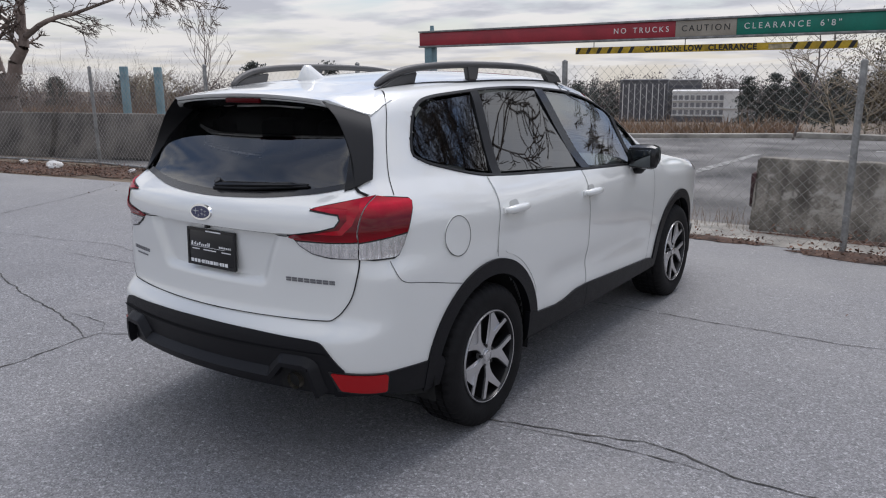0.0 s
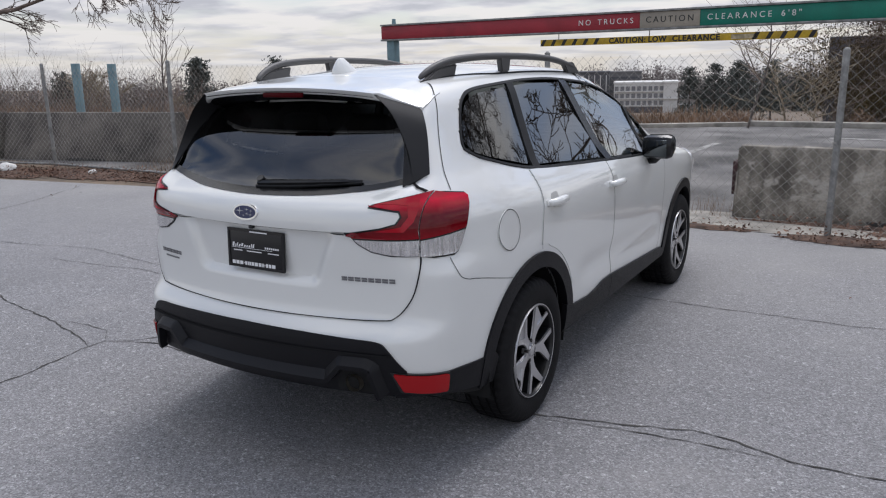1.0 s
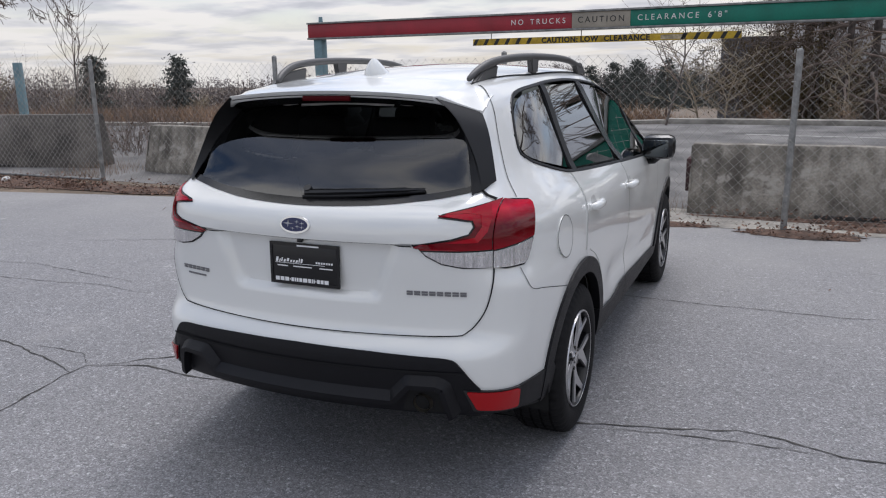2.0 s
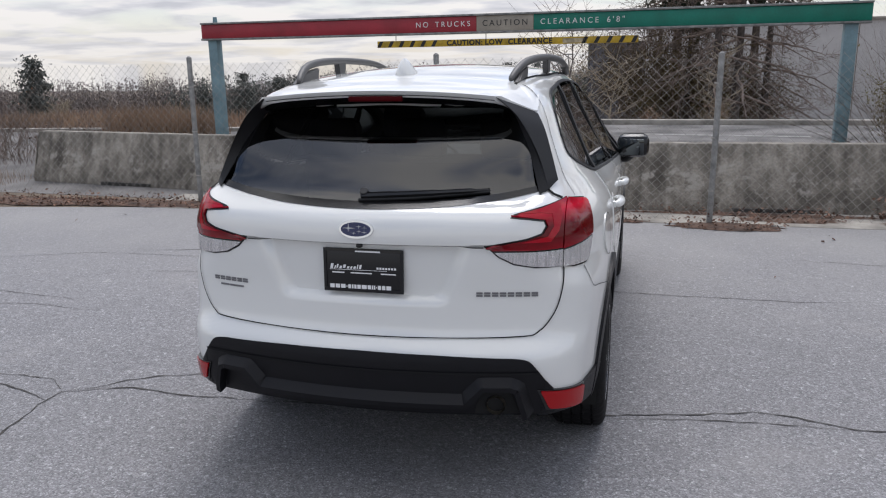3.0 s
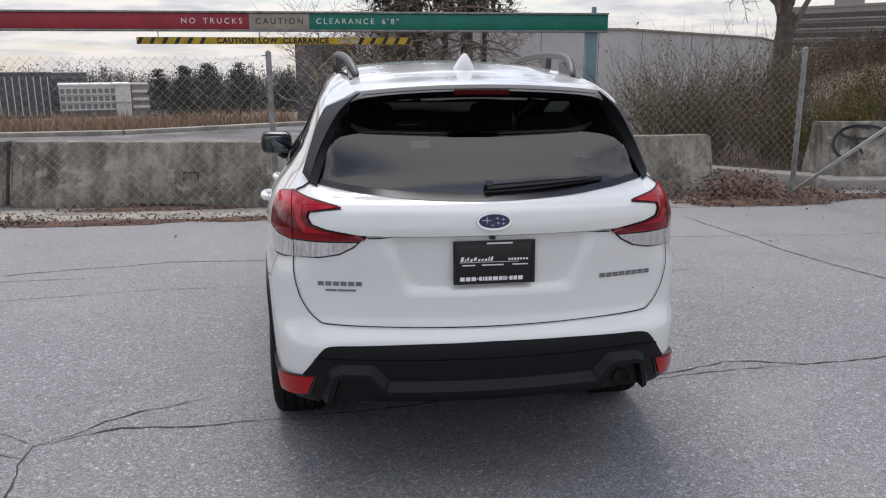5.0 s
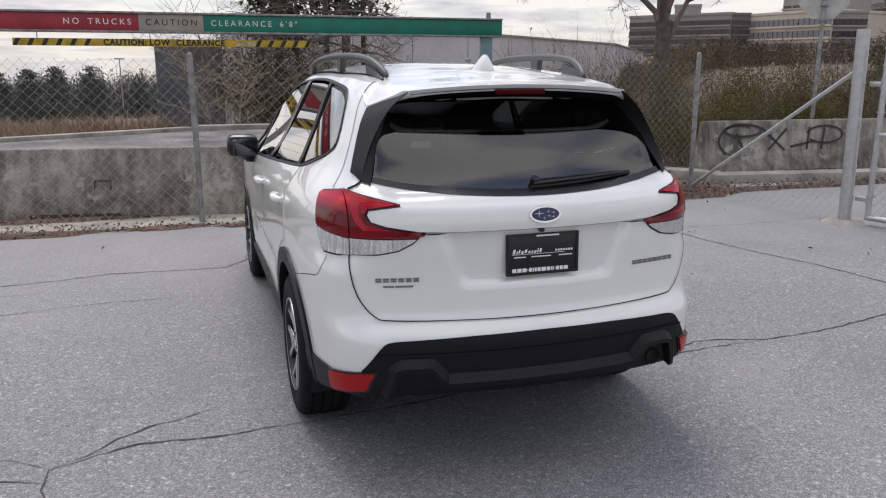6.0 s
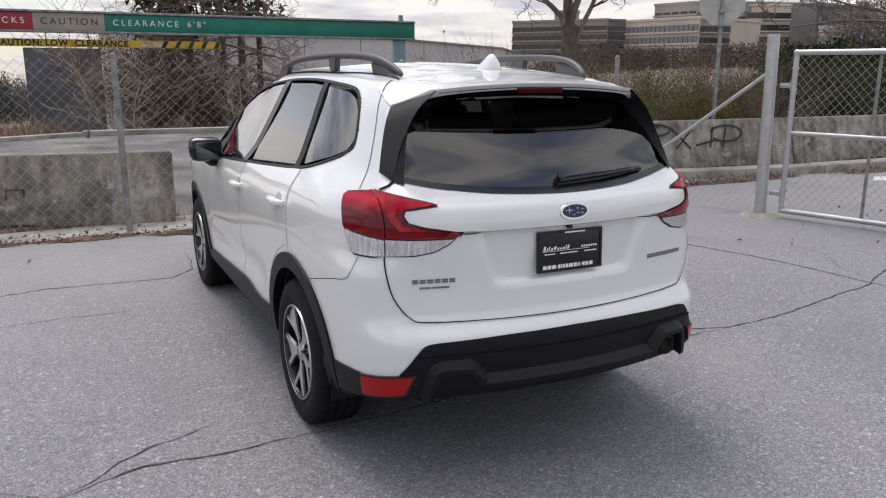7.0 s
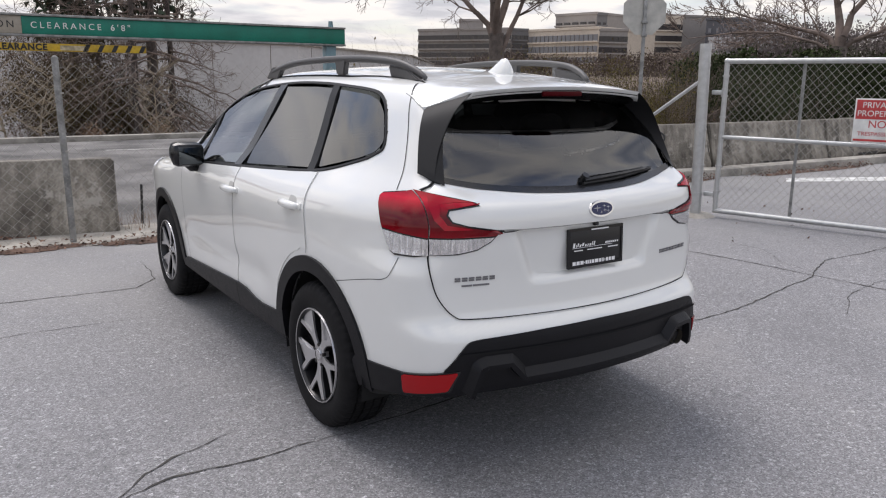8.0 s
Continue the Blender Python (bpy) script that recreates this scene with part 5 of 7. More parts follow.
far_woods("far_woods", "bare wooded slope before the offices", [(38, 62), (70, 75), (105, 62), (130, 40)], 3.2, 300, 6, M_SLOPE, 8, 0.22)
far_woods("far_woods", "bare wooded hillside beside the offices", [(98, 66), (118, 55), (125, 38)], 7.6, 280, 9, M_FARWOOD, 10, 0.34)


# ---------- far buildings ----------
def office(name, label, p0, p1, depth, z0, z1, floors, cols, wall, pane=M_BROWNGLASS, win_h=0.55, win_w=0.86, parapet=0.06):
    a, b = Vector((*p0, 0)), Vector((*p1, 0))
    d = b - a
    L, H = d.length, z1 - z0
    t = thing(name, label, "building", a.x, a.y, z0, math.degrees(math.atan2(d.y, d.x)))
    part("wall", box((L / 2, depth / 2, H / 2 - 3), (L, depth, H + 6)), wall, t, smooth=False)
    part("roof", box((L / 2, depth / 2, H + 0.2), (L + 0.3, depth + 0.3, 0.5), 0.05), wall, t, smooth=False)
    fh, cw = H * (1 - parapet) / floors, L / cols
    me = None
    for f in range(floors):
        for c in range(cols):
            if me is None:
                w = part("window", box((0, 0, 0), (cw * win_w, 0.3, fh * win_h), 0), pane, t, smooth=False)
                me = w.data
            else:
                w = new("window", me)
                w.parent = t
            w.location = (cw * (c + 0.5), -0.06, fh * (f + 0.52))
    for f in range(floors):
        part("ledge", box((L / 2, -0.2, fh * (f + 0.52 - win_h / 2) - 0.15), (L, 0.5, 0.3), 0), wall, t, smooth=False)
    return t


def polar(dist, bearing, ex=-2.3, ey=-3.2):
    return ex + dist * math.sin(radians(bearing)), ey + dist * math.cos(radians(bearing))


# to the right, on the rise
office("office_building", "brown stone office block with bands of dark windows", polar(168, 31.5), polar(160, 38.1), 26, 2, 11.1, 5, 14, M_OFFICE, win_w=0.97, win_h=0.52)
# end wing: its shade is put into a darker wall colour
office("office_building", "brown end wing, wall coloured darker for shade, with dark window bands", polar(160.5, 38.15), polar(162, 39.3), 14, 2, 11.0, 5, 4, M_OFFICEGREYSHADE, win_w=0.95, win_h=0.5)
office("office_building", "small brown plant room on the office roof", polar(178, 34.4), polar(178, 36.1), 10, 10, 13.9, 1, 2, M_OFFICE, win_w=0.8, win_h=0.2)
office("office_building", "buff stone office block with a grid of windows", polar(162, 39.35), polar(152, 44.2), 20, 2, 10.8, 4, 16, M_OFFICE2, M_OFFICEPANE, win_w=0.82, win_h=0.56)
# flank of the buff block: brown wall colour holds the shade of this side
office("office_building", "flank of the buff office block, wall coloured brown for shade", polar(152.3, 44.25), polar(154.5, 46.2), 14, 2, 10.5, 4, 6, M_OFFICE, win_w=0.94, win_h=0.5)
office("office_building", "tall brown stone tower on the office block", polar(170, 41.2), polar(164, 44.0), 12, 2, 14.4, 6, 5, M_OFFICE, win_w=0.7, win_h=0.25)
# tower flank: grey instead of brown, shade put into the wall colour
office("office_building", "flank of the brown office tower, wall coloured grey for shade", polar(164.2, 44.03), polar(165, 44.75), 10, 2, 14.2, 6, 2, M_OFFICEGREYSHADE, win_w=0.5, win_h=0.25)
office("office_building", "buff office wing with dark window bands", polar(190, 44.7), polar(176, 47.1), 20, 2, 15.0, 6, 9, M_OFFICE, win_w=0.96, win_h=0.4)
office("office_building", "pale buff office wing with dark window bands", polar(176.2, 47.15), polar(180, 49.8), 16, 2, 14.6, 5, 8, M_OFFICE2, win_w=0.96, win_h=0.5)
office("office_building", "dark grey modern building on the rise", polar(170, 51.35), polar(168, 53.4), 16, 2, 13.4, 4, 4, M_OFFICEDARK, M_OFFICEPANE, win_w=0.3, win_h=0.3)
office("office_building", "pale grey modern building on the rise", polar(178, 53.2), polar(174, 55.3), 16, 2, 12.3, 3, 6, M_GREYWALL, M_OFFICEPANE, win_w=0.6, win_h=0.3)
office("office_building", "low pale concrete deck on the rise", polar(150, 51.6), polar(150, 57.5), 10, 2, 8.7, 2, 12, M_GREYWALL, M_OFFICEPANE, win_w=0.9, win_h=0.2)
office("office_building", "small pale tower block on the horizon", polar(240, 50.1), polar(240, 51.1), 16, 2, 17.6, 5, 3, M_GREYWALL, M_OFFICEPANE, win_w=0.6, win_h=0.4)
# across the field
ow = office("office_building", "white three-storey office building with framed windows", (-67.6, 205), (-55.0, 209), 16, -10.5, -4.4, 3, 9, M_OFFICEWHITE, M_OFFICEPANE, win_w=0.66, win_h=0.62)
# solid dark box in place of the shaded gap below the facade
part("arcade", box((6.6, 7.6, -1.3), (13.6, 16.2, 2.4), 0), M_OFFICEDARK, ow, "dark box standing for the shade of the open ground floor", smooth=False)
office("office_building", "white blank-walled wing of the office building", (-55.0, 208), (-51.4, 209), 16, -11.6, -4.3, 1, 1, M_OFFICEWHITE, win_w=0.05, win_h=0.05)
office("office_building", "brick wing with white window bands", (-51.4, 210), (-47.4, 211), 16, -10.8, -4.5, 3, 3, M_OFFICE, M_OFFICEWHITE, win_w=0.98, win_h=0.3)
office("office_building", "dark ribbed office building beyond the field", (-83.6, 208), (-71.4, 212), 14, -12.4, -1.5, 1, 8, M_OFFICEDARK, M_OFFICEWHITE, win_w=0.14, win_h=0.96)
office("office_building", "dark grey office block behind the white one", (-84.0, 232), (-69.6, 236), 14, -12.4, -1.9, 5, 10, M_OFFICEGREYSHADE, M_OFFICEDARK, win_w=0.95, win_h=0.4)

# dark slab and grey wall of the shopping building
d = part("dark_slab_wall", box((0, 0, 0), (5.6, 0.9, 9.5), 0.03), M_SLAB, smooth=False)
d.matrix_world = pose(-0.5, 62, -1.68, 0, 0, 3)
tagged(d, "tall dark slate-clad blank wall beyond the kerb", "wall")


def grey_wall():
    t = thing("shopping_building", "long windowless pale grey building wall", "building", 2.5, 42.0, 0)
    pts = [(0, 0), (15.5, 2.6), (33.5, 18.5), (60, 56)]
    for (x0, y0), (x1, y1) in zip(pts, pts[1:]):
        L, a = math.dist((x0, y0), (x1, y1)), math.degrees(math.atan2(y1 - y0, x1 - x0))
        m = pose(x0, y0, 0, 0, 0, a)
        part("wall", box((L / 2, 4, 0.3), (L, 8, 6.6), 0.0, m), M_GREYWALL, t, smooth=False)
        part("coping", box((L / 2, 4, 3.62), (L, 8.3, 0.12), 0.0, m), M_KERB, t, smooth=False)
        for k in range(int(L / 3.9)):
            part("joint", box((2 + k * 3.9, -0.006, 0.3), (0.035, 0.02, 6.4), 0, m), M_CONCRETE, t, smooth=False)
    part("dock_door", box((8.6, -0.05, -1.2), (3.0, 0.08, 0.9), 0.01, pose(0.9, 1.4, 0, 0, 0, 9.5)), M_OFFICEDARK, t, "dark low loading opening")


grey_wall()

# lamp post across the lot
lp = thing("street_lamp", "slim grey parking lot lamp post far across the field", "street lamp", -9.2, 110, -4.0)
part("pole", tube((0, 0, 0), (0, 0, 6.4), 0.09, 0.06, 8), M_DULLGALV, lp)
part("lamp_head", box((0, 0, 6.45), (1.3, 0.4, 0.16), 0.03), M_DULLGALV, lp)


# ---------- the car: its skin as one smooth implicit form ----------
def curve_through(knots):
    """A monotone cubic through (position, value) pairs."""
    xs = np.array([k[0] for k in knots], float)
    ys = np.array([k[1] for k in knots], float)
    h = np.diff(xs)
    s = np.diff(ys) / h
    m = np.zeros(len(xs))
    m[0], m[-1] = s[0], s[-1]
    for i in range(1, len(xs) - 1):
        if s[i - 1] * s[i] > 0:
            w1, w2 = 2 * h[i] + h[i - 1], h[i] + 2 * h[i - 1]
            m[i] = (w1 + w2) / (w1 / s[i - 1] + w2 / s[i])

    def f(q):
        q = np.asarray(q, float)
        c = np.clip(q, xs[0], xs[-1])
        i = np.clip(np.searchsorted(xs, c) - 1, 0, len(xs) - 2)
        t = (c - xs[i]) / h[i]
        a = (1 + 2 * t) * (1 - t) ** 2 * ys[i] + t * (1 - t) ** 2 * h[i] * m[i] + t * t * (3 - 2 * t) * ys[i + 1] + t * t * (t - 1) * h[i] * m[i + 1]
        return a + np.where(q < xs[0], (q - xs[0]) * m[0], np.where(q > xs[-1], (q - xs[-1]) * m[-1], 0))

    return f


HALF = curve_through([(0.15, 0.80), (0.30, 0.865), (0.45, 0.89), (0.70, 0.902), (0.90, 0.907), (1.00, 0.901), (1.05, 0.888), (1.10, 0.863), (1.15, 0.826), (1.20, 0.788), (1.30, 0.737), (1.45, 0.670), (1.58, 0.612), (1.72, 0.54)])
TAPER = curve_through([(-1.0, 0.22), (-0.80, 0.145), (-0.62, 0.085), (-0.48, 0.05), (-0.26, 0.018), (0.2, 0.0), (2.4, 0.0), (2.8, 0.012), (3.2, 0.06), (3.5, 0.14), (3.7, 0.25)])
REAR = curve_through([(0.15, -0.78), (0.30, -0.90), (0.42, -0.955), (0.52, -0.968), (0.60, -0.972), (0.64, -0.968), (0.67, -0.945), (0.70, -0.915), (0.74, -0.903), (0.86, -0.897), (1.00, -0.905), (1.045, -0.905), (1.058, -0.920),
                      (1.117, -0.914), (1.155, -0.895), (1.182, -0.850), (1.20, -0.815), (1.35, -0.672), (1.50, -0.53), (1.62, -0.42), (1.75, -0.30)])
ROOF = curve_through([(-0.9, 1.53), (-0.66, 1.592), (-0.4, 1.640), (-0.2, 1.662), (0.2, 1.688), (0.6, 1.697), (1.0, 1.69), (1.3, 1.668), (1.5, 1.630), (1.7, 1.565), (1.957, 1.425), (2.2, 1.262), (2.33, 1.180), (2.45, 1.150), (3.0, 1.095), (3.3, 1.03), (3.48, 0.95), (3.6, 0.82), (3.7, 0.6)])


def smax(a, b, k):
    h = np.clip(k - np.abs(a - b), 0, None) / k
    return np.maximum(a, b) + h * h * k * 0.25


def skin(p, recess=True):
    x, y, z = np.abs(p[..., 0]), p[..., 1], p[..., 2]
    haunch = 0.045 * smoothstep(0.5, -0.45, y) + 0.015
    side = (x + 0.017 * np.exp(-(((z - 0.60) / 0.065) ** 2)) * smoothstep(0.45, 0.75, y) * (1 - smoothstep(1.85, 2.15, y)) - (HALF(z - haunch * smoothstep(0.9, 1.1, z)) - TAPER(y) * (1 - 0.35 * smoothstep(0.98, 0.86, z) * smoothstep(1.5, 0.5, y)))) * 0.93
    upper = smoothstep(1.18, 1.45, z)
    back = REAR(z - 0.045 * smoothstep(0.55, 0.74, x) * smoothstep(1.10, 1.16, z) * (1 - smoothstep(1.25, 1.4, z))) + (0.20 - 0.185 * upper) * x * x - y
    if recess:
        mask = smoothstep(0.0, -0.065, x - 0.345 - 0.42 * (z - 0.835)) * smoothstep(0.822, 0.856, z) * smoothstep(1.062, 1.054, z)
        back = back + 0.030 * mask
    top = z - (ROOF(y) - 0.13 * x * x)
    front = y - (3.64 - 0.28 * x * x)
    f = smax(side, back * 0.85, 0.13 - 0.09 * upper)
    f = smax(f, top * 0.9, 0.09)
    f = smax(f, front, 0.12)
    return smax(f, 0.285 + 0.110 * smoothstep(-0.35, -0.80, y) - z, 0.04)


def skin_normal(p):
    e = 2e-3
    g = np.stack([skin(p + e * np.eye(3)[k]) - skin(p - e * np.eye(3)[k]) for k in range(3)], -1)
    return g / (np.linalg.norm(g, axis=-1, keepdims=True) + 1e-9)


def shoot(o, d, far, steps=48, inset=0.0, outward=False):
    """The first place where rays from o along d cross the skin."""
    lo, hi, found = np.zeros(len(o)), np.full(len(o), far), np.zeros(len(o), bool)
    prev = np.zeros(len(o))
    sign = -1.0 if outward else 1.0
    for i in range(1, steps + 1):
        t = np.full(len(o), far * i / steps)
        inside = sign * (skin(o + d * t[:, None]) + inset) < 0
        hit = inside & ~found
        lo[hit], hi[hit] = prev[hit], t[hit]
        found |= hit
        prev = t
    for _ in range(22):
        mid = (lo + hi) / 2
        inside = sign * (skin(o + d * mid[:, None]) + inset) < 0
        hi, lo = np.where(inside, mid, hi), np.where(inside, lo, mid)
    return o + d * ((lo + hi) / 2)[:, None]


class View:
    """A direction from which outlines are laid onto the skin."""

    def __init__(self, u, v, d, o=(0, 0, 0)):
        self.u, self.v, self.d, self.o = (np.array(q, float) for q in (u, v, d, o))

    def onto(self, pts, off=0.0):
        pts = np.asarray(pts, float)
        start = self.o + pts[:, :1] * self.u + pts[:, 1:] * self.v + self.d * 1.3
        p = shoot(start, np.broadcast_to(-self.d, start.shape), 2.2)
        return p + skin_normal(p) * off

    def flat(self, p):
        q = np.asarray(p) - self.o
        return np.stack([q @ self.u, q @ self.v], -1)


SIDE = View((0, 1, 0), (0, 0, 1), (1, 0, 0))
BACK = View((1, 0, 0), (0, 0, 1), (0, -1, 0), (0, 0, 0))
CORNER = View((0.6, 0.8, 0), (0, 0, 1), (0.8, -0.6, 0))
SCREEN = View((-1, 0, 0), (0, -0.83, 0.5578), (0, 0.5578, 0.83), (0, 1.8, 1.45))
TOP = View((1, 0, 0), (0, 1, 0), (0, 0, 1), (0, 0, 0.4))


def rounded(poly, r=0.02, n=4):
    """A polygon with its corners rounded off."""
    out, P = [], [Vector(p) for p in poly]
    for i, p in enumerate(P):
        a, b = P[i - 1] - p, P[(i + 1) % len(P)] - p
        rr = min(r, a.length * 0.45, b.length * 0.45)
        p0, p1 = p + a.normalized() * rr, p + b.normalized() * rr
        for k in range(n + 1):
            t = k / n
            out.append(tuple((1 - t) ** 2 * p0 + 2 * t * (1 - t) * p + t * t * p1))
    return out


def flowing(pts, n=8, closed=False):
    """A smooth curve through points."""
    P = [Vector(p) for p in pts]
    out, N = [], len(P)
    for i in range(N if closed else N - 1):
        p0, p1, p2, p3 = (P[(i + k) % N] if closed else P[min(max(i + k, 0), N - 1)] for k in (-1, 0, 1, 2))
        for k in range(n):
            t = k / n
            out.append(tuple(0.5 * (2 * p1 + (p2 - p0) * t + (2 * p0 - 5 * p1 + 4 * p2 - p3) * t * t + (3 * p1 - p0 - 3 * p2 + p3) * t ** 3)))
    if not closed:
        out.append(tuple(P[-1]))
    return out


def in_poly(pts, poly):
    x, y = pts[:, 0], pts[:, 1]
    c = np.zeros(len(pts), bool)
    for (x0, y0), (x1, y1) in zip(poly, poly[1:] + poly[:1]):
        cross = (y0 > y) != (y1 > y)
        with np.errstate(divide="ignore", invalid="ignore"):
            c ^= cross & (x < (x1 - x0) * (y - y0) / (y1 - y0 + 1e-12) + x0)
    return c


def fill(poly, cell):
    """Splits an outline into small cells: 2D points and faces."""
    area = sum(a[0] * b[1] - b[0] * a[1] for a, b in zip(poly, poly[1:] + poly[:1]))
    if area < 0:
        poly = poly[::-1]
    P = np.array(poly)
    lo, hi = P.min(0), P.max(0)
    n = np.maximum(1, np.ceil((hi - lo) / cell).astype(int))
    st = (hi - lo) / n
    index, pts, faces = {}, [], []

    def vid(p):
        k = (round(p[0], 5), round(p[1], 5))
        if k not in index:
            index[k] = len(pts)
            pts.append(k)
        return index[k]

    bm = bmesh.new()
    bm.faces.new([bm.verts.new((p[0], p[1], 0)) for p in poly])
    for ax in (0, 1):
        for k in range(1, n[ax]):
            co, no = [0, 0, 0], [0, 0, 0]
            co[ax], no[ax] = lo[ax] + k * st[ax], 1
            bmesh.ops.bisect_plane(bm, geom=bm.verts[:] + bm.edges[:] + bm.faces[:], plane_co=co, plane_no=no, dist=1e-6)
    bmesh.ops.triangulate(bm, faces=[f for f in bm.faces if len(f.verts) > 4])
    bm.normal_update()
    for f in bm.faces:
        ids = [vid(v.co) for v in f.verts]
        if f.normal.z < 0:
            ids = ids[::-1]
        if len(set(ids)) == len(ids) and f.calc_area() > 1e-9:
            faces.append(tuple(ids))
    bm.free()
    return np.array(pts), faces


def finish(name, verts, faces, material, parent, label="", flip=False, smooth=True, angle=40):
    if flip:
        verts = verts * np.array([-1, 1, 1])
        faces = [f[::-1] for f in faces]
    ob = from_lists(name, verts, faces, material, parent, smooth, label)
    if smooth:
        ob.data.set_sharp_from_angle(angle=radians(angle))
    return ob


def panel(name, view, poly, material, parent, off=0.004, cell=0.03, rim=0.014, flip=False, label="", bulge=0.0, even=False):
    """A piece of skin of the given outline, proud by off, with its edge turned in; even: bent as one plain curve."""
    pts, faces = fill([tuple(p) for p in poly], cell)
    v = view.onto(pts, off)
    if even:
        a, b = pts[:, 0] - pts[:, 0].mean(), pts[:, 1] - pts[:, 1].mean()
        B = np.stack([np.ones(len(a)), a, b, a * a, b * b, a * b], -1)
        h = v @ view.d
        v = v + (B @ np.linalg.lstsq(B, h, rcond=None)[0] - h)[:, None] * view.d
    if bulge:
        c = pts.mean(0)
        q = np.linalg.norm((pts - c) / (np.ptp(pts, axis=0) / 2 + 1e-6), axis=1)
        v = v + skin_normal(v) * (bulge * np.clip(1 - q * q, 0, 1))[:, None]
    edges = {}
    for f in faces:
        for a, b in zip(f, f[1:] + f[:1]):
            edges[(a, b)] = edges.get((a, b), 0) + 1
    rimv, extra, more = {}, [], []
    nrm = skin_normal(v)
    for (a, b) in edges:
        if (b, a) in edges:
            continue
        for k in (a, b):
            if k not in rimv:
                rimv[k] = len(v) + len(extra)
                extra.append(v[k] - nrm[k] * rim)
        more.append((b, a, rimv[a], rimv[b]))
    allv = np.concatenate([v, np.array(extra)]) if extra else v
    return finish(name, allv, list(faces) + more, material, parent, label, flip)


def ribbon(name, view, path, width, material, parent, off=0.006, rise=0.0, flip=False, closed=False, label="", ledge=False):
    """A strip along a path on the skin; with rise it is a raised moulding, with ledge its upper side slopes."""
    P = np.array(path, float)
    if closed:
        nxt, prv = np.roll(P, -1, 0), np.roll(P, 1, 0)
    else:
        nxt, prv = np.concatenate([P[1:], P[-1:]]), np.concatenate([P[:1], P[:-1]])
    d = nxt - prv
    d /= np.linalg.norm(d, axis=1, keepdims=True) + 1e-9
    nr = np.stack([-d[:, 1], d[:, 0]], -1)
    rows = [(-0.5, 0.0), (-0.35, rise), (0.35, rise), (0.5, 0.0)] if rise else [(-0.5, 0.0), (0.5, 0.0)]
    if ledge:
        rows = [(-0.5, 0.0), (-0.42, rise), (-0.05, rise), (0.5, 0.0)]
    V = np.stack([view.onto(P + nr * width * a, off + b) for a, b in rows], 1)
    n, k = len(P), len(rows)
    faces = []
    for i in range(n if closed else n - 1):
        j = (i + 1) % n
        for r in range(k - 1):
            faces.append((i * k + r + 1, i * k + r, j * k + r, j * k + r + 1))
    return finish(name, V.reshape(-1, 3), faces, material, parent, label, flip)


# paint and trim
M_WHITE = plain("white_car_paint", (0.755, 0.76, 0.735), 0.30, coat=1.0)
M_WHITE.node_tree.nodes["Principled BSDF"].inputs["Coat IOR"].default_value = 1.75
M_CLAD = mat("black_textured_plastic", (0.0045, 0.0045, 0.0065), 0.46, var=0.1, scale=20, fine=500, bump=0.12, spec=0.26)
M_GLOSSBLACK = plain("gloss_black_plastic", (0.008, 0.008, 0.009), 0.22, spec=0.5)
M_TRIM = plain("satin_black_trim", (0.010, 0.010, 0.011), 0.5, spec=0.3)
M_GREYTRIM = plain("dark_grey_rail", (0.075, 0.073, 0.072), 0.5)
# body white with the shade of the grip recess put into the colour
M_CUPSHADE = plain("grip_recess_paint", (0.42, 0.42, 0.41), 0.4, coat=0.5)
M_SEAM = plain("panel_gap", (0.015, 0.015, 0.016), 0.9, spec=0.1)
M_PRIVACY = glass("privacy_glass", (0.19, 0.20, 0.21), 1.75, gain=1.35)
M_SIDEPRIVACY = glass("side_privacy_glass", (0.06, 0.063, 0.066), 1.5, gain=2.0)
M_CLEARGLASS = glass("green_tint_glass", (0.80, 0.88, 0.84), 1.5, gain=2.4)


def lens_material(name, stops):
    """A moulded red lens: deep red below, with a brighter band along its upper part."""
    m = mat(name, (0.5, 0.5, 0.5), 0.09, var=0.3, scale=16, fine=60, bump=0.0, coat=0.2, spec=0.25, stretch=(1, 1, 0.4))
    n, l = m.node_tree.nodes, m.node_tree.links
    b = n["Principled BSDF"]
    old = b.inputs["Base Color"].links[0].from_socket
    tc, sp, mr, rp, mx = (n.new("ShaderNode" + k) for k in ("TexCoord", "SeparateXYZ", "MapRange", "ValToRGB", "Mix"))
    l.new(tc.outputs["Object"], sp.inputs[0])
    mr.inputs["From Min"].default_value, mr.inputs["From Max"].default_value = 1.03, 1.21
    l.new(sp.outputs[2], mr.inputs[0])
    l.new(mr.outputs[0], rp.inputs[0])
    el = rp.color_ramp.elements
    while len(el) < len(stops):
        el.new(0.5)
    for e, (p, c) in zip(el, stops):
        e.position, e.color = p, (*c, 1)
    mx.data_type, mx.blend_type = "RGBA", "OVERLAY"
    mx.inputs[0].default_value = 0.18
    l.new(rp.outputs[0], mx.inputs[6])
    l.new(old, mx.inputs[7])
    l.new(mx.outputs[2], b.inputs["Base Color"])
    return m


M_REDLENS = lens_material("red_lamp_lens", [(0.0, (0.26, 0.0, 0.007)), (0.30, (0.11, 0.0, 0.003)), (0.50, (0.12, 0.0, 0.004)), (0.66, (0.32, 0.001, 0.012)), (0.82, (0.58, 0.006, 0.028)), (1.0, (0.22, 0.0, 0.007))])
M_REDDEEP = plain("deep_red_lamp_lens", (0.36, 0.001, 0.012), 0.10, coat=0.2, spec=0.3)
M_CLEARLENS = mat("clear_lamp_lens", (0.86, 0.86, 0.87), 0.10, metal=0.9, var=0.1, col2=(0.55, 0.54, 0.54), scale=1.0, fine=2.5, bump=0.8, coat=1.0, stretch=(95, 95, 10))
M_BRAKELENS = plain("dark_red_lens", (0.06, 0.001, 0.003), 0.3, spec=0.08)
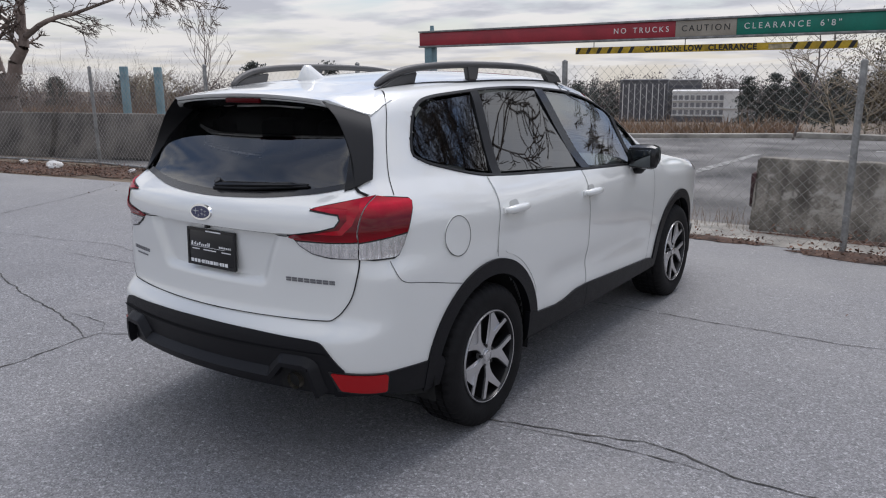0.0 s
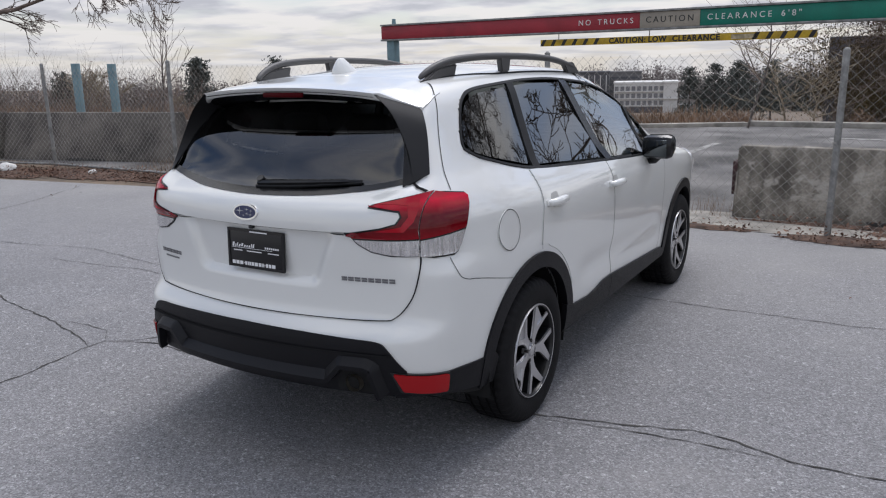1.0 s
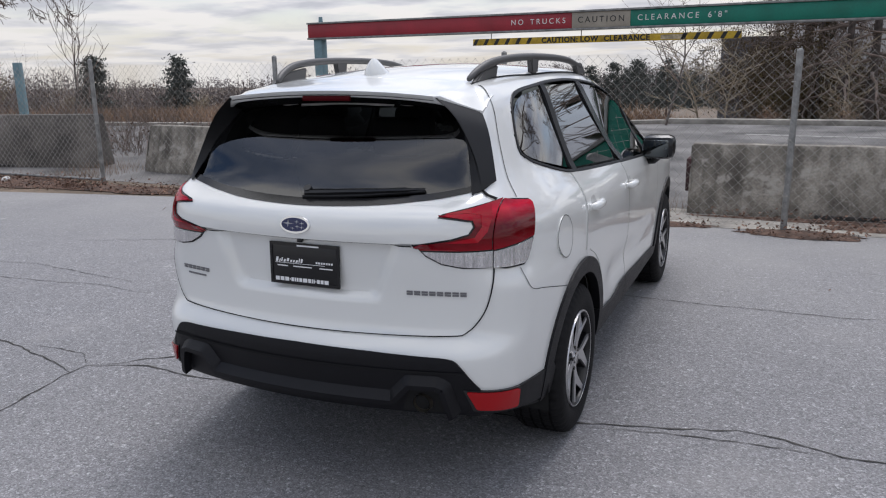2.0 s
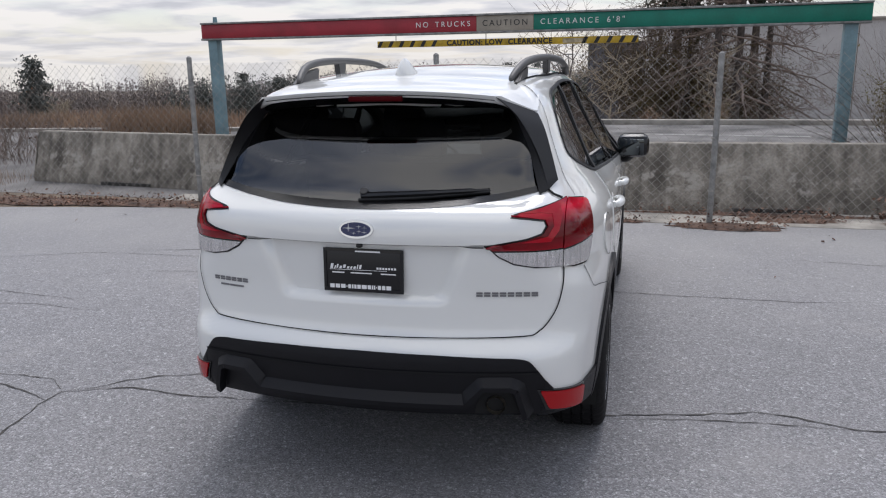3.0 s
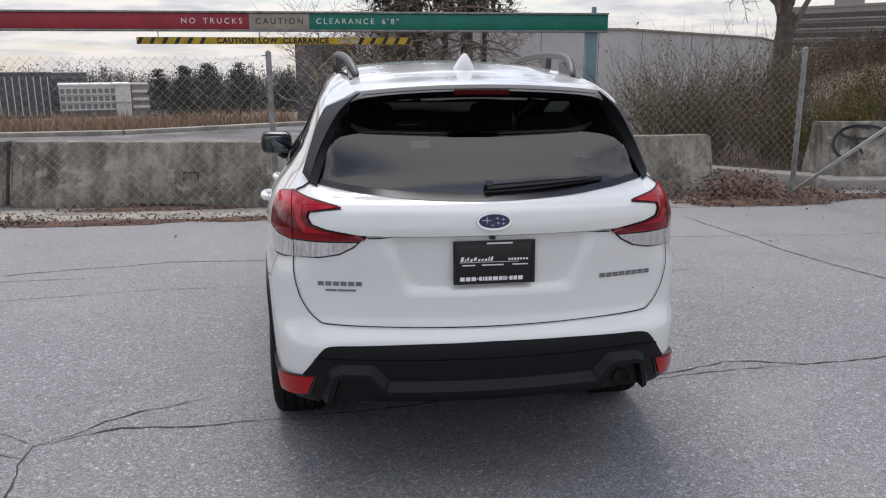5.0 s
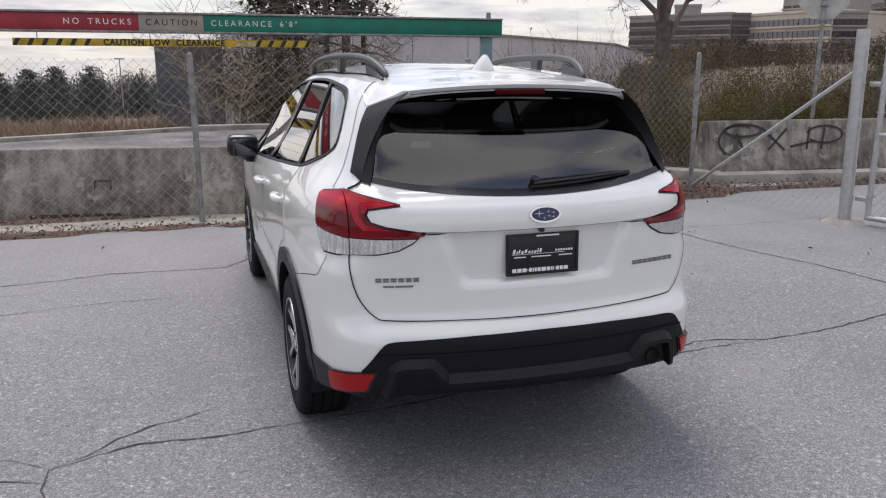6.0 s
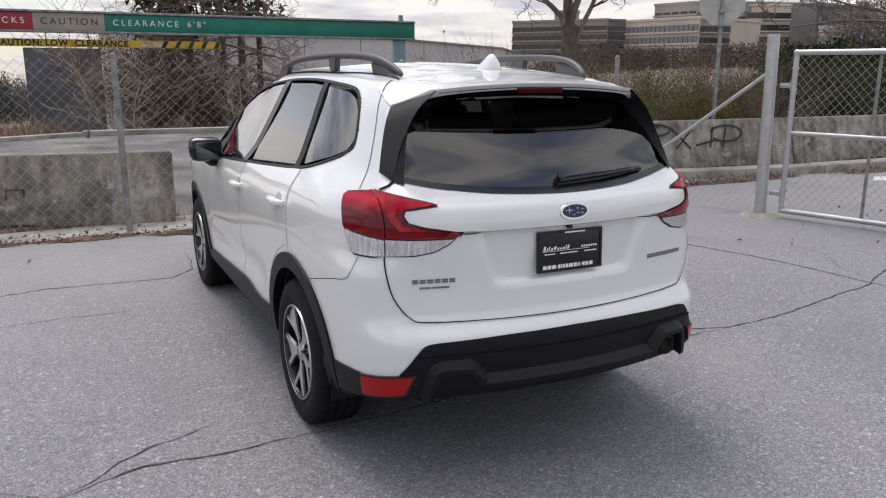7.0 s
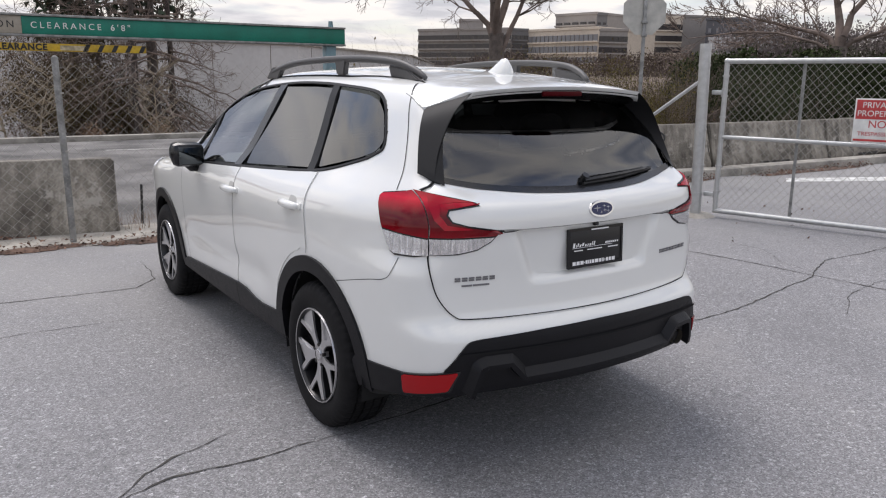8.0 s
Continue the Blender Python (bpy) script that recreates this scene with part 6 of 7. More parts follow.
M_REFLECTOR = plain("red_reflector", (0.34, 0.003, 0.006), 0.2, coat=0.1, spec=0.3)
M_CHROME = plain("chrome", (0.75, 0.75, 0.76), 0.12, metal=1.0)
M_BADGEGREY = plain("grey_chrome_lettering", (0.22, 0.22, 0.23), 0.3, metal=0.7)
M_BLUE = plain("blue_enamel", (0.008, 0.014, 0.075), 0.12, coat=0.5, spec=0.3)
M_TYRE = mat("tyre_rubber", (0.010, 0.0097, 0.0105), 0.7, var=0.2, scale=14, fine=120, bump=0.15, spec=0.18)
M_ALLOY = plain("machined_alloy", (0.60, 0.595, 0.60), 0.32, metal=0.85)
M_ALLOYDARK = plain("dark_alloy", (0.008, 0.008, 0.009), 0.30, metal=0.0, spec=0.5)
M_STEELDARK = plain("dark_steel", (0.05, 0.047, 0.045), 0.5, metal=0.6)
M_EXHAUST = plain("sooty_exhaust_steel", (0.30, 0.27, 0.22), 0.35, metal=0.9)
M_CABIN = mat("dark_cabin_trim", (0.13, 0.13, 0.13), 0.8, var=0.1, scale=10, bump=0.05)
M_SEAT = mat("charcoal_seat_cloth", (0.03, 0.03, 0.032), 0.9, var=0.15, scale=12, fine=200, bump=0.1)
M_LINER = mat("headliner", (0.22, 0.22, 0.21), 0.9, var=0.05, scale=8, bump=0)
M_PLATE = plain("black_plate", (0.006, 0.006, 0.007), 0.3)
M_PLATETEXT = plain("white_print", (0.8, 0.8, 0.8), 0.5)
# dark tint imitates the dark surroundings mirrored in the pane
M_MIRROR = plain("mirror_glass", (0.10, 0.11, 0.115), 0.03, metal=1.0)
M_UNDER = mat("underbody", (0.007, 0.007, 0.007), 0.9, var=0.2, scale=8, bump=0)

car = thing("car", "white compact SUV with black lower cladding, parked on asphalt", "car", 0, 0, 0)

# window outlines, on the side view (y, z)
DLO = flowing([(-0.350, 1.36), (-0.315, 1.318), (-0.20, 1.278), (0.126, 1.207), (0.67, 1.162), (1.3, 1.124), (1.90, 1.090), (2.03, 1.100), (2.015, 1.20), (1.93, 1.325), (1.75, 1.437), (1.55, 1.513), (1.28, 1.566), (0.86, 1.598), (0.50, 1.602), (0.19, 1.592), (-0.08, 1.576), (-0.20, 1.548), (-0.275, 1.49)], 6, True)
W_QUARTER = rounded([(-0.335, 1.37), (-0.30, 1.326), (-0.18, 1.290), (0.163, 1.218), (0.262, 1.578), (-0.07, 1.560), (-0.18, 1.535), (-0.255, 1.485)], 0.035)
W_REARDOOR = rounded([(0.232, 1.212), (1.085, 1.153), (0.928, 1.580), (0.50, 1.586), (0.332, 1.580)], 0.02)
W_FRONT = rounded([(1.172, 1.147), (1.80, 1.112), (1.80, 1.385), (1.73, 1.432), (1.54, 1.500), (1.28, 1.551), (1.005, 1.577)], 0.02)
W_SAIL = rounded([(1.845, 1.112), (1.985, 1.112), (1.965, 1.20), (1.845, 1.36)], 0.015)
W_BACK = flowing([(-0.655, 1.242), (-0.50, 1.212), (-0.28, 1.192), (0, 1.184), (0.28, 1.192), (0.50, 1.212), (0.655, 1.242)], 6) + flowing([(0.645, 1.30), (0.60, 1.42), (0.555, 1.535)], 4) + flowing([(-0.555, 1.535), (-0.60, 1.42), (-0.645, 1.30)], 4)
W_SCREEN = rounded([(-0.60, 0.52), (-0.72, -0.42), (-0.4, -0.52), (0.4, -0.52), (0.72, -0.42), (0.60, 0.52), (0.3, 0.55), (-0.3, 0.55)], 0.05)
GATE = flowing([(-0.735, 1.02), (-0.745, 0.93), (-0.738, 0.86), (-0.715, 0.79), (-0.665, 0.725), (-0.60, 0.708), (-0.3, 0.700), (0, 0.697), (0.3, 0.700), (0.60, 0.708), (0.665, 0.725), (0.715, 0.79), (0.738, 0.86), (0.745, 0.93), (0.735, 1.02)], 4) + \
    [(0.735, 1.19), (0.665, 1.243)] + flowing([(0.655, 1.242), (0.50, 1.212), (0.28, 1.192), (0, 1.184), (-0.28, 1.192), (-0.50, 1.212), (-0.655, 1.242)], 4) + [(-0.665, 1.243), (-0.735, 1.19)]
ARCH_R, WHEEL_Y = 0.415, (0.0, 2.67)


def body_shell(name, material, inset, parent, label=""):
    nt, na, nm, nf = 320, 70, 230, 50
    th = np.linspace(0, 2 * np.pi, nt, endpoint=False)
    ph = np.linspace(0.015, np.pi / 2, na, endpoint=False)
    A, B = np.array([0, -0.2, 0.85]), np.array([0, 2.9, 0.72])
    O, D = [], []
    for p in ph:
        O.append(np.repeat(A[None], nt, 0))
        D.append(np.stack([np.sin(p) * np.cos(th), np.full(nt, -np.cos(p)), np.sin(p) * np.sin(th)], -1))
    for t in np.linspace(0, 1, nm):
        O.append(np.repeat((A + (B - A) * t)[None], nt, 0))
        D.append(np.stack([np.cos(th), np.zeros(nt), np.sin(th)], -1))
    for p in np.linspace(0, np.pi / 2 - 0.015, nf + 1)[1:]:
        O.append(np.repeat(B[None], nt, 0))
        D.append(np.stack([np.cos(p) * np.cos(th), np.full(nt, np.sin(p)), np.cos(p) * np.sin(th)], -1))
    rows = len(O)
    V = shoot(np.concatenate(O), np.concatenate(D), 1.6, 40, inset, True)
    idx = np.arange(rows * nt).reshape(rows, nt)
    a, b = idx[:-1], idx[1:]
    F = np.stack([a, np.roll(a, -1, 1), np.roll(b, -1, 1), b], -1).reshape(-1, 4)
    C = V[F].mean(1)
    nrm = skin_normal(C)
    dead = np.zeros(len(F), bool)
    ax = np.abs(C[:, 0])
    sp = np.stack([C[:, 1], C[:, 2]], -1)
    dead |= in_poly(sp, DLO) & (ax > 0.45) & (np.abs(nrm[:, 0]) > 0.5)
    bp = np.stack([C[:, 0], C[:, 2]], -1)
    rear = C[:, 1] < -0.35
    dead |= in_poly(bp, W_BACK) & rear
    if inset == 0:
        dead |= in_poly((bp - np.array([0, 0.95])) * np.array([1.014, 1.04]) + np.array([0, 0.95]), GATE) & rear
    dead |= in_poly(SCREEN.flat(C), W_SCREEN) & (nrm @ SCREEN.d > 0.6)
    for wy in WHEEL_Y:
        dead |= ((C[:, 1] - wy) ** 2 + (C[:, 2] - 0.351) ** 2 < ARCH_R ** 2) & (ax > 0.55) & (C[:, 2] < 0.9)
    if inset > 0:
        dead |= C[:, 2] < 0.3
    F = F[~dead]
    ob = finish(name, V, [tuple(f) for f in F], material, parent, label, angle=60)
    if inset == 0:
        ob.data.materials.append(M_UNDER)
        K = V[F].mean(1)
        low_z = np.where(K[:, 1] < -0.3, 0.425 - 0.08 * smoothstep(-0.7, -0.3, K[:, 1]), 0.345)
        ob.data.polygons.foreach_set("material_index", (K[:, 2] < low_z).astype(np.int32))
    return ob


body_shell("body", M_WHITE, 0.0, car, "glossy white painted steel body")
body_shell("cabin_lining", M_CABIN, 0.045, car, "dark cabin lining")

# tailgate
gate = panel("tailgate", BACK, GATE, M_WHITE, car, 0.004, 0.014, 0.016, label="white tailgate with recessed plate bay")

for s in (False, True):
    ribbon("gate_gap", BACK, [(0.728, 1.203), (0.70, 1.218), (0.67, 1.24)], 0.006, M_SEAM, gate, 0.008, flip=s)
# no joint here: a painted shadow line below the tailgate lip
ribbon("gate_edge_shadow", BACK, [(x, 1.0535) for x in np.linspace(-0.47, 0.47, 60)], 0.005, M_SEAM, gate, 0.0062)

# rear glass with its black surround
panel("rear_window", BACK, W_BACK, M_PRIVACY, car, 0.001, 0.03, 0.004, label="dark tinted rear window")
ribbon("rear_window_seal", BACK, W_BACK, 0.022, M_GLOSSBLACK, car, 0.0066, closed=True)

# spoiler over the glass, with side fins
def build_spoiler():
    n, m = 48, 15
    ys = np.linspace(-0.34, -0.660, m)
    base_x = np.linspace(0, 0.64, 65)
    base_z = TOP.onto(np.stack([base_x, np.full(65, -0.34)], -1))[:, 2]
    edge_y = [-0.66, -0.60, -0.505, -0.45, -0.40, -0.34]
    edge_x, edge_z = [0.472, 0.526, 0.612, 0.612, 0.605, 0.600], [1.588, 1.560, 1.516, 1.538, 1.557, 1.573]
    verts, faces = [], []
    for j, y in enumerate(ys):
        wx, ez = float(np.interp(y, edge_y, edge_x)), float(np.interp(y, edge_y, edge_z))
        for i in range(n + 1):
            x = wx * (2 * i / n - 1)
            yy = y + 0.03 * x * x * smoothstep(-0.4, -0.66, y)
            z = float(np.interp(abs(x), base_x, base_z)) + float(ROOF(np.array(yy)) - ROOF(np.array(-0.34))) + 0.004 + 0.014 * float(smoothstep(-0.40, -0.66, y))
            # the shoulder rolls down to meet the body side
            w = float(np.clip((abs(x) - wx + 0.13) / 0.13, 0, 1)) ** 2.2 * float(np.clip((y + 0.66) / 0.05, 0, 1))
            verts.append((x, yy, z + (ez - z) * w))
    top = len(verts)
    for j, y in enumerate(ys):
        for i in range(n + 1):
            v = verts[j * (n + 1) + i]
            verts.append((v[0] * 0.995, v[1] + (0.012 if j == m - 1 else 0.0), v[2] - (0.016 if j == m - 1 else 0.03)))
    N = n + 1
    for j in range(m - 1):
        for i in range(n):
            a = j * N + i
            faces.append((a, a + 1, a + N + 1, a + N))
            faces.append((top + a, top + a + N, top + a + N + 1, top + a + 1))
    for i in range(n):
        a = (m - 1) * N + i
        faces.append((a, a + 1, top + a + 1, top + a))
    for j in range(m - 1):
        for i in (0, n):
            a = j * N + i
            faces.append((a, a + N, top + a + N, top + a) if i == 0 else (a, top + a, top + a + N, a + N))
    bm = bm_of(verts, faces)
    sp = part("spoiler", bm, M_WHITE, car, "white roof spoiler")
    # dark underside
    verts, faces = [], []
    for j, (y, dz) in enumerate(((-0.44, -0.085), (-0.56, -0.055), (-0.652, 0.0005))):
        for i in range(n + 1):
            x = (0.565, 0.525, 0.468)[j] * (2 * i / n - 1)
            yy = y + 0.03 * x * x
            z = float(np.interp(abs(x), base_x, base_z)) + float(ROOF(np.array(yy)) - ROOF(np.array(-0.34)))
            verts.append((x, yy, z + dz))
    for j in range(2):
        for i in range(n):
            a = j * N + i
            faces.append((a, a + N, a + N + 1, a + 1))
    part("spoiler_underside", bm_of(verts, faces), M_GLOSSBLACK, sp)
    part("brake_lamp", box((0, -0.648, 1.573), (0.22, 0.014, 0.020), 0.003), M_BRAKELENS, sp, "dark red high brake lamp")
    for s in (1, -1):
        outer = flowing([(0.617, -0.505, 1.512), (0.650, -0.530, 1.45), (0.678, -0.560, 1.37), (0.714, -0.612, 1.262)], 5)
        rear = flowing([(0.472, -0.652, 1.580), (0.562, -0.655, 1.50), (0.640, -0.668, 1.36), (0.684, -0.700, 1.236)], 5)
        inner = flowing([(0.47, -0.50, 1.545), (0.53, -0.53, 1.50), (0.60, -0.63, 1.36), (0.652, -0.735, 1.220)], 5)
        rows = [outer, rear, inner]
        k = len(outer)
        verts = [(x * s, y, z) for row in rows for x, y, z in row]
        faces = []
        for r in range(3):
            for i in range(k - 1):
                q = (r * k + i, ((r + 1) % 3) * k + i, ((r + 1) % 3) * k + i + 1, r * k + i + 1)
                faces.append(q if s < 0 else q[::-1])
        faces.append((0, k, 2 * k))
        faces.append((k - 1, 2 * k - 1, 3 * k - 1))
        bm = bm_of(verts, faces)
        bmesh.ops.recalc_face_normals(bm, faces=bm.faces[:])
        bmesh.ops.bevel(bm, geom=[e for e in bm.edges if e.calc_face_angle(0) > 0.5], offset=0.005, segments=2, affect="EDGES")
        part("side_fin", bm, M_TRIM, sp, "black spoiler side fin")


build_spoiler()

# ---------- both sides ----------
LAMP_IN = [(0.7405, 1.205), (0.66, 1.185), (0.575, 1.163), (0.562, 1.152), (0.63, 1.146), (0.678, 1.138), (0.684, 1.122), (0.672, 1.098), (0.62, 1.082), (0.53, 1.066), (0.472, 1.056), (0.520, 1.010), (0.575, 0.982), (0.65, 0.968), (0.7405, 0.964)]
SPLIT = [(0.49, 1.040), (0.56, 1.036), (0.65, 1.033), (0.745, 1.031)]
_zs = np.linspace(0.964, 1.200, 12)
LAMP_EDGE = [tuple(q) for q in CORNER.flat(BACK.onto(np.stack([np.full(12, 0.7425), _zs], -1)))]
LAMP_OUT = [(-0.02, 1.196), (0.078, 1.182), (0.094, 1.168), (0.092, 1.14), (0.062, 1.062), (0.034, 1.000), (0.012, 0.964), (-0.012, 0.952), (-0.10, 0.953)] + [(float(a), float(b)) for a, b in LAMP_EDGE]


def shrink(poly, k):
    c = np.mean(np.array(poly), 0)
    out = []
    P = [Vector(p) for p in poly]
    area = sum(a.x * b.y - b.x * a.y for a, b in zip(P, P[1:] + P[:1]))
    for i, p in enumerate(P):
        d = (P[(i + 1) % len(P)] - P[i - 1]).normalized()
        nrm_ = Vector((-d.y, d.x)) * (1 if area > 0 else -1)
        out.append(tuple(p + nrm_ * k))
    return out


def above(poly, zf, keep_top):
    """Cuts an outline by a slanting line z = zf(u)."""
    out = []
    for i, q in enumerate(poly):
        p = poly[i - 1]
        a, b = p[1] - zf(p[0]), q[1] - zf(q[0])
        if not keep_top:
            a, b = -a, -b
        if (a >= 0) != (b >= 0):
            t = a / (a - b)
            out.append((p[0] + (q[0] - p[0]) * t, p[1] + (q[1] - p[1]) * t))
        if b >= 0:
            out.append(q)
    return out


def ring(cy, cz, r0, r1, a0, a1, n=36):
    o = [(cy + r1 * math.cos(radians(a0 + (a1 - a0) * i / n)), cz + r1 * math.sin(radians(a0 + (a1 - a0) * i / n))) for i in range(n + 1)]
    return o + [(cy + r0 * math.cos(radians(a1 + (a0 - a1) * i / n)), cz + r0 * math.sin(radians(a1 + (a0 - a1) * i / n))) for i in range(n + 1)]


ribbon("gate_gap", BACK, shrink(GATE[:57] + [(-0.5, 1.0), (0.5, 1.0)], -0.0025)[:57], 0.0045, M_SEAM, gate, 0.0085)

for flip in (False, True):
    sx = -1 if flip else 1
    # doors lie over the body as thin skins; glass and handles belong to them
    door_r = flowing([(0.10, 1.200), (0.085, 1.08), (0.055, 0.95), (0.045, 0.86)], 5) + [(0.12, 0.85)] + ring(0, 0.351, 0.5, 0.505, 74, 28, 8)[:9] + [(0.46, 0.44), (0.69, 0.435), (0.98, 0.46), (1.068, 0.45)] + \
        flowing([(1.068, 0.45), (1.072, 0.8), (1.062, 1.0), (1.05, 1.133)], 4)
    rd = panel("rear_door", SIDE, door_r, M_WHITE, car, 0.0035, 0.04, 0.012, flip, label="white rear door")
    ribbon("door_gap", SIDE, flowing([(0.10, 1.200), (0.085, 1.08), (0.055, 0.95), (0.045, 0.855), (0.05, 0.84)], 6), 0.003, M_SEAM, rd, 0.005, flip=flip)
    ribbon("door_gap", SIDE, flowing([(1.05, 1.133), (1.062, 1.0), (1.072, 0.8), (1.070, 0.475)], 8), 0.003, M_SEAM, rd, 0.0055, flip=flip)
    door_f = [(1.078, 0.45), (1.5, 0.43), (1.9, 0.41), (2.06, 0.40)] + flowing([(2.06, 0.40), (2.10, 0.6), (2.12, 0.85), (2.11, 1.0), (2.08, 1.085)], 4) + [(1.9, 1.085), (1.5, 1.105)] + flowing([(1.06, 1.13), (1.07, 1.0), (1.08, 0.8), (1.078, 0.45)], 4)[:-1]
    fd = panel("front_door", SIDE, door_f, M_WHITE, car, 0.0035, 0.04, 0.012, flip, label="white front door")
    ribbon("door_gap", SIDE, flowing([(2.08, 1.085), (2.11, 1.0), (2.12, 0.85), (2.10, 0.6), (2.06, 0.40)], 6), 0.003, M_SEAM, fd, 0.005, flip=flip)
    # glass
    panel("quarter_window", SIDE, W_QUARTER, M_SIDEPRIVACY, car, -0.003, 0.05, 0.004, flip, label="dark tinted quarter window", even=True)
    panel("window", SIDE, W_REARDOOR, M_SIDEPRIVACY, rd, -0.003, 0.06, 0.004, flip, label="dark tinted door glass", even=True)
    panel("window", SIDE, W_FRONT, M_CLEARGLASS, fd, -0.003, 0.06, 0.004, flip, label="clear door glass", even=True)
    panel("sail_window", SIDE, W_SAIL, M_CLEARGLASS, fd, -0.004, 0.06, 0.004, flip)
    # surround and pillars
    ribbon("window_surround", SIDE, DLO, 0.014, M_TRIM, car, 0.002, 0.003, flip, True, "satin black window surround")
    panel("pillar_trim", SIDE, rounded([(0.160, 1.20), (0.238, 1.197), (0.335, 1.595), (0.262, 1.595)], 0.01), M_TRIM, rd, 0.0045, 0.05, 0.012, flip)
    panel("pillar_trim", SIDE, rounded([(1.08, 1.14), (1.178, 1.135), (1.010, 1.592), (0.922, 1.596)], 0.01), M_GLOSSBLACK, fd, 0.0045, 0.05, 0.012, flip)
    panel("pillar_trim", SIDE, rounded([(1.80, 1.10), (1.845, 1.10), (1.845, 1.37), (1.80, 1.40)], 0.006), M_TRIM, fd, 0.0045, 0.05, 0.012, flip)
    for (hy, hz, d) in ((0.225, 1.045, rd), (1.10, 1.012, fd)):
        # grip cup as a greyer panel with its shade in the colour, and pull
        panel("handle_cup", SIDE, rounded([(hy - 0.055, hz + 0.034), (hy - 0.05, hz - 0.03), (hy + 0.04, hz - 0.03), (hy + 0.035, hz + 0.038)], 0.025), M_CUPSHADE, d, 0.0042, 0.02, 0.004, flip, "grip recess as a greyer panel, shade put into its colour")
        panel("handle_base", SIDE, rounded([(hy - 0.118, hz + 0.014), (hy - 0.118, hz - 0.016), (hy - 0.082, hz - 0.016), (hy - 0.082, hz + 0.014)], 0.008), M_WHITE, d, 0.012, 0.02, 0.010, flip)
        path = SIDE.onto(np.array(flowing([(hy - 0.10, hz), (hy - 0.05, hz + 0.002), (hy + 0.03, hz + 0.001), (hy + 0.10, hz - 0.004)], 5)), 0.0)
        k = len(path)
        prof = [0.006 + 0.030 * math.sin(math.pi * min(1, (i / (k - 1)) * 1.0)) ** 0.5 for i in range(k)]
        pts = [(p[0] + prof[i], p[1], p[2]) for i, p in enumerate(path)]
        v, f = sweep(pts, [0.010 + 0.010 * math.sin(math.pi * i / (k - 1)) ** 0.3 for i in range(k)], 12, 1.0)
        finish("door_handle", np.array([tuple(q) for q in v]), f, M_WHITE, d, "body-coloured pull handle", flip)
    # fuel flap on the right side
    if not flip:
        fl = [(-0.262 + 0.088 * math.cos(t), 0.988 + 0.088 * math.sin(t)) for t in np.linspace(0, 2 * np.pi, 40, endpoint=False)]
        ff = panel("fuel_flap", SIDE, fl, M_WHITE, car, 0.0045, 0.03, 0.008, False, "round white fuel flap")
        ribbon("flap_gap", SIDE, fl, 0.0032, M_SEAM, ff, 0.006, closed=True)
    # rear quarter seams
    ribbon("bumper_gap", CORNER, flowing([(-0.03, 0.945), (-0.012, 0.905), (0.012, 0.866), (0.05, 0.846), (0.10, 0.836), (0.18, 0.816), (0.283, 0.787), (0.345, 0.770)], 6), 0.0026, M_SEAM, car, 0.002, flip=flip)
    ribbon("quarter_gap", SIDE, flowing([(-0.325, 1.61), (-0.385, 1.56), (-0.44, 1.47), (-0.50, 1.34), (-0.555, 1.197)], 6), 0.0034, M_SEAM, car, 0.002, flip=flip)
    # tail lamps: one half on the gate, one on the wing
    lamp = panel("tail_lamp", BACK, LAMP_IN, M_GLOSSBLACK, gate, 0.006, 0.02, 0.02, flip, "red and clear gate-side tail lamp")

    zin = lambda u: 1.036
    li = [(0.7397, z) if x > 0.732 else (x, z) for x, z in shrink(LAMP_IN, 0.0065)]
    panel("red_lens", BACK, above(li, zin, True), M_REDLENS, lamp, 0.012, 0.015, 0.008, flip, "red lens")
    panel("clear_lens", BACK, above(li, lambda u: 1.030, False), M_CLEARLENS, lamp, 0.012, 0.015, 0.008, flip, "clear ribbed lens")
    panel("light_guide", BACK, [(0.72, 1.19), (0.66, 1.178), (0.59, 1.162), (0.66, 1.166), (0.70, 1.16), (0.708, 1.12), (0.69, 1.085), (0.60, 1.068), (0.70, 1.066), (0.725, 1.1), (0.732, 1.15)], M_REDDEEP, lamp, 0.0135, 0.02, 0.003, flip)
    lamp2 = panel("tail_lamp", CORNER, LAMP_OUT, M_GLOSSBLACK, car, 0.006, 0.02, 0.02, flip, "red and clear wing tail lamp")
    lo_ = shrink(LAMP_OUT, 0.0070)[:-12] + [(u + 0.0006, z) for u, z in LAMP_OUT[-12:]]
    zo = lambda u: 1.036 + 0.10 * (u + 0.13)
    panel("red_lens", CORNER, above(lo_, zo, True), M_REDLENS, lamp2, 0.013, 0.015, 0.008, flip, "red lens")
    panel("clear_lens", CORNER, above(lo_, lambda u: zo(u) - 0.006, False), M_CLEARLENS, lamp2, 0.013, 0.015, 0.008, flip, "clear ribbed lens")
    # arches and sills
    ra = panel("wheel_arch", SIDE, ring(0.0, 0.351, 0.405, 0.478, -1, 182), M_CLAD, car, 0.012, 0.03, 0.04, flip, "black plastic wheel arch trim")
    fa = panel("wheel_arch", SIDE, ring(2.67, 0.351, 0.405, 0.472, -1, 182), M_CLAD, car, 0.012, 0.03, 0.04, flip, "black plastic wheel arch trim")
    sill = [(0.385, 0.335), (0.375, 0.475), (0.47, 0.452), (0.69, 0.437), (0.80, 0.445), (0.93, 0.468), (1.06, 0.470), (1.6, 0.44), (2.05, 0.415), (2.16, 0.40), (2.24, 0.37), (2.25, 0.325), (1.1, 0.320)]
    panel("sill_cladding", SIDE, sill, M_CLAD, car, 0.014, 0.04, 0.03, flip, "black plastic sill cladding")
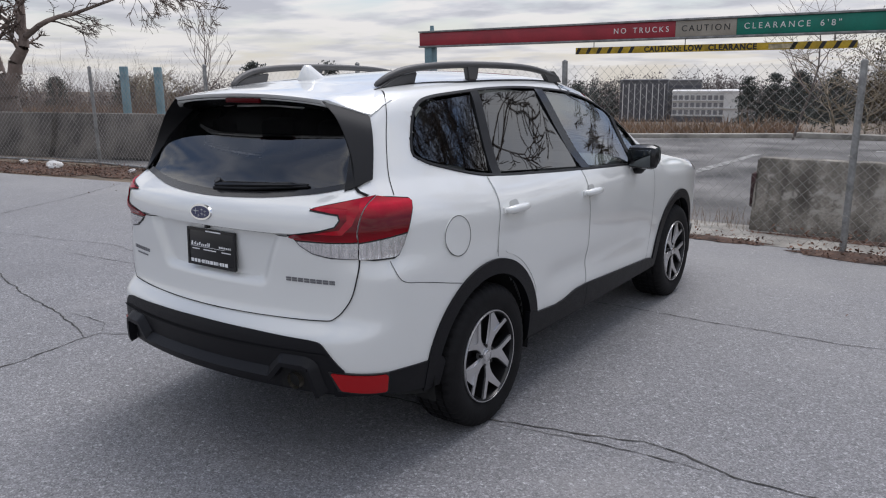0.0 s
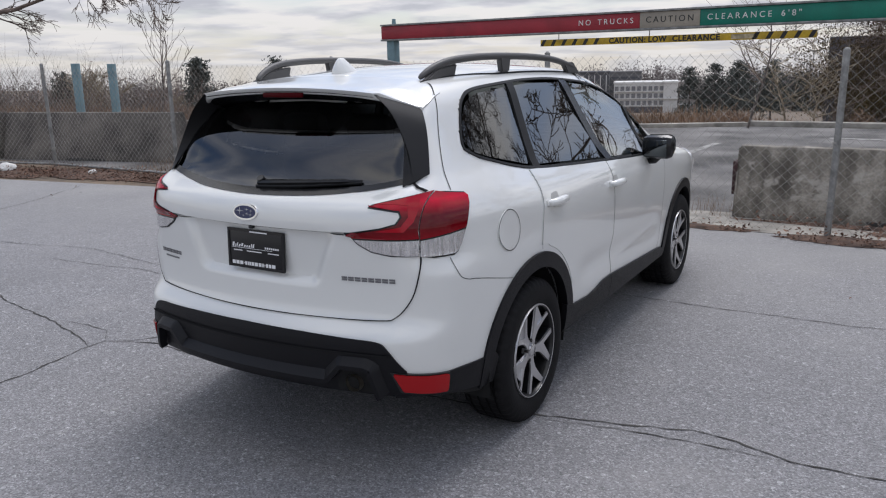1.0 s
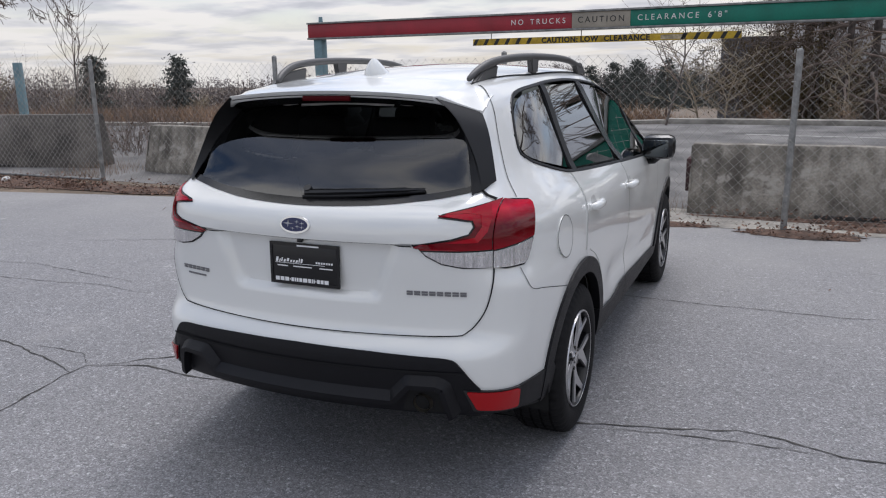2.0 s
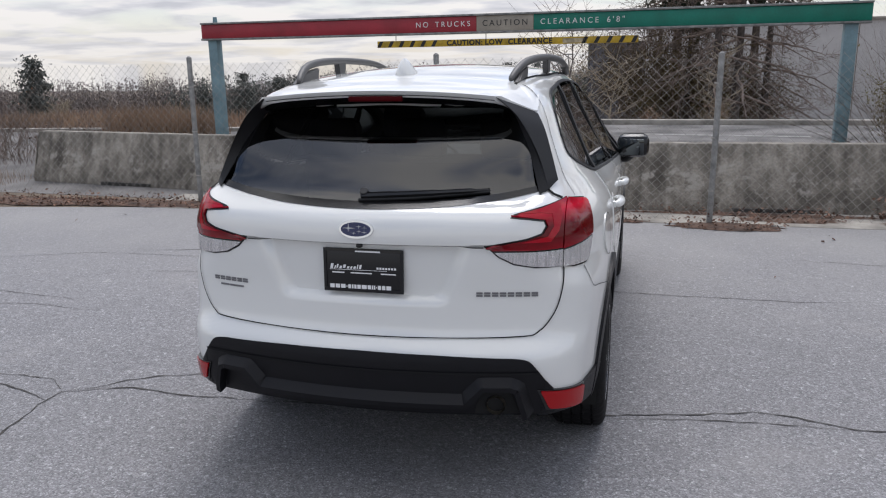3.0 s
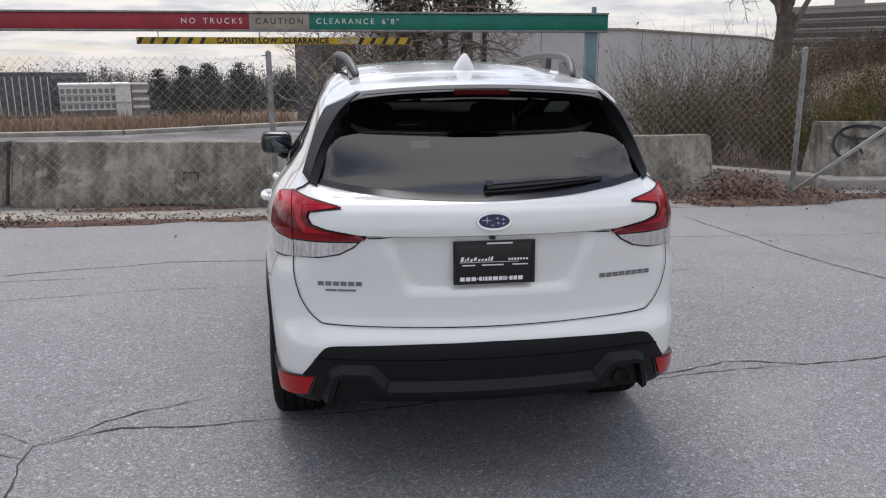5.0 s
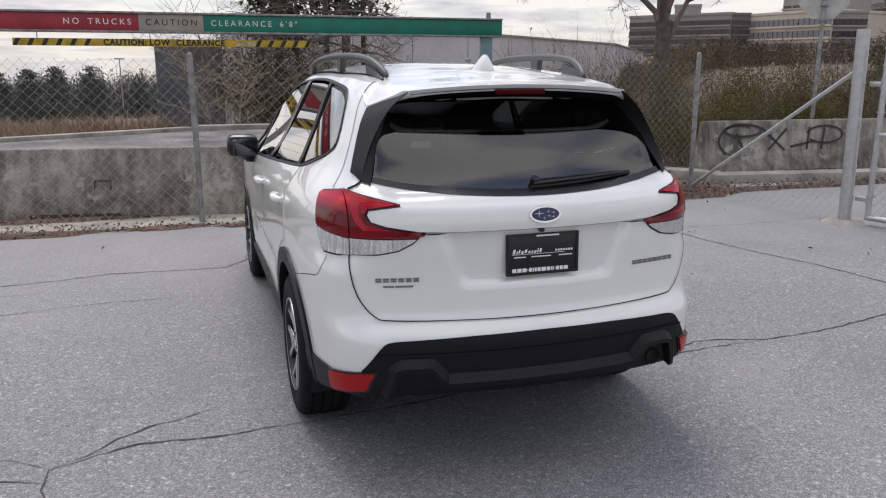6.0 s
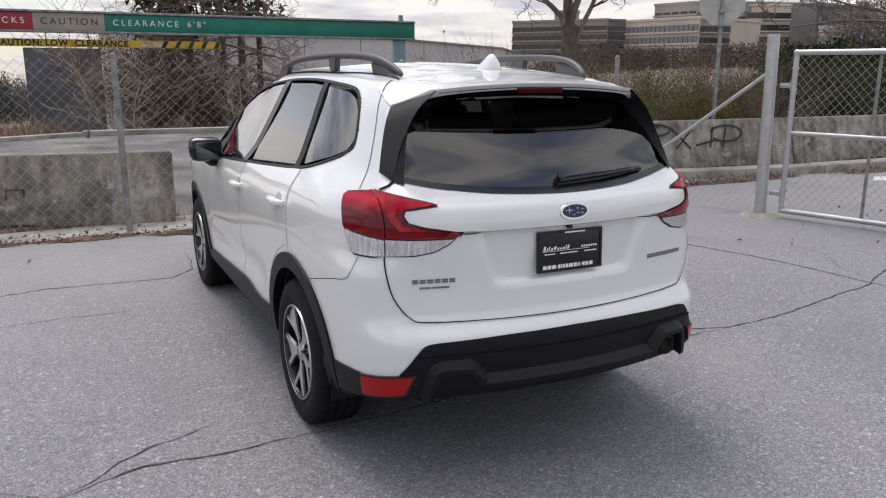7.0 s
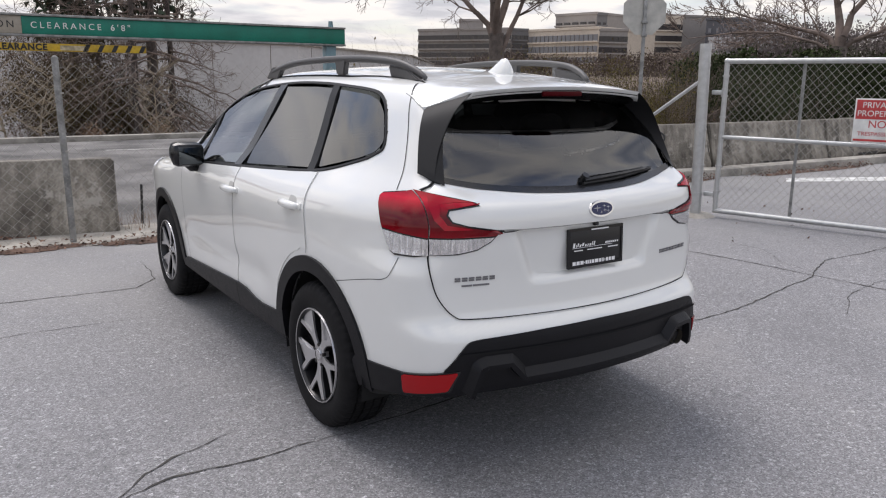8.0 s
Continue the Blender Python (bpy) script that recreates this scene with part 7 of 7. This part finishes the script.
    ribbon("sill_gap", SIDE, [(1.075, 0.335), (1.075, 0.40), (1.073, 0.468)], 0.005, M_SEAM, car, 0.0155, flip=flip)
    # front wing lamp and bumper corner seen past the wheel
    panel("headlamp", SIDE, rounded([(3.08, 0.94), (3.36, 0.83), (3.42, 0.90), (3.28, 0.985), (3.14, 0.99)], 0.03), M_CLEARLENS, car, 0.008, 0.03, 0.02, flip, "clear headlamp")
    panel("front_cladding", SIDE, rounded([(3.11, 0.33), (3.13, 0.42), (3.30, 0.45), (3.46, 0.42), (3.46, 0.33)], 0.02), M_CLAD, car, 0.01, 0.03, 0.02, flip)

# ---------- rear bumper ----------
low = [(-0.80, 0.27), (0.80, 0.27)]
BLACKB = [(0.90, 0.41), (0.90, 0.470)] + flowing([(0.84, 0.478), (0.775, 0.487), (0.735, 0.51), (0.70, 0.555), (0.665, 0.605), (0.635, 0.632), (0.58, 0.640)], 4) + [(0.3, 0.647), (0.0, 0.650)]
BLACKB = BLACKB + [(-x, z) for x, z in BLACKB[::-1][1:]]
inner_b = [(x, z) for x, z in BLACKB if abs(x) < 0.73]
panel("rear_bumper", BACK, [(0.73, 0.415)] + inner_b + [(-0.73, 0.415)], M_CLAD, car, 0.008, 0.02, 0.03, label="black textured plastic rear bumper")
for flip in (False, True):
    # corner piece from the bumper round to the wheel arch
    def cu(x, y):
        return 0.6 * x + 0.8 * y
    cc = [(cu(0.70, -0.87), 0.405), (cu(0.70, -0.87), 0.552), (cu(0.735, -0.85), 0.512), (cu(0.775, -0.75), 0.490), (cu(0.84, -0.50), 0.474), (cu(0.868, -0.37), 0.466), (cu(0.868, -0.35), 0.44), (cu(0.853, -0.375), 0.330), (cu(0.80, -0.62), 0.378), (cu(0.76, -0.76), 0.402)]
    panel("bumper_corner", CORNER, cc, M_CLAD, car, 0.009, 0.025, 0.03, flip, "black plastic bumper corner")
    rr_ = rounded([(-0.290, 0.514), (-0.066, 0.480), (-0.070, 0.408), (-0.252, 0.438)], 0.010)
    panel("reflector_bezel", CORNER, [(-0.300, 0.521), (-0.059, 0.486), (-0.063, 0.402), (-0.262, 0.432)], M_GLOSSBLACK, car, 0.012, 0.02, 0.01, flip)
    panel("reflector", CORNER, rr_, M_REFLECTOR, car, 0.018, 0.02, 0.012, flip, "rectangular red bumper reflector")
# lower apron: raised surround stepping round the exhaust, with a pale lip
apron = []
for x, z in ((-0.636, 0.425), (-0.605, 0.535), (-0.575, 0.547), (-0.47, 0.547), (-0.405, 0.478), (0.405, 0.478), (0.47, 0.547), (0.575, 0.547), (0.605, 0.535), (0.636, 0.425)):
    apron.append((x, z))
ap = [q for a, b in zip(apron, apron[1:]) for q in [(a[0] + (b[0] - a[0]) * k / 6, a[1] + (b[1] - a[1]) * k / 6) for k in range(6)]] + [apron[-1]]
ribbon("apron_edge", BACK, ap, 0.050, M_CLAD, car, 0.009, 0.034, label="raised black apron moulding", ledge=True)
ribbon("bumper_crease", BACK, [(x, 0.585) for x in np.linspace(-0.68, 0.68, 40)], 0.009, M_SEAM, car, 0.0135)
# exhaust on the right; a dark panel stands for its shaded cut-out
panel("exhaust_recess", BACK, rounded([(0.44, 0.425), (0.475, 0.522), (0.572, 0.522), (0.608, 0.425)], 0.015), M_UNDER, car, 0.0105, 0.03, 0.01)
bm = bmesh.new()
add_tube(bm, (0.525, -0.60, 0.462), (0.525, -0.934, 0.462), 0.036, n=20, caps=False)
add_tube(bm, (0.525, -0.934, 0.462), (0.525, -0.60, 0.462), 0.032, n=20, caps=False)
part("exhaust_tip", bm, M_EXHAUST, car, "round steel exhaust tip")

# underbody and wheel wells
# unseen boxes in the muffler's and spare wheel's place, added to block light below
part("muffler", box((0.28, -0.56, 0.372), (0.62, 0.28, 0.13), 0.05), M_UNDER, car)
part("spare_wheel_well", box((-0.35, -0.50, 0.372), (0.55, 0.46, 0.12), 0.05), M_UNDER, car)
part("underbody", box((0, 1.45, 0.30), (1.30, 3.6, 0.14), 0.04), M_UNDER, car)
for wy in WHEEL_Y:
    for sx in (1, -1):
        verts, faces = [], []
        for i in range(25):
            a = radians(-12 + 204 * i / 24)
            for x in (0.50, 0.870):
                rr = 0.425
                verts.append((sx * x, wy + rr * math.cos(a), 0.351 + rr * math.sin(a)))
        for i in range(24):
            faces.append((2 * i, 2 * i + 1, 2 * i + 3, 2 * i + 2))
        b0 = len(verts)
        verts.append((sx * 0.50, wy, 0.351))
        for i in range(24):
            faces.append((b0, 2 * i, 2 * i + 2))
        part("wheel_well", bm_of(verts, faces), M_UNDER, car)


# ---------- wheels ----------
def revolve(prof, n, close=False):
    """Turns a profile of (x, r) about the x axis."""
    verts, faces, k = [], [], len(prof)
    for i in range(n):
        a = 2 * math.pi * i / n
        for x, r in prof:
            verts.append((x, r * math.cos(a), r * math.sin(a)))
    for i in range(n):
        j = (i + 1) % n
        for q in range(k if close else k - 1):
            w = (q + 1) % k
            faces.append((i * k + q, i * k + w, j * k + w, j * k + q))
    return verts, faces


def build_wheel(name):
    w = new(name)
    w.parent = car
    w["label"] = "machined five-spoke alloy wheel with black tyre"
    # tyre: outer face at x = 0
    prof = [(-0.02, 0.222), (-0.006, 0.226), (0.0, 0.24), (0.006, 0.262), (0.008, 0.285), (0.004, 0.312), (-0.004, 0.330), (-0.016, 0.342), (-0.028, 0.3475)]
    for x in (-0.05, -0.095, -0.140, -0.185):
        prof += [(x + 0.006, 0.3505), (x + 0.004, 0.342), (x - 0.004, 0.342), (x - 0.006, 0.3505)]
    prof += [(-0.205, 0.3475), (-0.219, 0.340), (-0.232, 0.325), (-0.236, 0.285), (-0.23, 0.24), (-0.21, 0.222)]
    n = 144
    v, f = revolve(prof, n)
    k = len(prof)
    vv = []
    for i in range(n):
        for q, (x, r) in enumerate(prof):
            p = Vector(v[i * k + q])
            if r > 0.328 and i % 3 == 0:      # lateral cuts in the tread
                p = Vector((p.x, p.y * 0.981, p.z * 0.981))
            vv.append(p)
    part("tyre", bm_of(vv, f), M_TYRE, w)
    v, f = revolve([(-0.004, 0.2265), (0.003, 0.2235), (0.003, 0.2165), (-0.006, 0.2115), (-0.03, 0.208), (-0.10, 0.198), (-0.19, 0.205)], 72)
    part("rim", bm_of(v, f), M_ALLOYDARK, w, "dark alloy rim with machined lip")
    v, f = revolve([(-0.003, 0.2268), (0.0036, 0.2245), (0.0036, 0.2205), (0.001, 0.2195)], 72)
    part("rim_lip", bm_of(v, f), M_ALLOY, w)
    v, f = revolve([(-0.012, 0.2095), (-0.05, 0.203), (-0.10, 0.197), (-0.12, 0.10), (-0.12, 0.0)], 48)
    part("barrel", bm_of(v, f), M_ALLOYDARK, w)
    v, f = revolve([(-0.085, 0.155), (-0.085, 0.06), (-0.095, 0.155)], 40, True)
    part("brake_disc", bm_of(v, f), M_STEELDARK, w)

    def fork(scale_w, x_top, x_bot, mt, nm):
        for k in range(5):
            a0 = radians(90 + 72 * k)
            outline_l = [(0.040, -0.019), (0.078, -0.020), (0.108, -0.028), (0.152, -0.054), (0.205, -0.090), (0.2145, -0.067), (0.168, -0.039), (0.132, -0.014)]
            pts = outline_l + [(0.118, 0.0)] + [(r, -t) for r, t in outline_l[::-1]]
            bm = bmesh.new()
            tops, bots = [], []
            for r, t in pts:
                t2 = t * scale_w
                dish = -0.014 * (1 - min(1, (r / 0.20)) ** 2) * 1.2
                y, z = r * math.cos(a0) - t2 * math.sin(a0), r * math.sin(a0) + t2 * math.cos(a0)
                tops.append(bm.verts.new((x_top + dish, y, z)))
                bots.append(bm.verts.new((x_bot + dish, y * 1.0, z * 1.0)))
            bm.faces.new(tops)
            bm.faces.new(bots[::-1])
            for i in range(len(pts)):
                j = (i + 1) % len(pts)
                bm.faces.new((tops[i], bots[i], bots[j], tops[j]))
            bmesh.ops.triangulate(bm, faces=[f_ for f_ in bm.faces if len(f_.verts) > 4])
            part(nm, bm, mt, w, smooth=False)

    fork(1.0, -0.004, -0.012, M_ALLOY, "spoke_face")
    fork(1.10, -0.0125, -0.050, M_ALLOYDARK, "spoke")
    v, f = revolve([(-0.045, 0.056), (-0.020, 0.054), (-0.017, 0.046), (-0.022, 0.034), (-0.022, 0.0)], 30)
    part("hub", bm_of(v, f), M_ALLOY, w)
    v, f = revolve([(-0.021, 0.030), (-0.012, 0.029), (-0.009, 0.024), (-0.009, 0.0)], 24)
    part("centre_cap", bm_of(v, f), M_CHROME, w, "chrome centre cap")
    for k in range(5):
        a = radians(90 + 36 + 72 * k)
        part("lug_nut", tube((-0.03, 0.050 * math.cos(a), 0.050 * math.sin(a)), (-0.014, 0.050 * math.cos(a), 0.050 * math.sin(a)), 0.009, n=6), M_STEELDARK, w)
    return w


first = build_wheel("wheel")
first.matrix_local = pose(0.895, 0, 0.351, 44.3)
for (x, y, rz, rx) in ((0.895, 2.67, 0, 40), (-0.895, 0, 180, 33.6), (-0.895, 2.67, 180, 66)):
    w = new("wheel")
    w.parent, w["label"] = car, first["label"]
    w.matrix_local = pose(x, y, 0.351, 0, 0, rz) @ pose(0, 0, 0, rx)
    for ch in first.children:
        c = new(ch.name.split(".")[0], ch.data)
        c.parent = w
        if "label" in ch:
            c["label"] = ch["label"]
for s in (1, -1):
    part("mud_flap", box((s * 0.76, 0.405, 0.34), (0.17, 0.02, 0.2), 0.006), M_UNDER, car)

# ---------- roof rails, aerial, mirrors ----------
for s in (1, -1):
    pts = flowing([(0.475, -0.30, 1.632), (0.492, -0.22, 1.672), (0.512, -0.08, 1.704), (0.535, 0.2, 1.720), (0.548, 0.6, 1.719), (0.555, 0.95, 1.704), (0.558, 1.2, 1.670), (0.556, 1.33, 1.642)], 6)
    rad = [0.009 + 0.010 * math.sin(math.pi * min(1, max(0, i / (len(pts) - 1)))) ** 0.35 for i in range(len(pts))]
    v, f = sweep([(s * x, y, z) for x, y, z in pts], rad, 10, 0.95)
    rail = part("roof_rail", bm_of(v, f), M_GREYTRIM, car, "raised grey roof rail")
    for (y0, y1, yt0, yt1, x) in ((-0.31, -0.06, -0.20, -0.03, 0.498), (0.34, 0.42, 0.32, 0.44, 0.543), (1.18, 1.36, 1.10, 1.26, 0.557)):
        zr = float(ROOF(np.array((y0 + y1) / 2))) - 0.13 * x * x - 0.012
        zt = 1.722 if 0.2 < y0 < 1 else (1.69 if y0 < 0 else 1.685)
        v = [(s * (x + dx), y, z) for (y, z) in ((y0, zr), (y1, zr), (yt1, zt), (yt0, zt - (0.02 if y0 < 0 else 0))) for dx in (-0.014, 0.014)]
        bm = bm_of(v, [(0, 2, 4, 6), (1, 7, 5, 3), (0, 1, 3, 2), (2, 3, 5, 4), (4, 5, 7, 6), (6, 7, 1, 0)])
        bmesh.ops.recalc_face_normals(bm, faces=bm.faces[:])
        bmesh.ops.bevel(bm, geom=bm.edges[:], offset=0.006, segments=2, affect="EDGES")
        part("rail_foot", bm, M_GREYTRIM, rail)
    ribbon("roof_ditch", TOP, [(0.50 + 0.055 * smoothstep(-0.35, 0.3, y), y) for y in np.linspace(-0.35, 1.3, 30)], 0.012, M_SEAM, car, 0.002, flip=s < 0)
# shark-fin aerial
verts, faces, n = [], [], 16
for j in range(9):
    t = j / 8
    z = 1.648 + 0.078 * t
    back, front_, half = -0.290 + 0.035 * t * t, -0.070 - 0.145 * t ** 0.75, 0.056 * (1 - t) ** 0.75 + 0.005
    for i in range(n):
        a = 2 * math.pi * i / n
        c, s_ = math.cos(a), math.sin(a)
        verts.append((half * s_ * (0.55 + 0.45 * (1 - c) / 2) ** 0.6, (front_ + back) / 2 + (front_ - back) / 2 * c, z))
for j in range(8):
    for i in range(n):
        faces.append((j * n + i, j * n + (i + 1) % n, (j + 1) * n + (i + 1) % n, (j + 1) * n + i))
faces.append(tuple(8 * n + i for i in range(n)))
part("aerial_fin", bm_of(verts, faces), M_WHITE, car, "white shark-fin aerial")

for s in (1, -1):
    bm = box((0, 0, 0), (0.205, 0.12, 0.150), 0.042, None)
    for v in bm.verts:
        if v.co.y > 0.0:
            v.co.x *= 0.88
            v.co.z *= 0.85
        v.co.z += 0.02 * v.co.x * s
    mir = part("side_mirror", bm, M_GLOSSBLACK, car, "black door mirror with white cap")
    mir.location = (s * 0.965, 1.745, 1.150)
    bm = box((0, 0.012, 0.012), (0.222, 0.115, 0.15), 0.045)
    for v in bm.verts:
        v.co.z += 0.02 * v.co.x * s
        if v.co.y > 0.02:
            v.co.x *= 0.9
            v.co.z *= 0.88
    bmesh.ops.delete(bm, geom=[f for f in bm.faces if f.calc_center_median().y < 0.028], context="FACES")
    part("mirror_cap", bm, M_WHITE, mir, "white mirror cap")
    part("mirror_pane", box((0, -0.0615, 0), (0.160, 0.004, 0.105), 0.0015), M_MIRROR, mir, "mirror glass").matrix_local = pose(0, -0.004, 0, 4, 0, -9 * s)
    v, f = sweep([(s * 0.84, 1.80, 1.075), (s * 0.88, 1.79, 1.055), (s * 0.93, 1.775, 1.06), (s * 0.95, 1.765, 1.085)], [0.04, 0.032, 0.03, 0.035], 10, 0.8)
    part("mirror_arm", bm_of(v, f), M_TRIM, car)

# ---------- tailgate furniture ----------
def on_back(x, z, off=0.0):
    return BACK.onto(np.array([[x, z]]), off)[0]


p = on_back(0.0, 1.110, 0.004)
nb = skin_normal(p[None])[0]
tilt = math.degrees(math.atan2(nb[2], -nb[1]))
base = pose(*p, 90 - tilt)
def disc(rx, rz, depth, n=36):
    bm = bmesh.new()
    bmesh.ops.create_cone(bm, cap_ends=True, segments=n, radius1=1.0, radius2=0.94, depth=1.0)
    bmesh.ops.transform(bm, matrix=Matrix.Diagonal((rx, rz, depth, 1)), verts=bm.verts[:])
    return bm


badge = part("badge", disc(0.071, 0.0365, 0.012), M_CHROME, gate, "oval chrome-rimmed blue badge")
badge.matrix_local = base
b2 = part("enamel", disc(0.062, 0.028, 0.012), M_BLUE, badge)
b2.location = (0, 0, 0.0015)
for (x, y, r) in ((-0.028, 0.004, 0.0165), (0.012, 0.011, 0.008), (0.034, 0.006, 0.008), (0.014, -0.007, 0.008), (0.034, -0.010, 0.008), (-0.006, -0.014, 0.007)):
    bm = bmesh.new()
    vs = []
    for k in range(8):
        a = math.pi * k / 4
        q = r * (1.0 if k % 2 == 0 else 0.22) * (1.5 if k % 4 == 0 else 1.0)
        vs.append(bm.verts.new((x + q * math.cos(a), y + q * math.sin(a), 0.0082)))
    bm.faces.new(vs)
    bmesh.ops.solidify(bm, geom=bm.faces[:], thickness=-0.001)
    part("star", bm, M_PLATETEXT, badge, smooth=False)


def bars(name, x0, z0, widths, h, gap, mt, parent, label):
    x = x0
    for w in widths:
        for a, b in (((-0.5, -0.07), (0.07, 0.5)) if h > 0.012 else ((-0.5, 0.5),)):
            q = [(x, z0 + h * a), (x + w, z0 + h * a), (x + w, z0 + h * b), (x, z0 + h * b)]
            panel(name, BACK, q, mt, parent, 0.0075, 0.03, 0.003)
        x += w + gap
    return None


bars("name_bar", -0.660, 0.868, [0.022] * 6, 0.016, 0.0065, M_BADGEGREY, gate, "")
bars("name_bar", -0.632, 0.842, [0.042, 0.068], 0.007, 0.004, M_BADGEGREY, gate, "")
bars("name_bar", 0.440, 0.868, [0.023] * 8, 0.017, 0.0055, M_BADGEGREY, gate, "")

# dealer plate in its bay
pm = pose(0.010, -0.886, 0.945, 90 - 2.5)
plate = part("number_plate", box((0, 0, 0), (0.318, 0.168, 0.010), 0.004), M_PLATE, gate, "black dealer plate with white print")
plate.matrix_local = pm
part("plate_frame", bm_of(*[(lambda W, H, t: ([(-W, -H, .006), (W, -H, .006), (W, H, .006), (-W, H, .006), (-W + t, -H + t * 1.2, .007), (W - t, -H + t * 1.2, .007), (W - t, H - t, .007), (-W + t, H - t, .007)],
     [(0, 1, 5, 4), (1, 2, 6, 5), (2, 3, 7, 6), (3, 0, 4, 7)]))(0.159, 0.084, 0.012)][0]), M_GLOSSBLACK, plate, smooth=False)


def print_bar(x, y, w, h, z=0.0062, slant=0.0):
    from_lists("printed_bar", [(x - w / 2 - slant, y - h / 2, z), (x + w / 2 - slant, y - h / 2, z), (x + w / 2 + slant, y + h / 2, z), (x - w / 2 + slant, y + h / 2, z)], [(0, 1, 2, 3)], M_PLATETEXT, plate)


x = -0.132
for w, h in ((0.014, 0.030), (0.006, 0.020), (0.008, 0.024), (0.012, 0.017), (0.013, 0.022), (0.011, 0.015), (0.009, 0.015), (0.012, 0.016), (0.006, 0.027), (0.011, 0.026)):
    print_bar(x + w / 2, 0.012 + (0.002 if h > 0.02 else -0.002), w * 0.78, h * 0.62, slant=0.002)
    x += w + 0.0028
print_bar(-0.02, 0.0015, 0.23, 0.0018)
for k in range(7):
    print_bar(0.058 + k * 0.0115, 0.011, 0.008, 0.008)
for x0, x1 in ((-0.125, -0.075), (-0.05, 0.035), (0.07, 0.13)):
    print_bar((x0 + x1) / 2, -0.010, x1 - x0, 0.0045)
x = -0.135
for w in (0.020, 0.020, 0.020, 0.005, 0.013, 0.007, 0.010, 0.015, 0.022, 0.015, 0.006, 0.006, 0.005, 0.014, 0.015, 0.021):
    print_bar(x + w / 2, -0.063, w * 0.9, 0.0155 if w > 0.0055 else 0.005, 0.0078)
    x += w + 0.0022
print_bar(0.02, 0.074, 0.1, 0.006, 0.0078)

part("camera_knob", box((0.0, -0.893, 1.043), (0.022, 0.02, 0.014), 0.004), M_GLOSSBLACK, gate)
# rear wiper
wp = [on_back(x, z, o) for x, z, o in ((-0.01, 1.206, 0.016), (0.12, 1.212, 0.018), (0.26, 1.219, 0.018), (0.40, 1.228, 0.016), (0.47, 1.233, 0.012))]
v, f = sweep(flowing([tuple(q) for q in wp], 5), [0.017] * 5 + [0.015] * 6 + [0.012] * 5 + [0.007] * 5, 8, 0.8)
wiper = part("rear_wiper", bm_of(v, f), M_GLOSSBLACK, car, "black rear wiper")
v, f = sweep(flowing([tuple(on_back(x, z, 0.010)) for x, z in ((-0.02, 1.196), (0.2, 1.206), (0.47, 1.228))], 6), 0.007, 6)
part("wiper_blade", bm_of(v, f), M_TRIM, wiper)
part("wiper_pivot", tube(on_back(0.0, 1.212, -0.01), on_back(0.0, 1.212, 0.036), 0.022, 0.016, 14), M_GLOSSBLACK, wiper)

# windscreen
panel("windscreen", SCREEN, W_SCREEN, M_CLEARGLASS, car, 0.001, 0.06, 0.004, label="clear windscreen")
ribbon("windscreen_seal", SCREEN, W_SCREEN, 0.05, M_GLOSSBLACK, car, 0.002, closed=True)

# ---------- cabin ----------
def seat(x, y, w, label):
    s = new("seat")
    s.parent = car
    s["label"] = label
    part("cushion", box((x, y + 0.22, 0.62), (w, 0.50, 0.20), 0.06), M_SEAT, s)
    part("backrest", box((0, 0, 0.30), (w * 0.96, 0.16, 0.64), 0.07, pose(x, y - 0.06, 0.68, 14)), M_SEAT, s)
    for dx in ((0,) if w < 0.7 else (-0.42, 0, 0.42)):
        part("headrest", box((x + dx, y - 0.245, 1.36), (0.26, 0.10, 0.19), 0.045), M_SEAT, s)
        for q in (-0.06, 0.06):
            part("headrest_rod", tube((x + dx + q, y - 0.23, 1.24), (x + dx + q, y - 0.245, 1.32), 0.007, n=6), M_CHROME, s)


seat(0.36, 1.16, 0.50, "charcoal cloth front seat")
seat(-0.36, 1.16, 0.50, "charcoal cloth front seat")
seat(0.0, 0.22, 1.28, "charcoal cloth rear bench")
part("dashboard", box((0, 1.98, 0.93), (1.36, 0.52, 0.36), 0.10), M_CABIN, car)
part("parcel_floor", box((0, -0.30, 0.70), (1.05, 0.62, 0.04), 0.01), M_CABIN, car)
bm = bmesh.new()
v, f = revolve([(0.0, 0.170), (0.013, 0.180), (0.0, 0.195), (-0.013, 0.183)], 36, True)
bm = bm_of(v, f)
bmesh.ops.rotate(bm, cent=(0, 0, 0), matrix=Matrix.Rotation(radians(90), 3, "Z"), verts=bm.verts[:])
sw = part("steering_wheel", bm, M_CABIN, car)
sw.matrix_local = pose(-0.37, 1.62, 1.00, -24)
part("wheel_hub", box((0, -0.01, 0), (0.15, 0.06, 0.12), 0.025), M_CABIN, sw)
for a in (0, 180, 270):
    part("wheel_spoke", box((0.11, 0, 0), (0.14, 0.025, 0.04), 0.008, pose(0, 0, 0, 0, a, 0)), M_CABIN, sw)
part("cabin_mirror", box((0.0, 1.52, 1.50), (0.24, 0.03, 0.065), 0.014), M_CABIN, car)
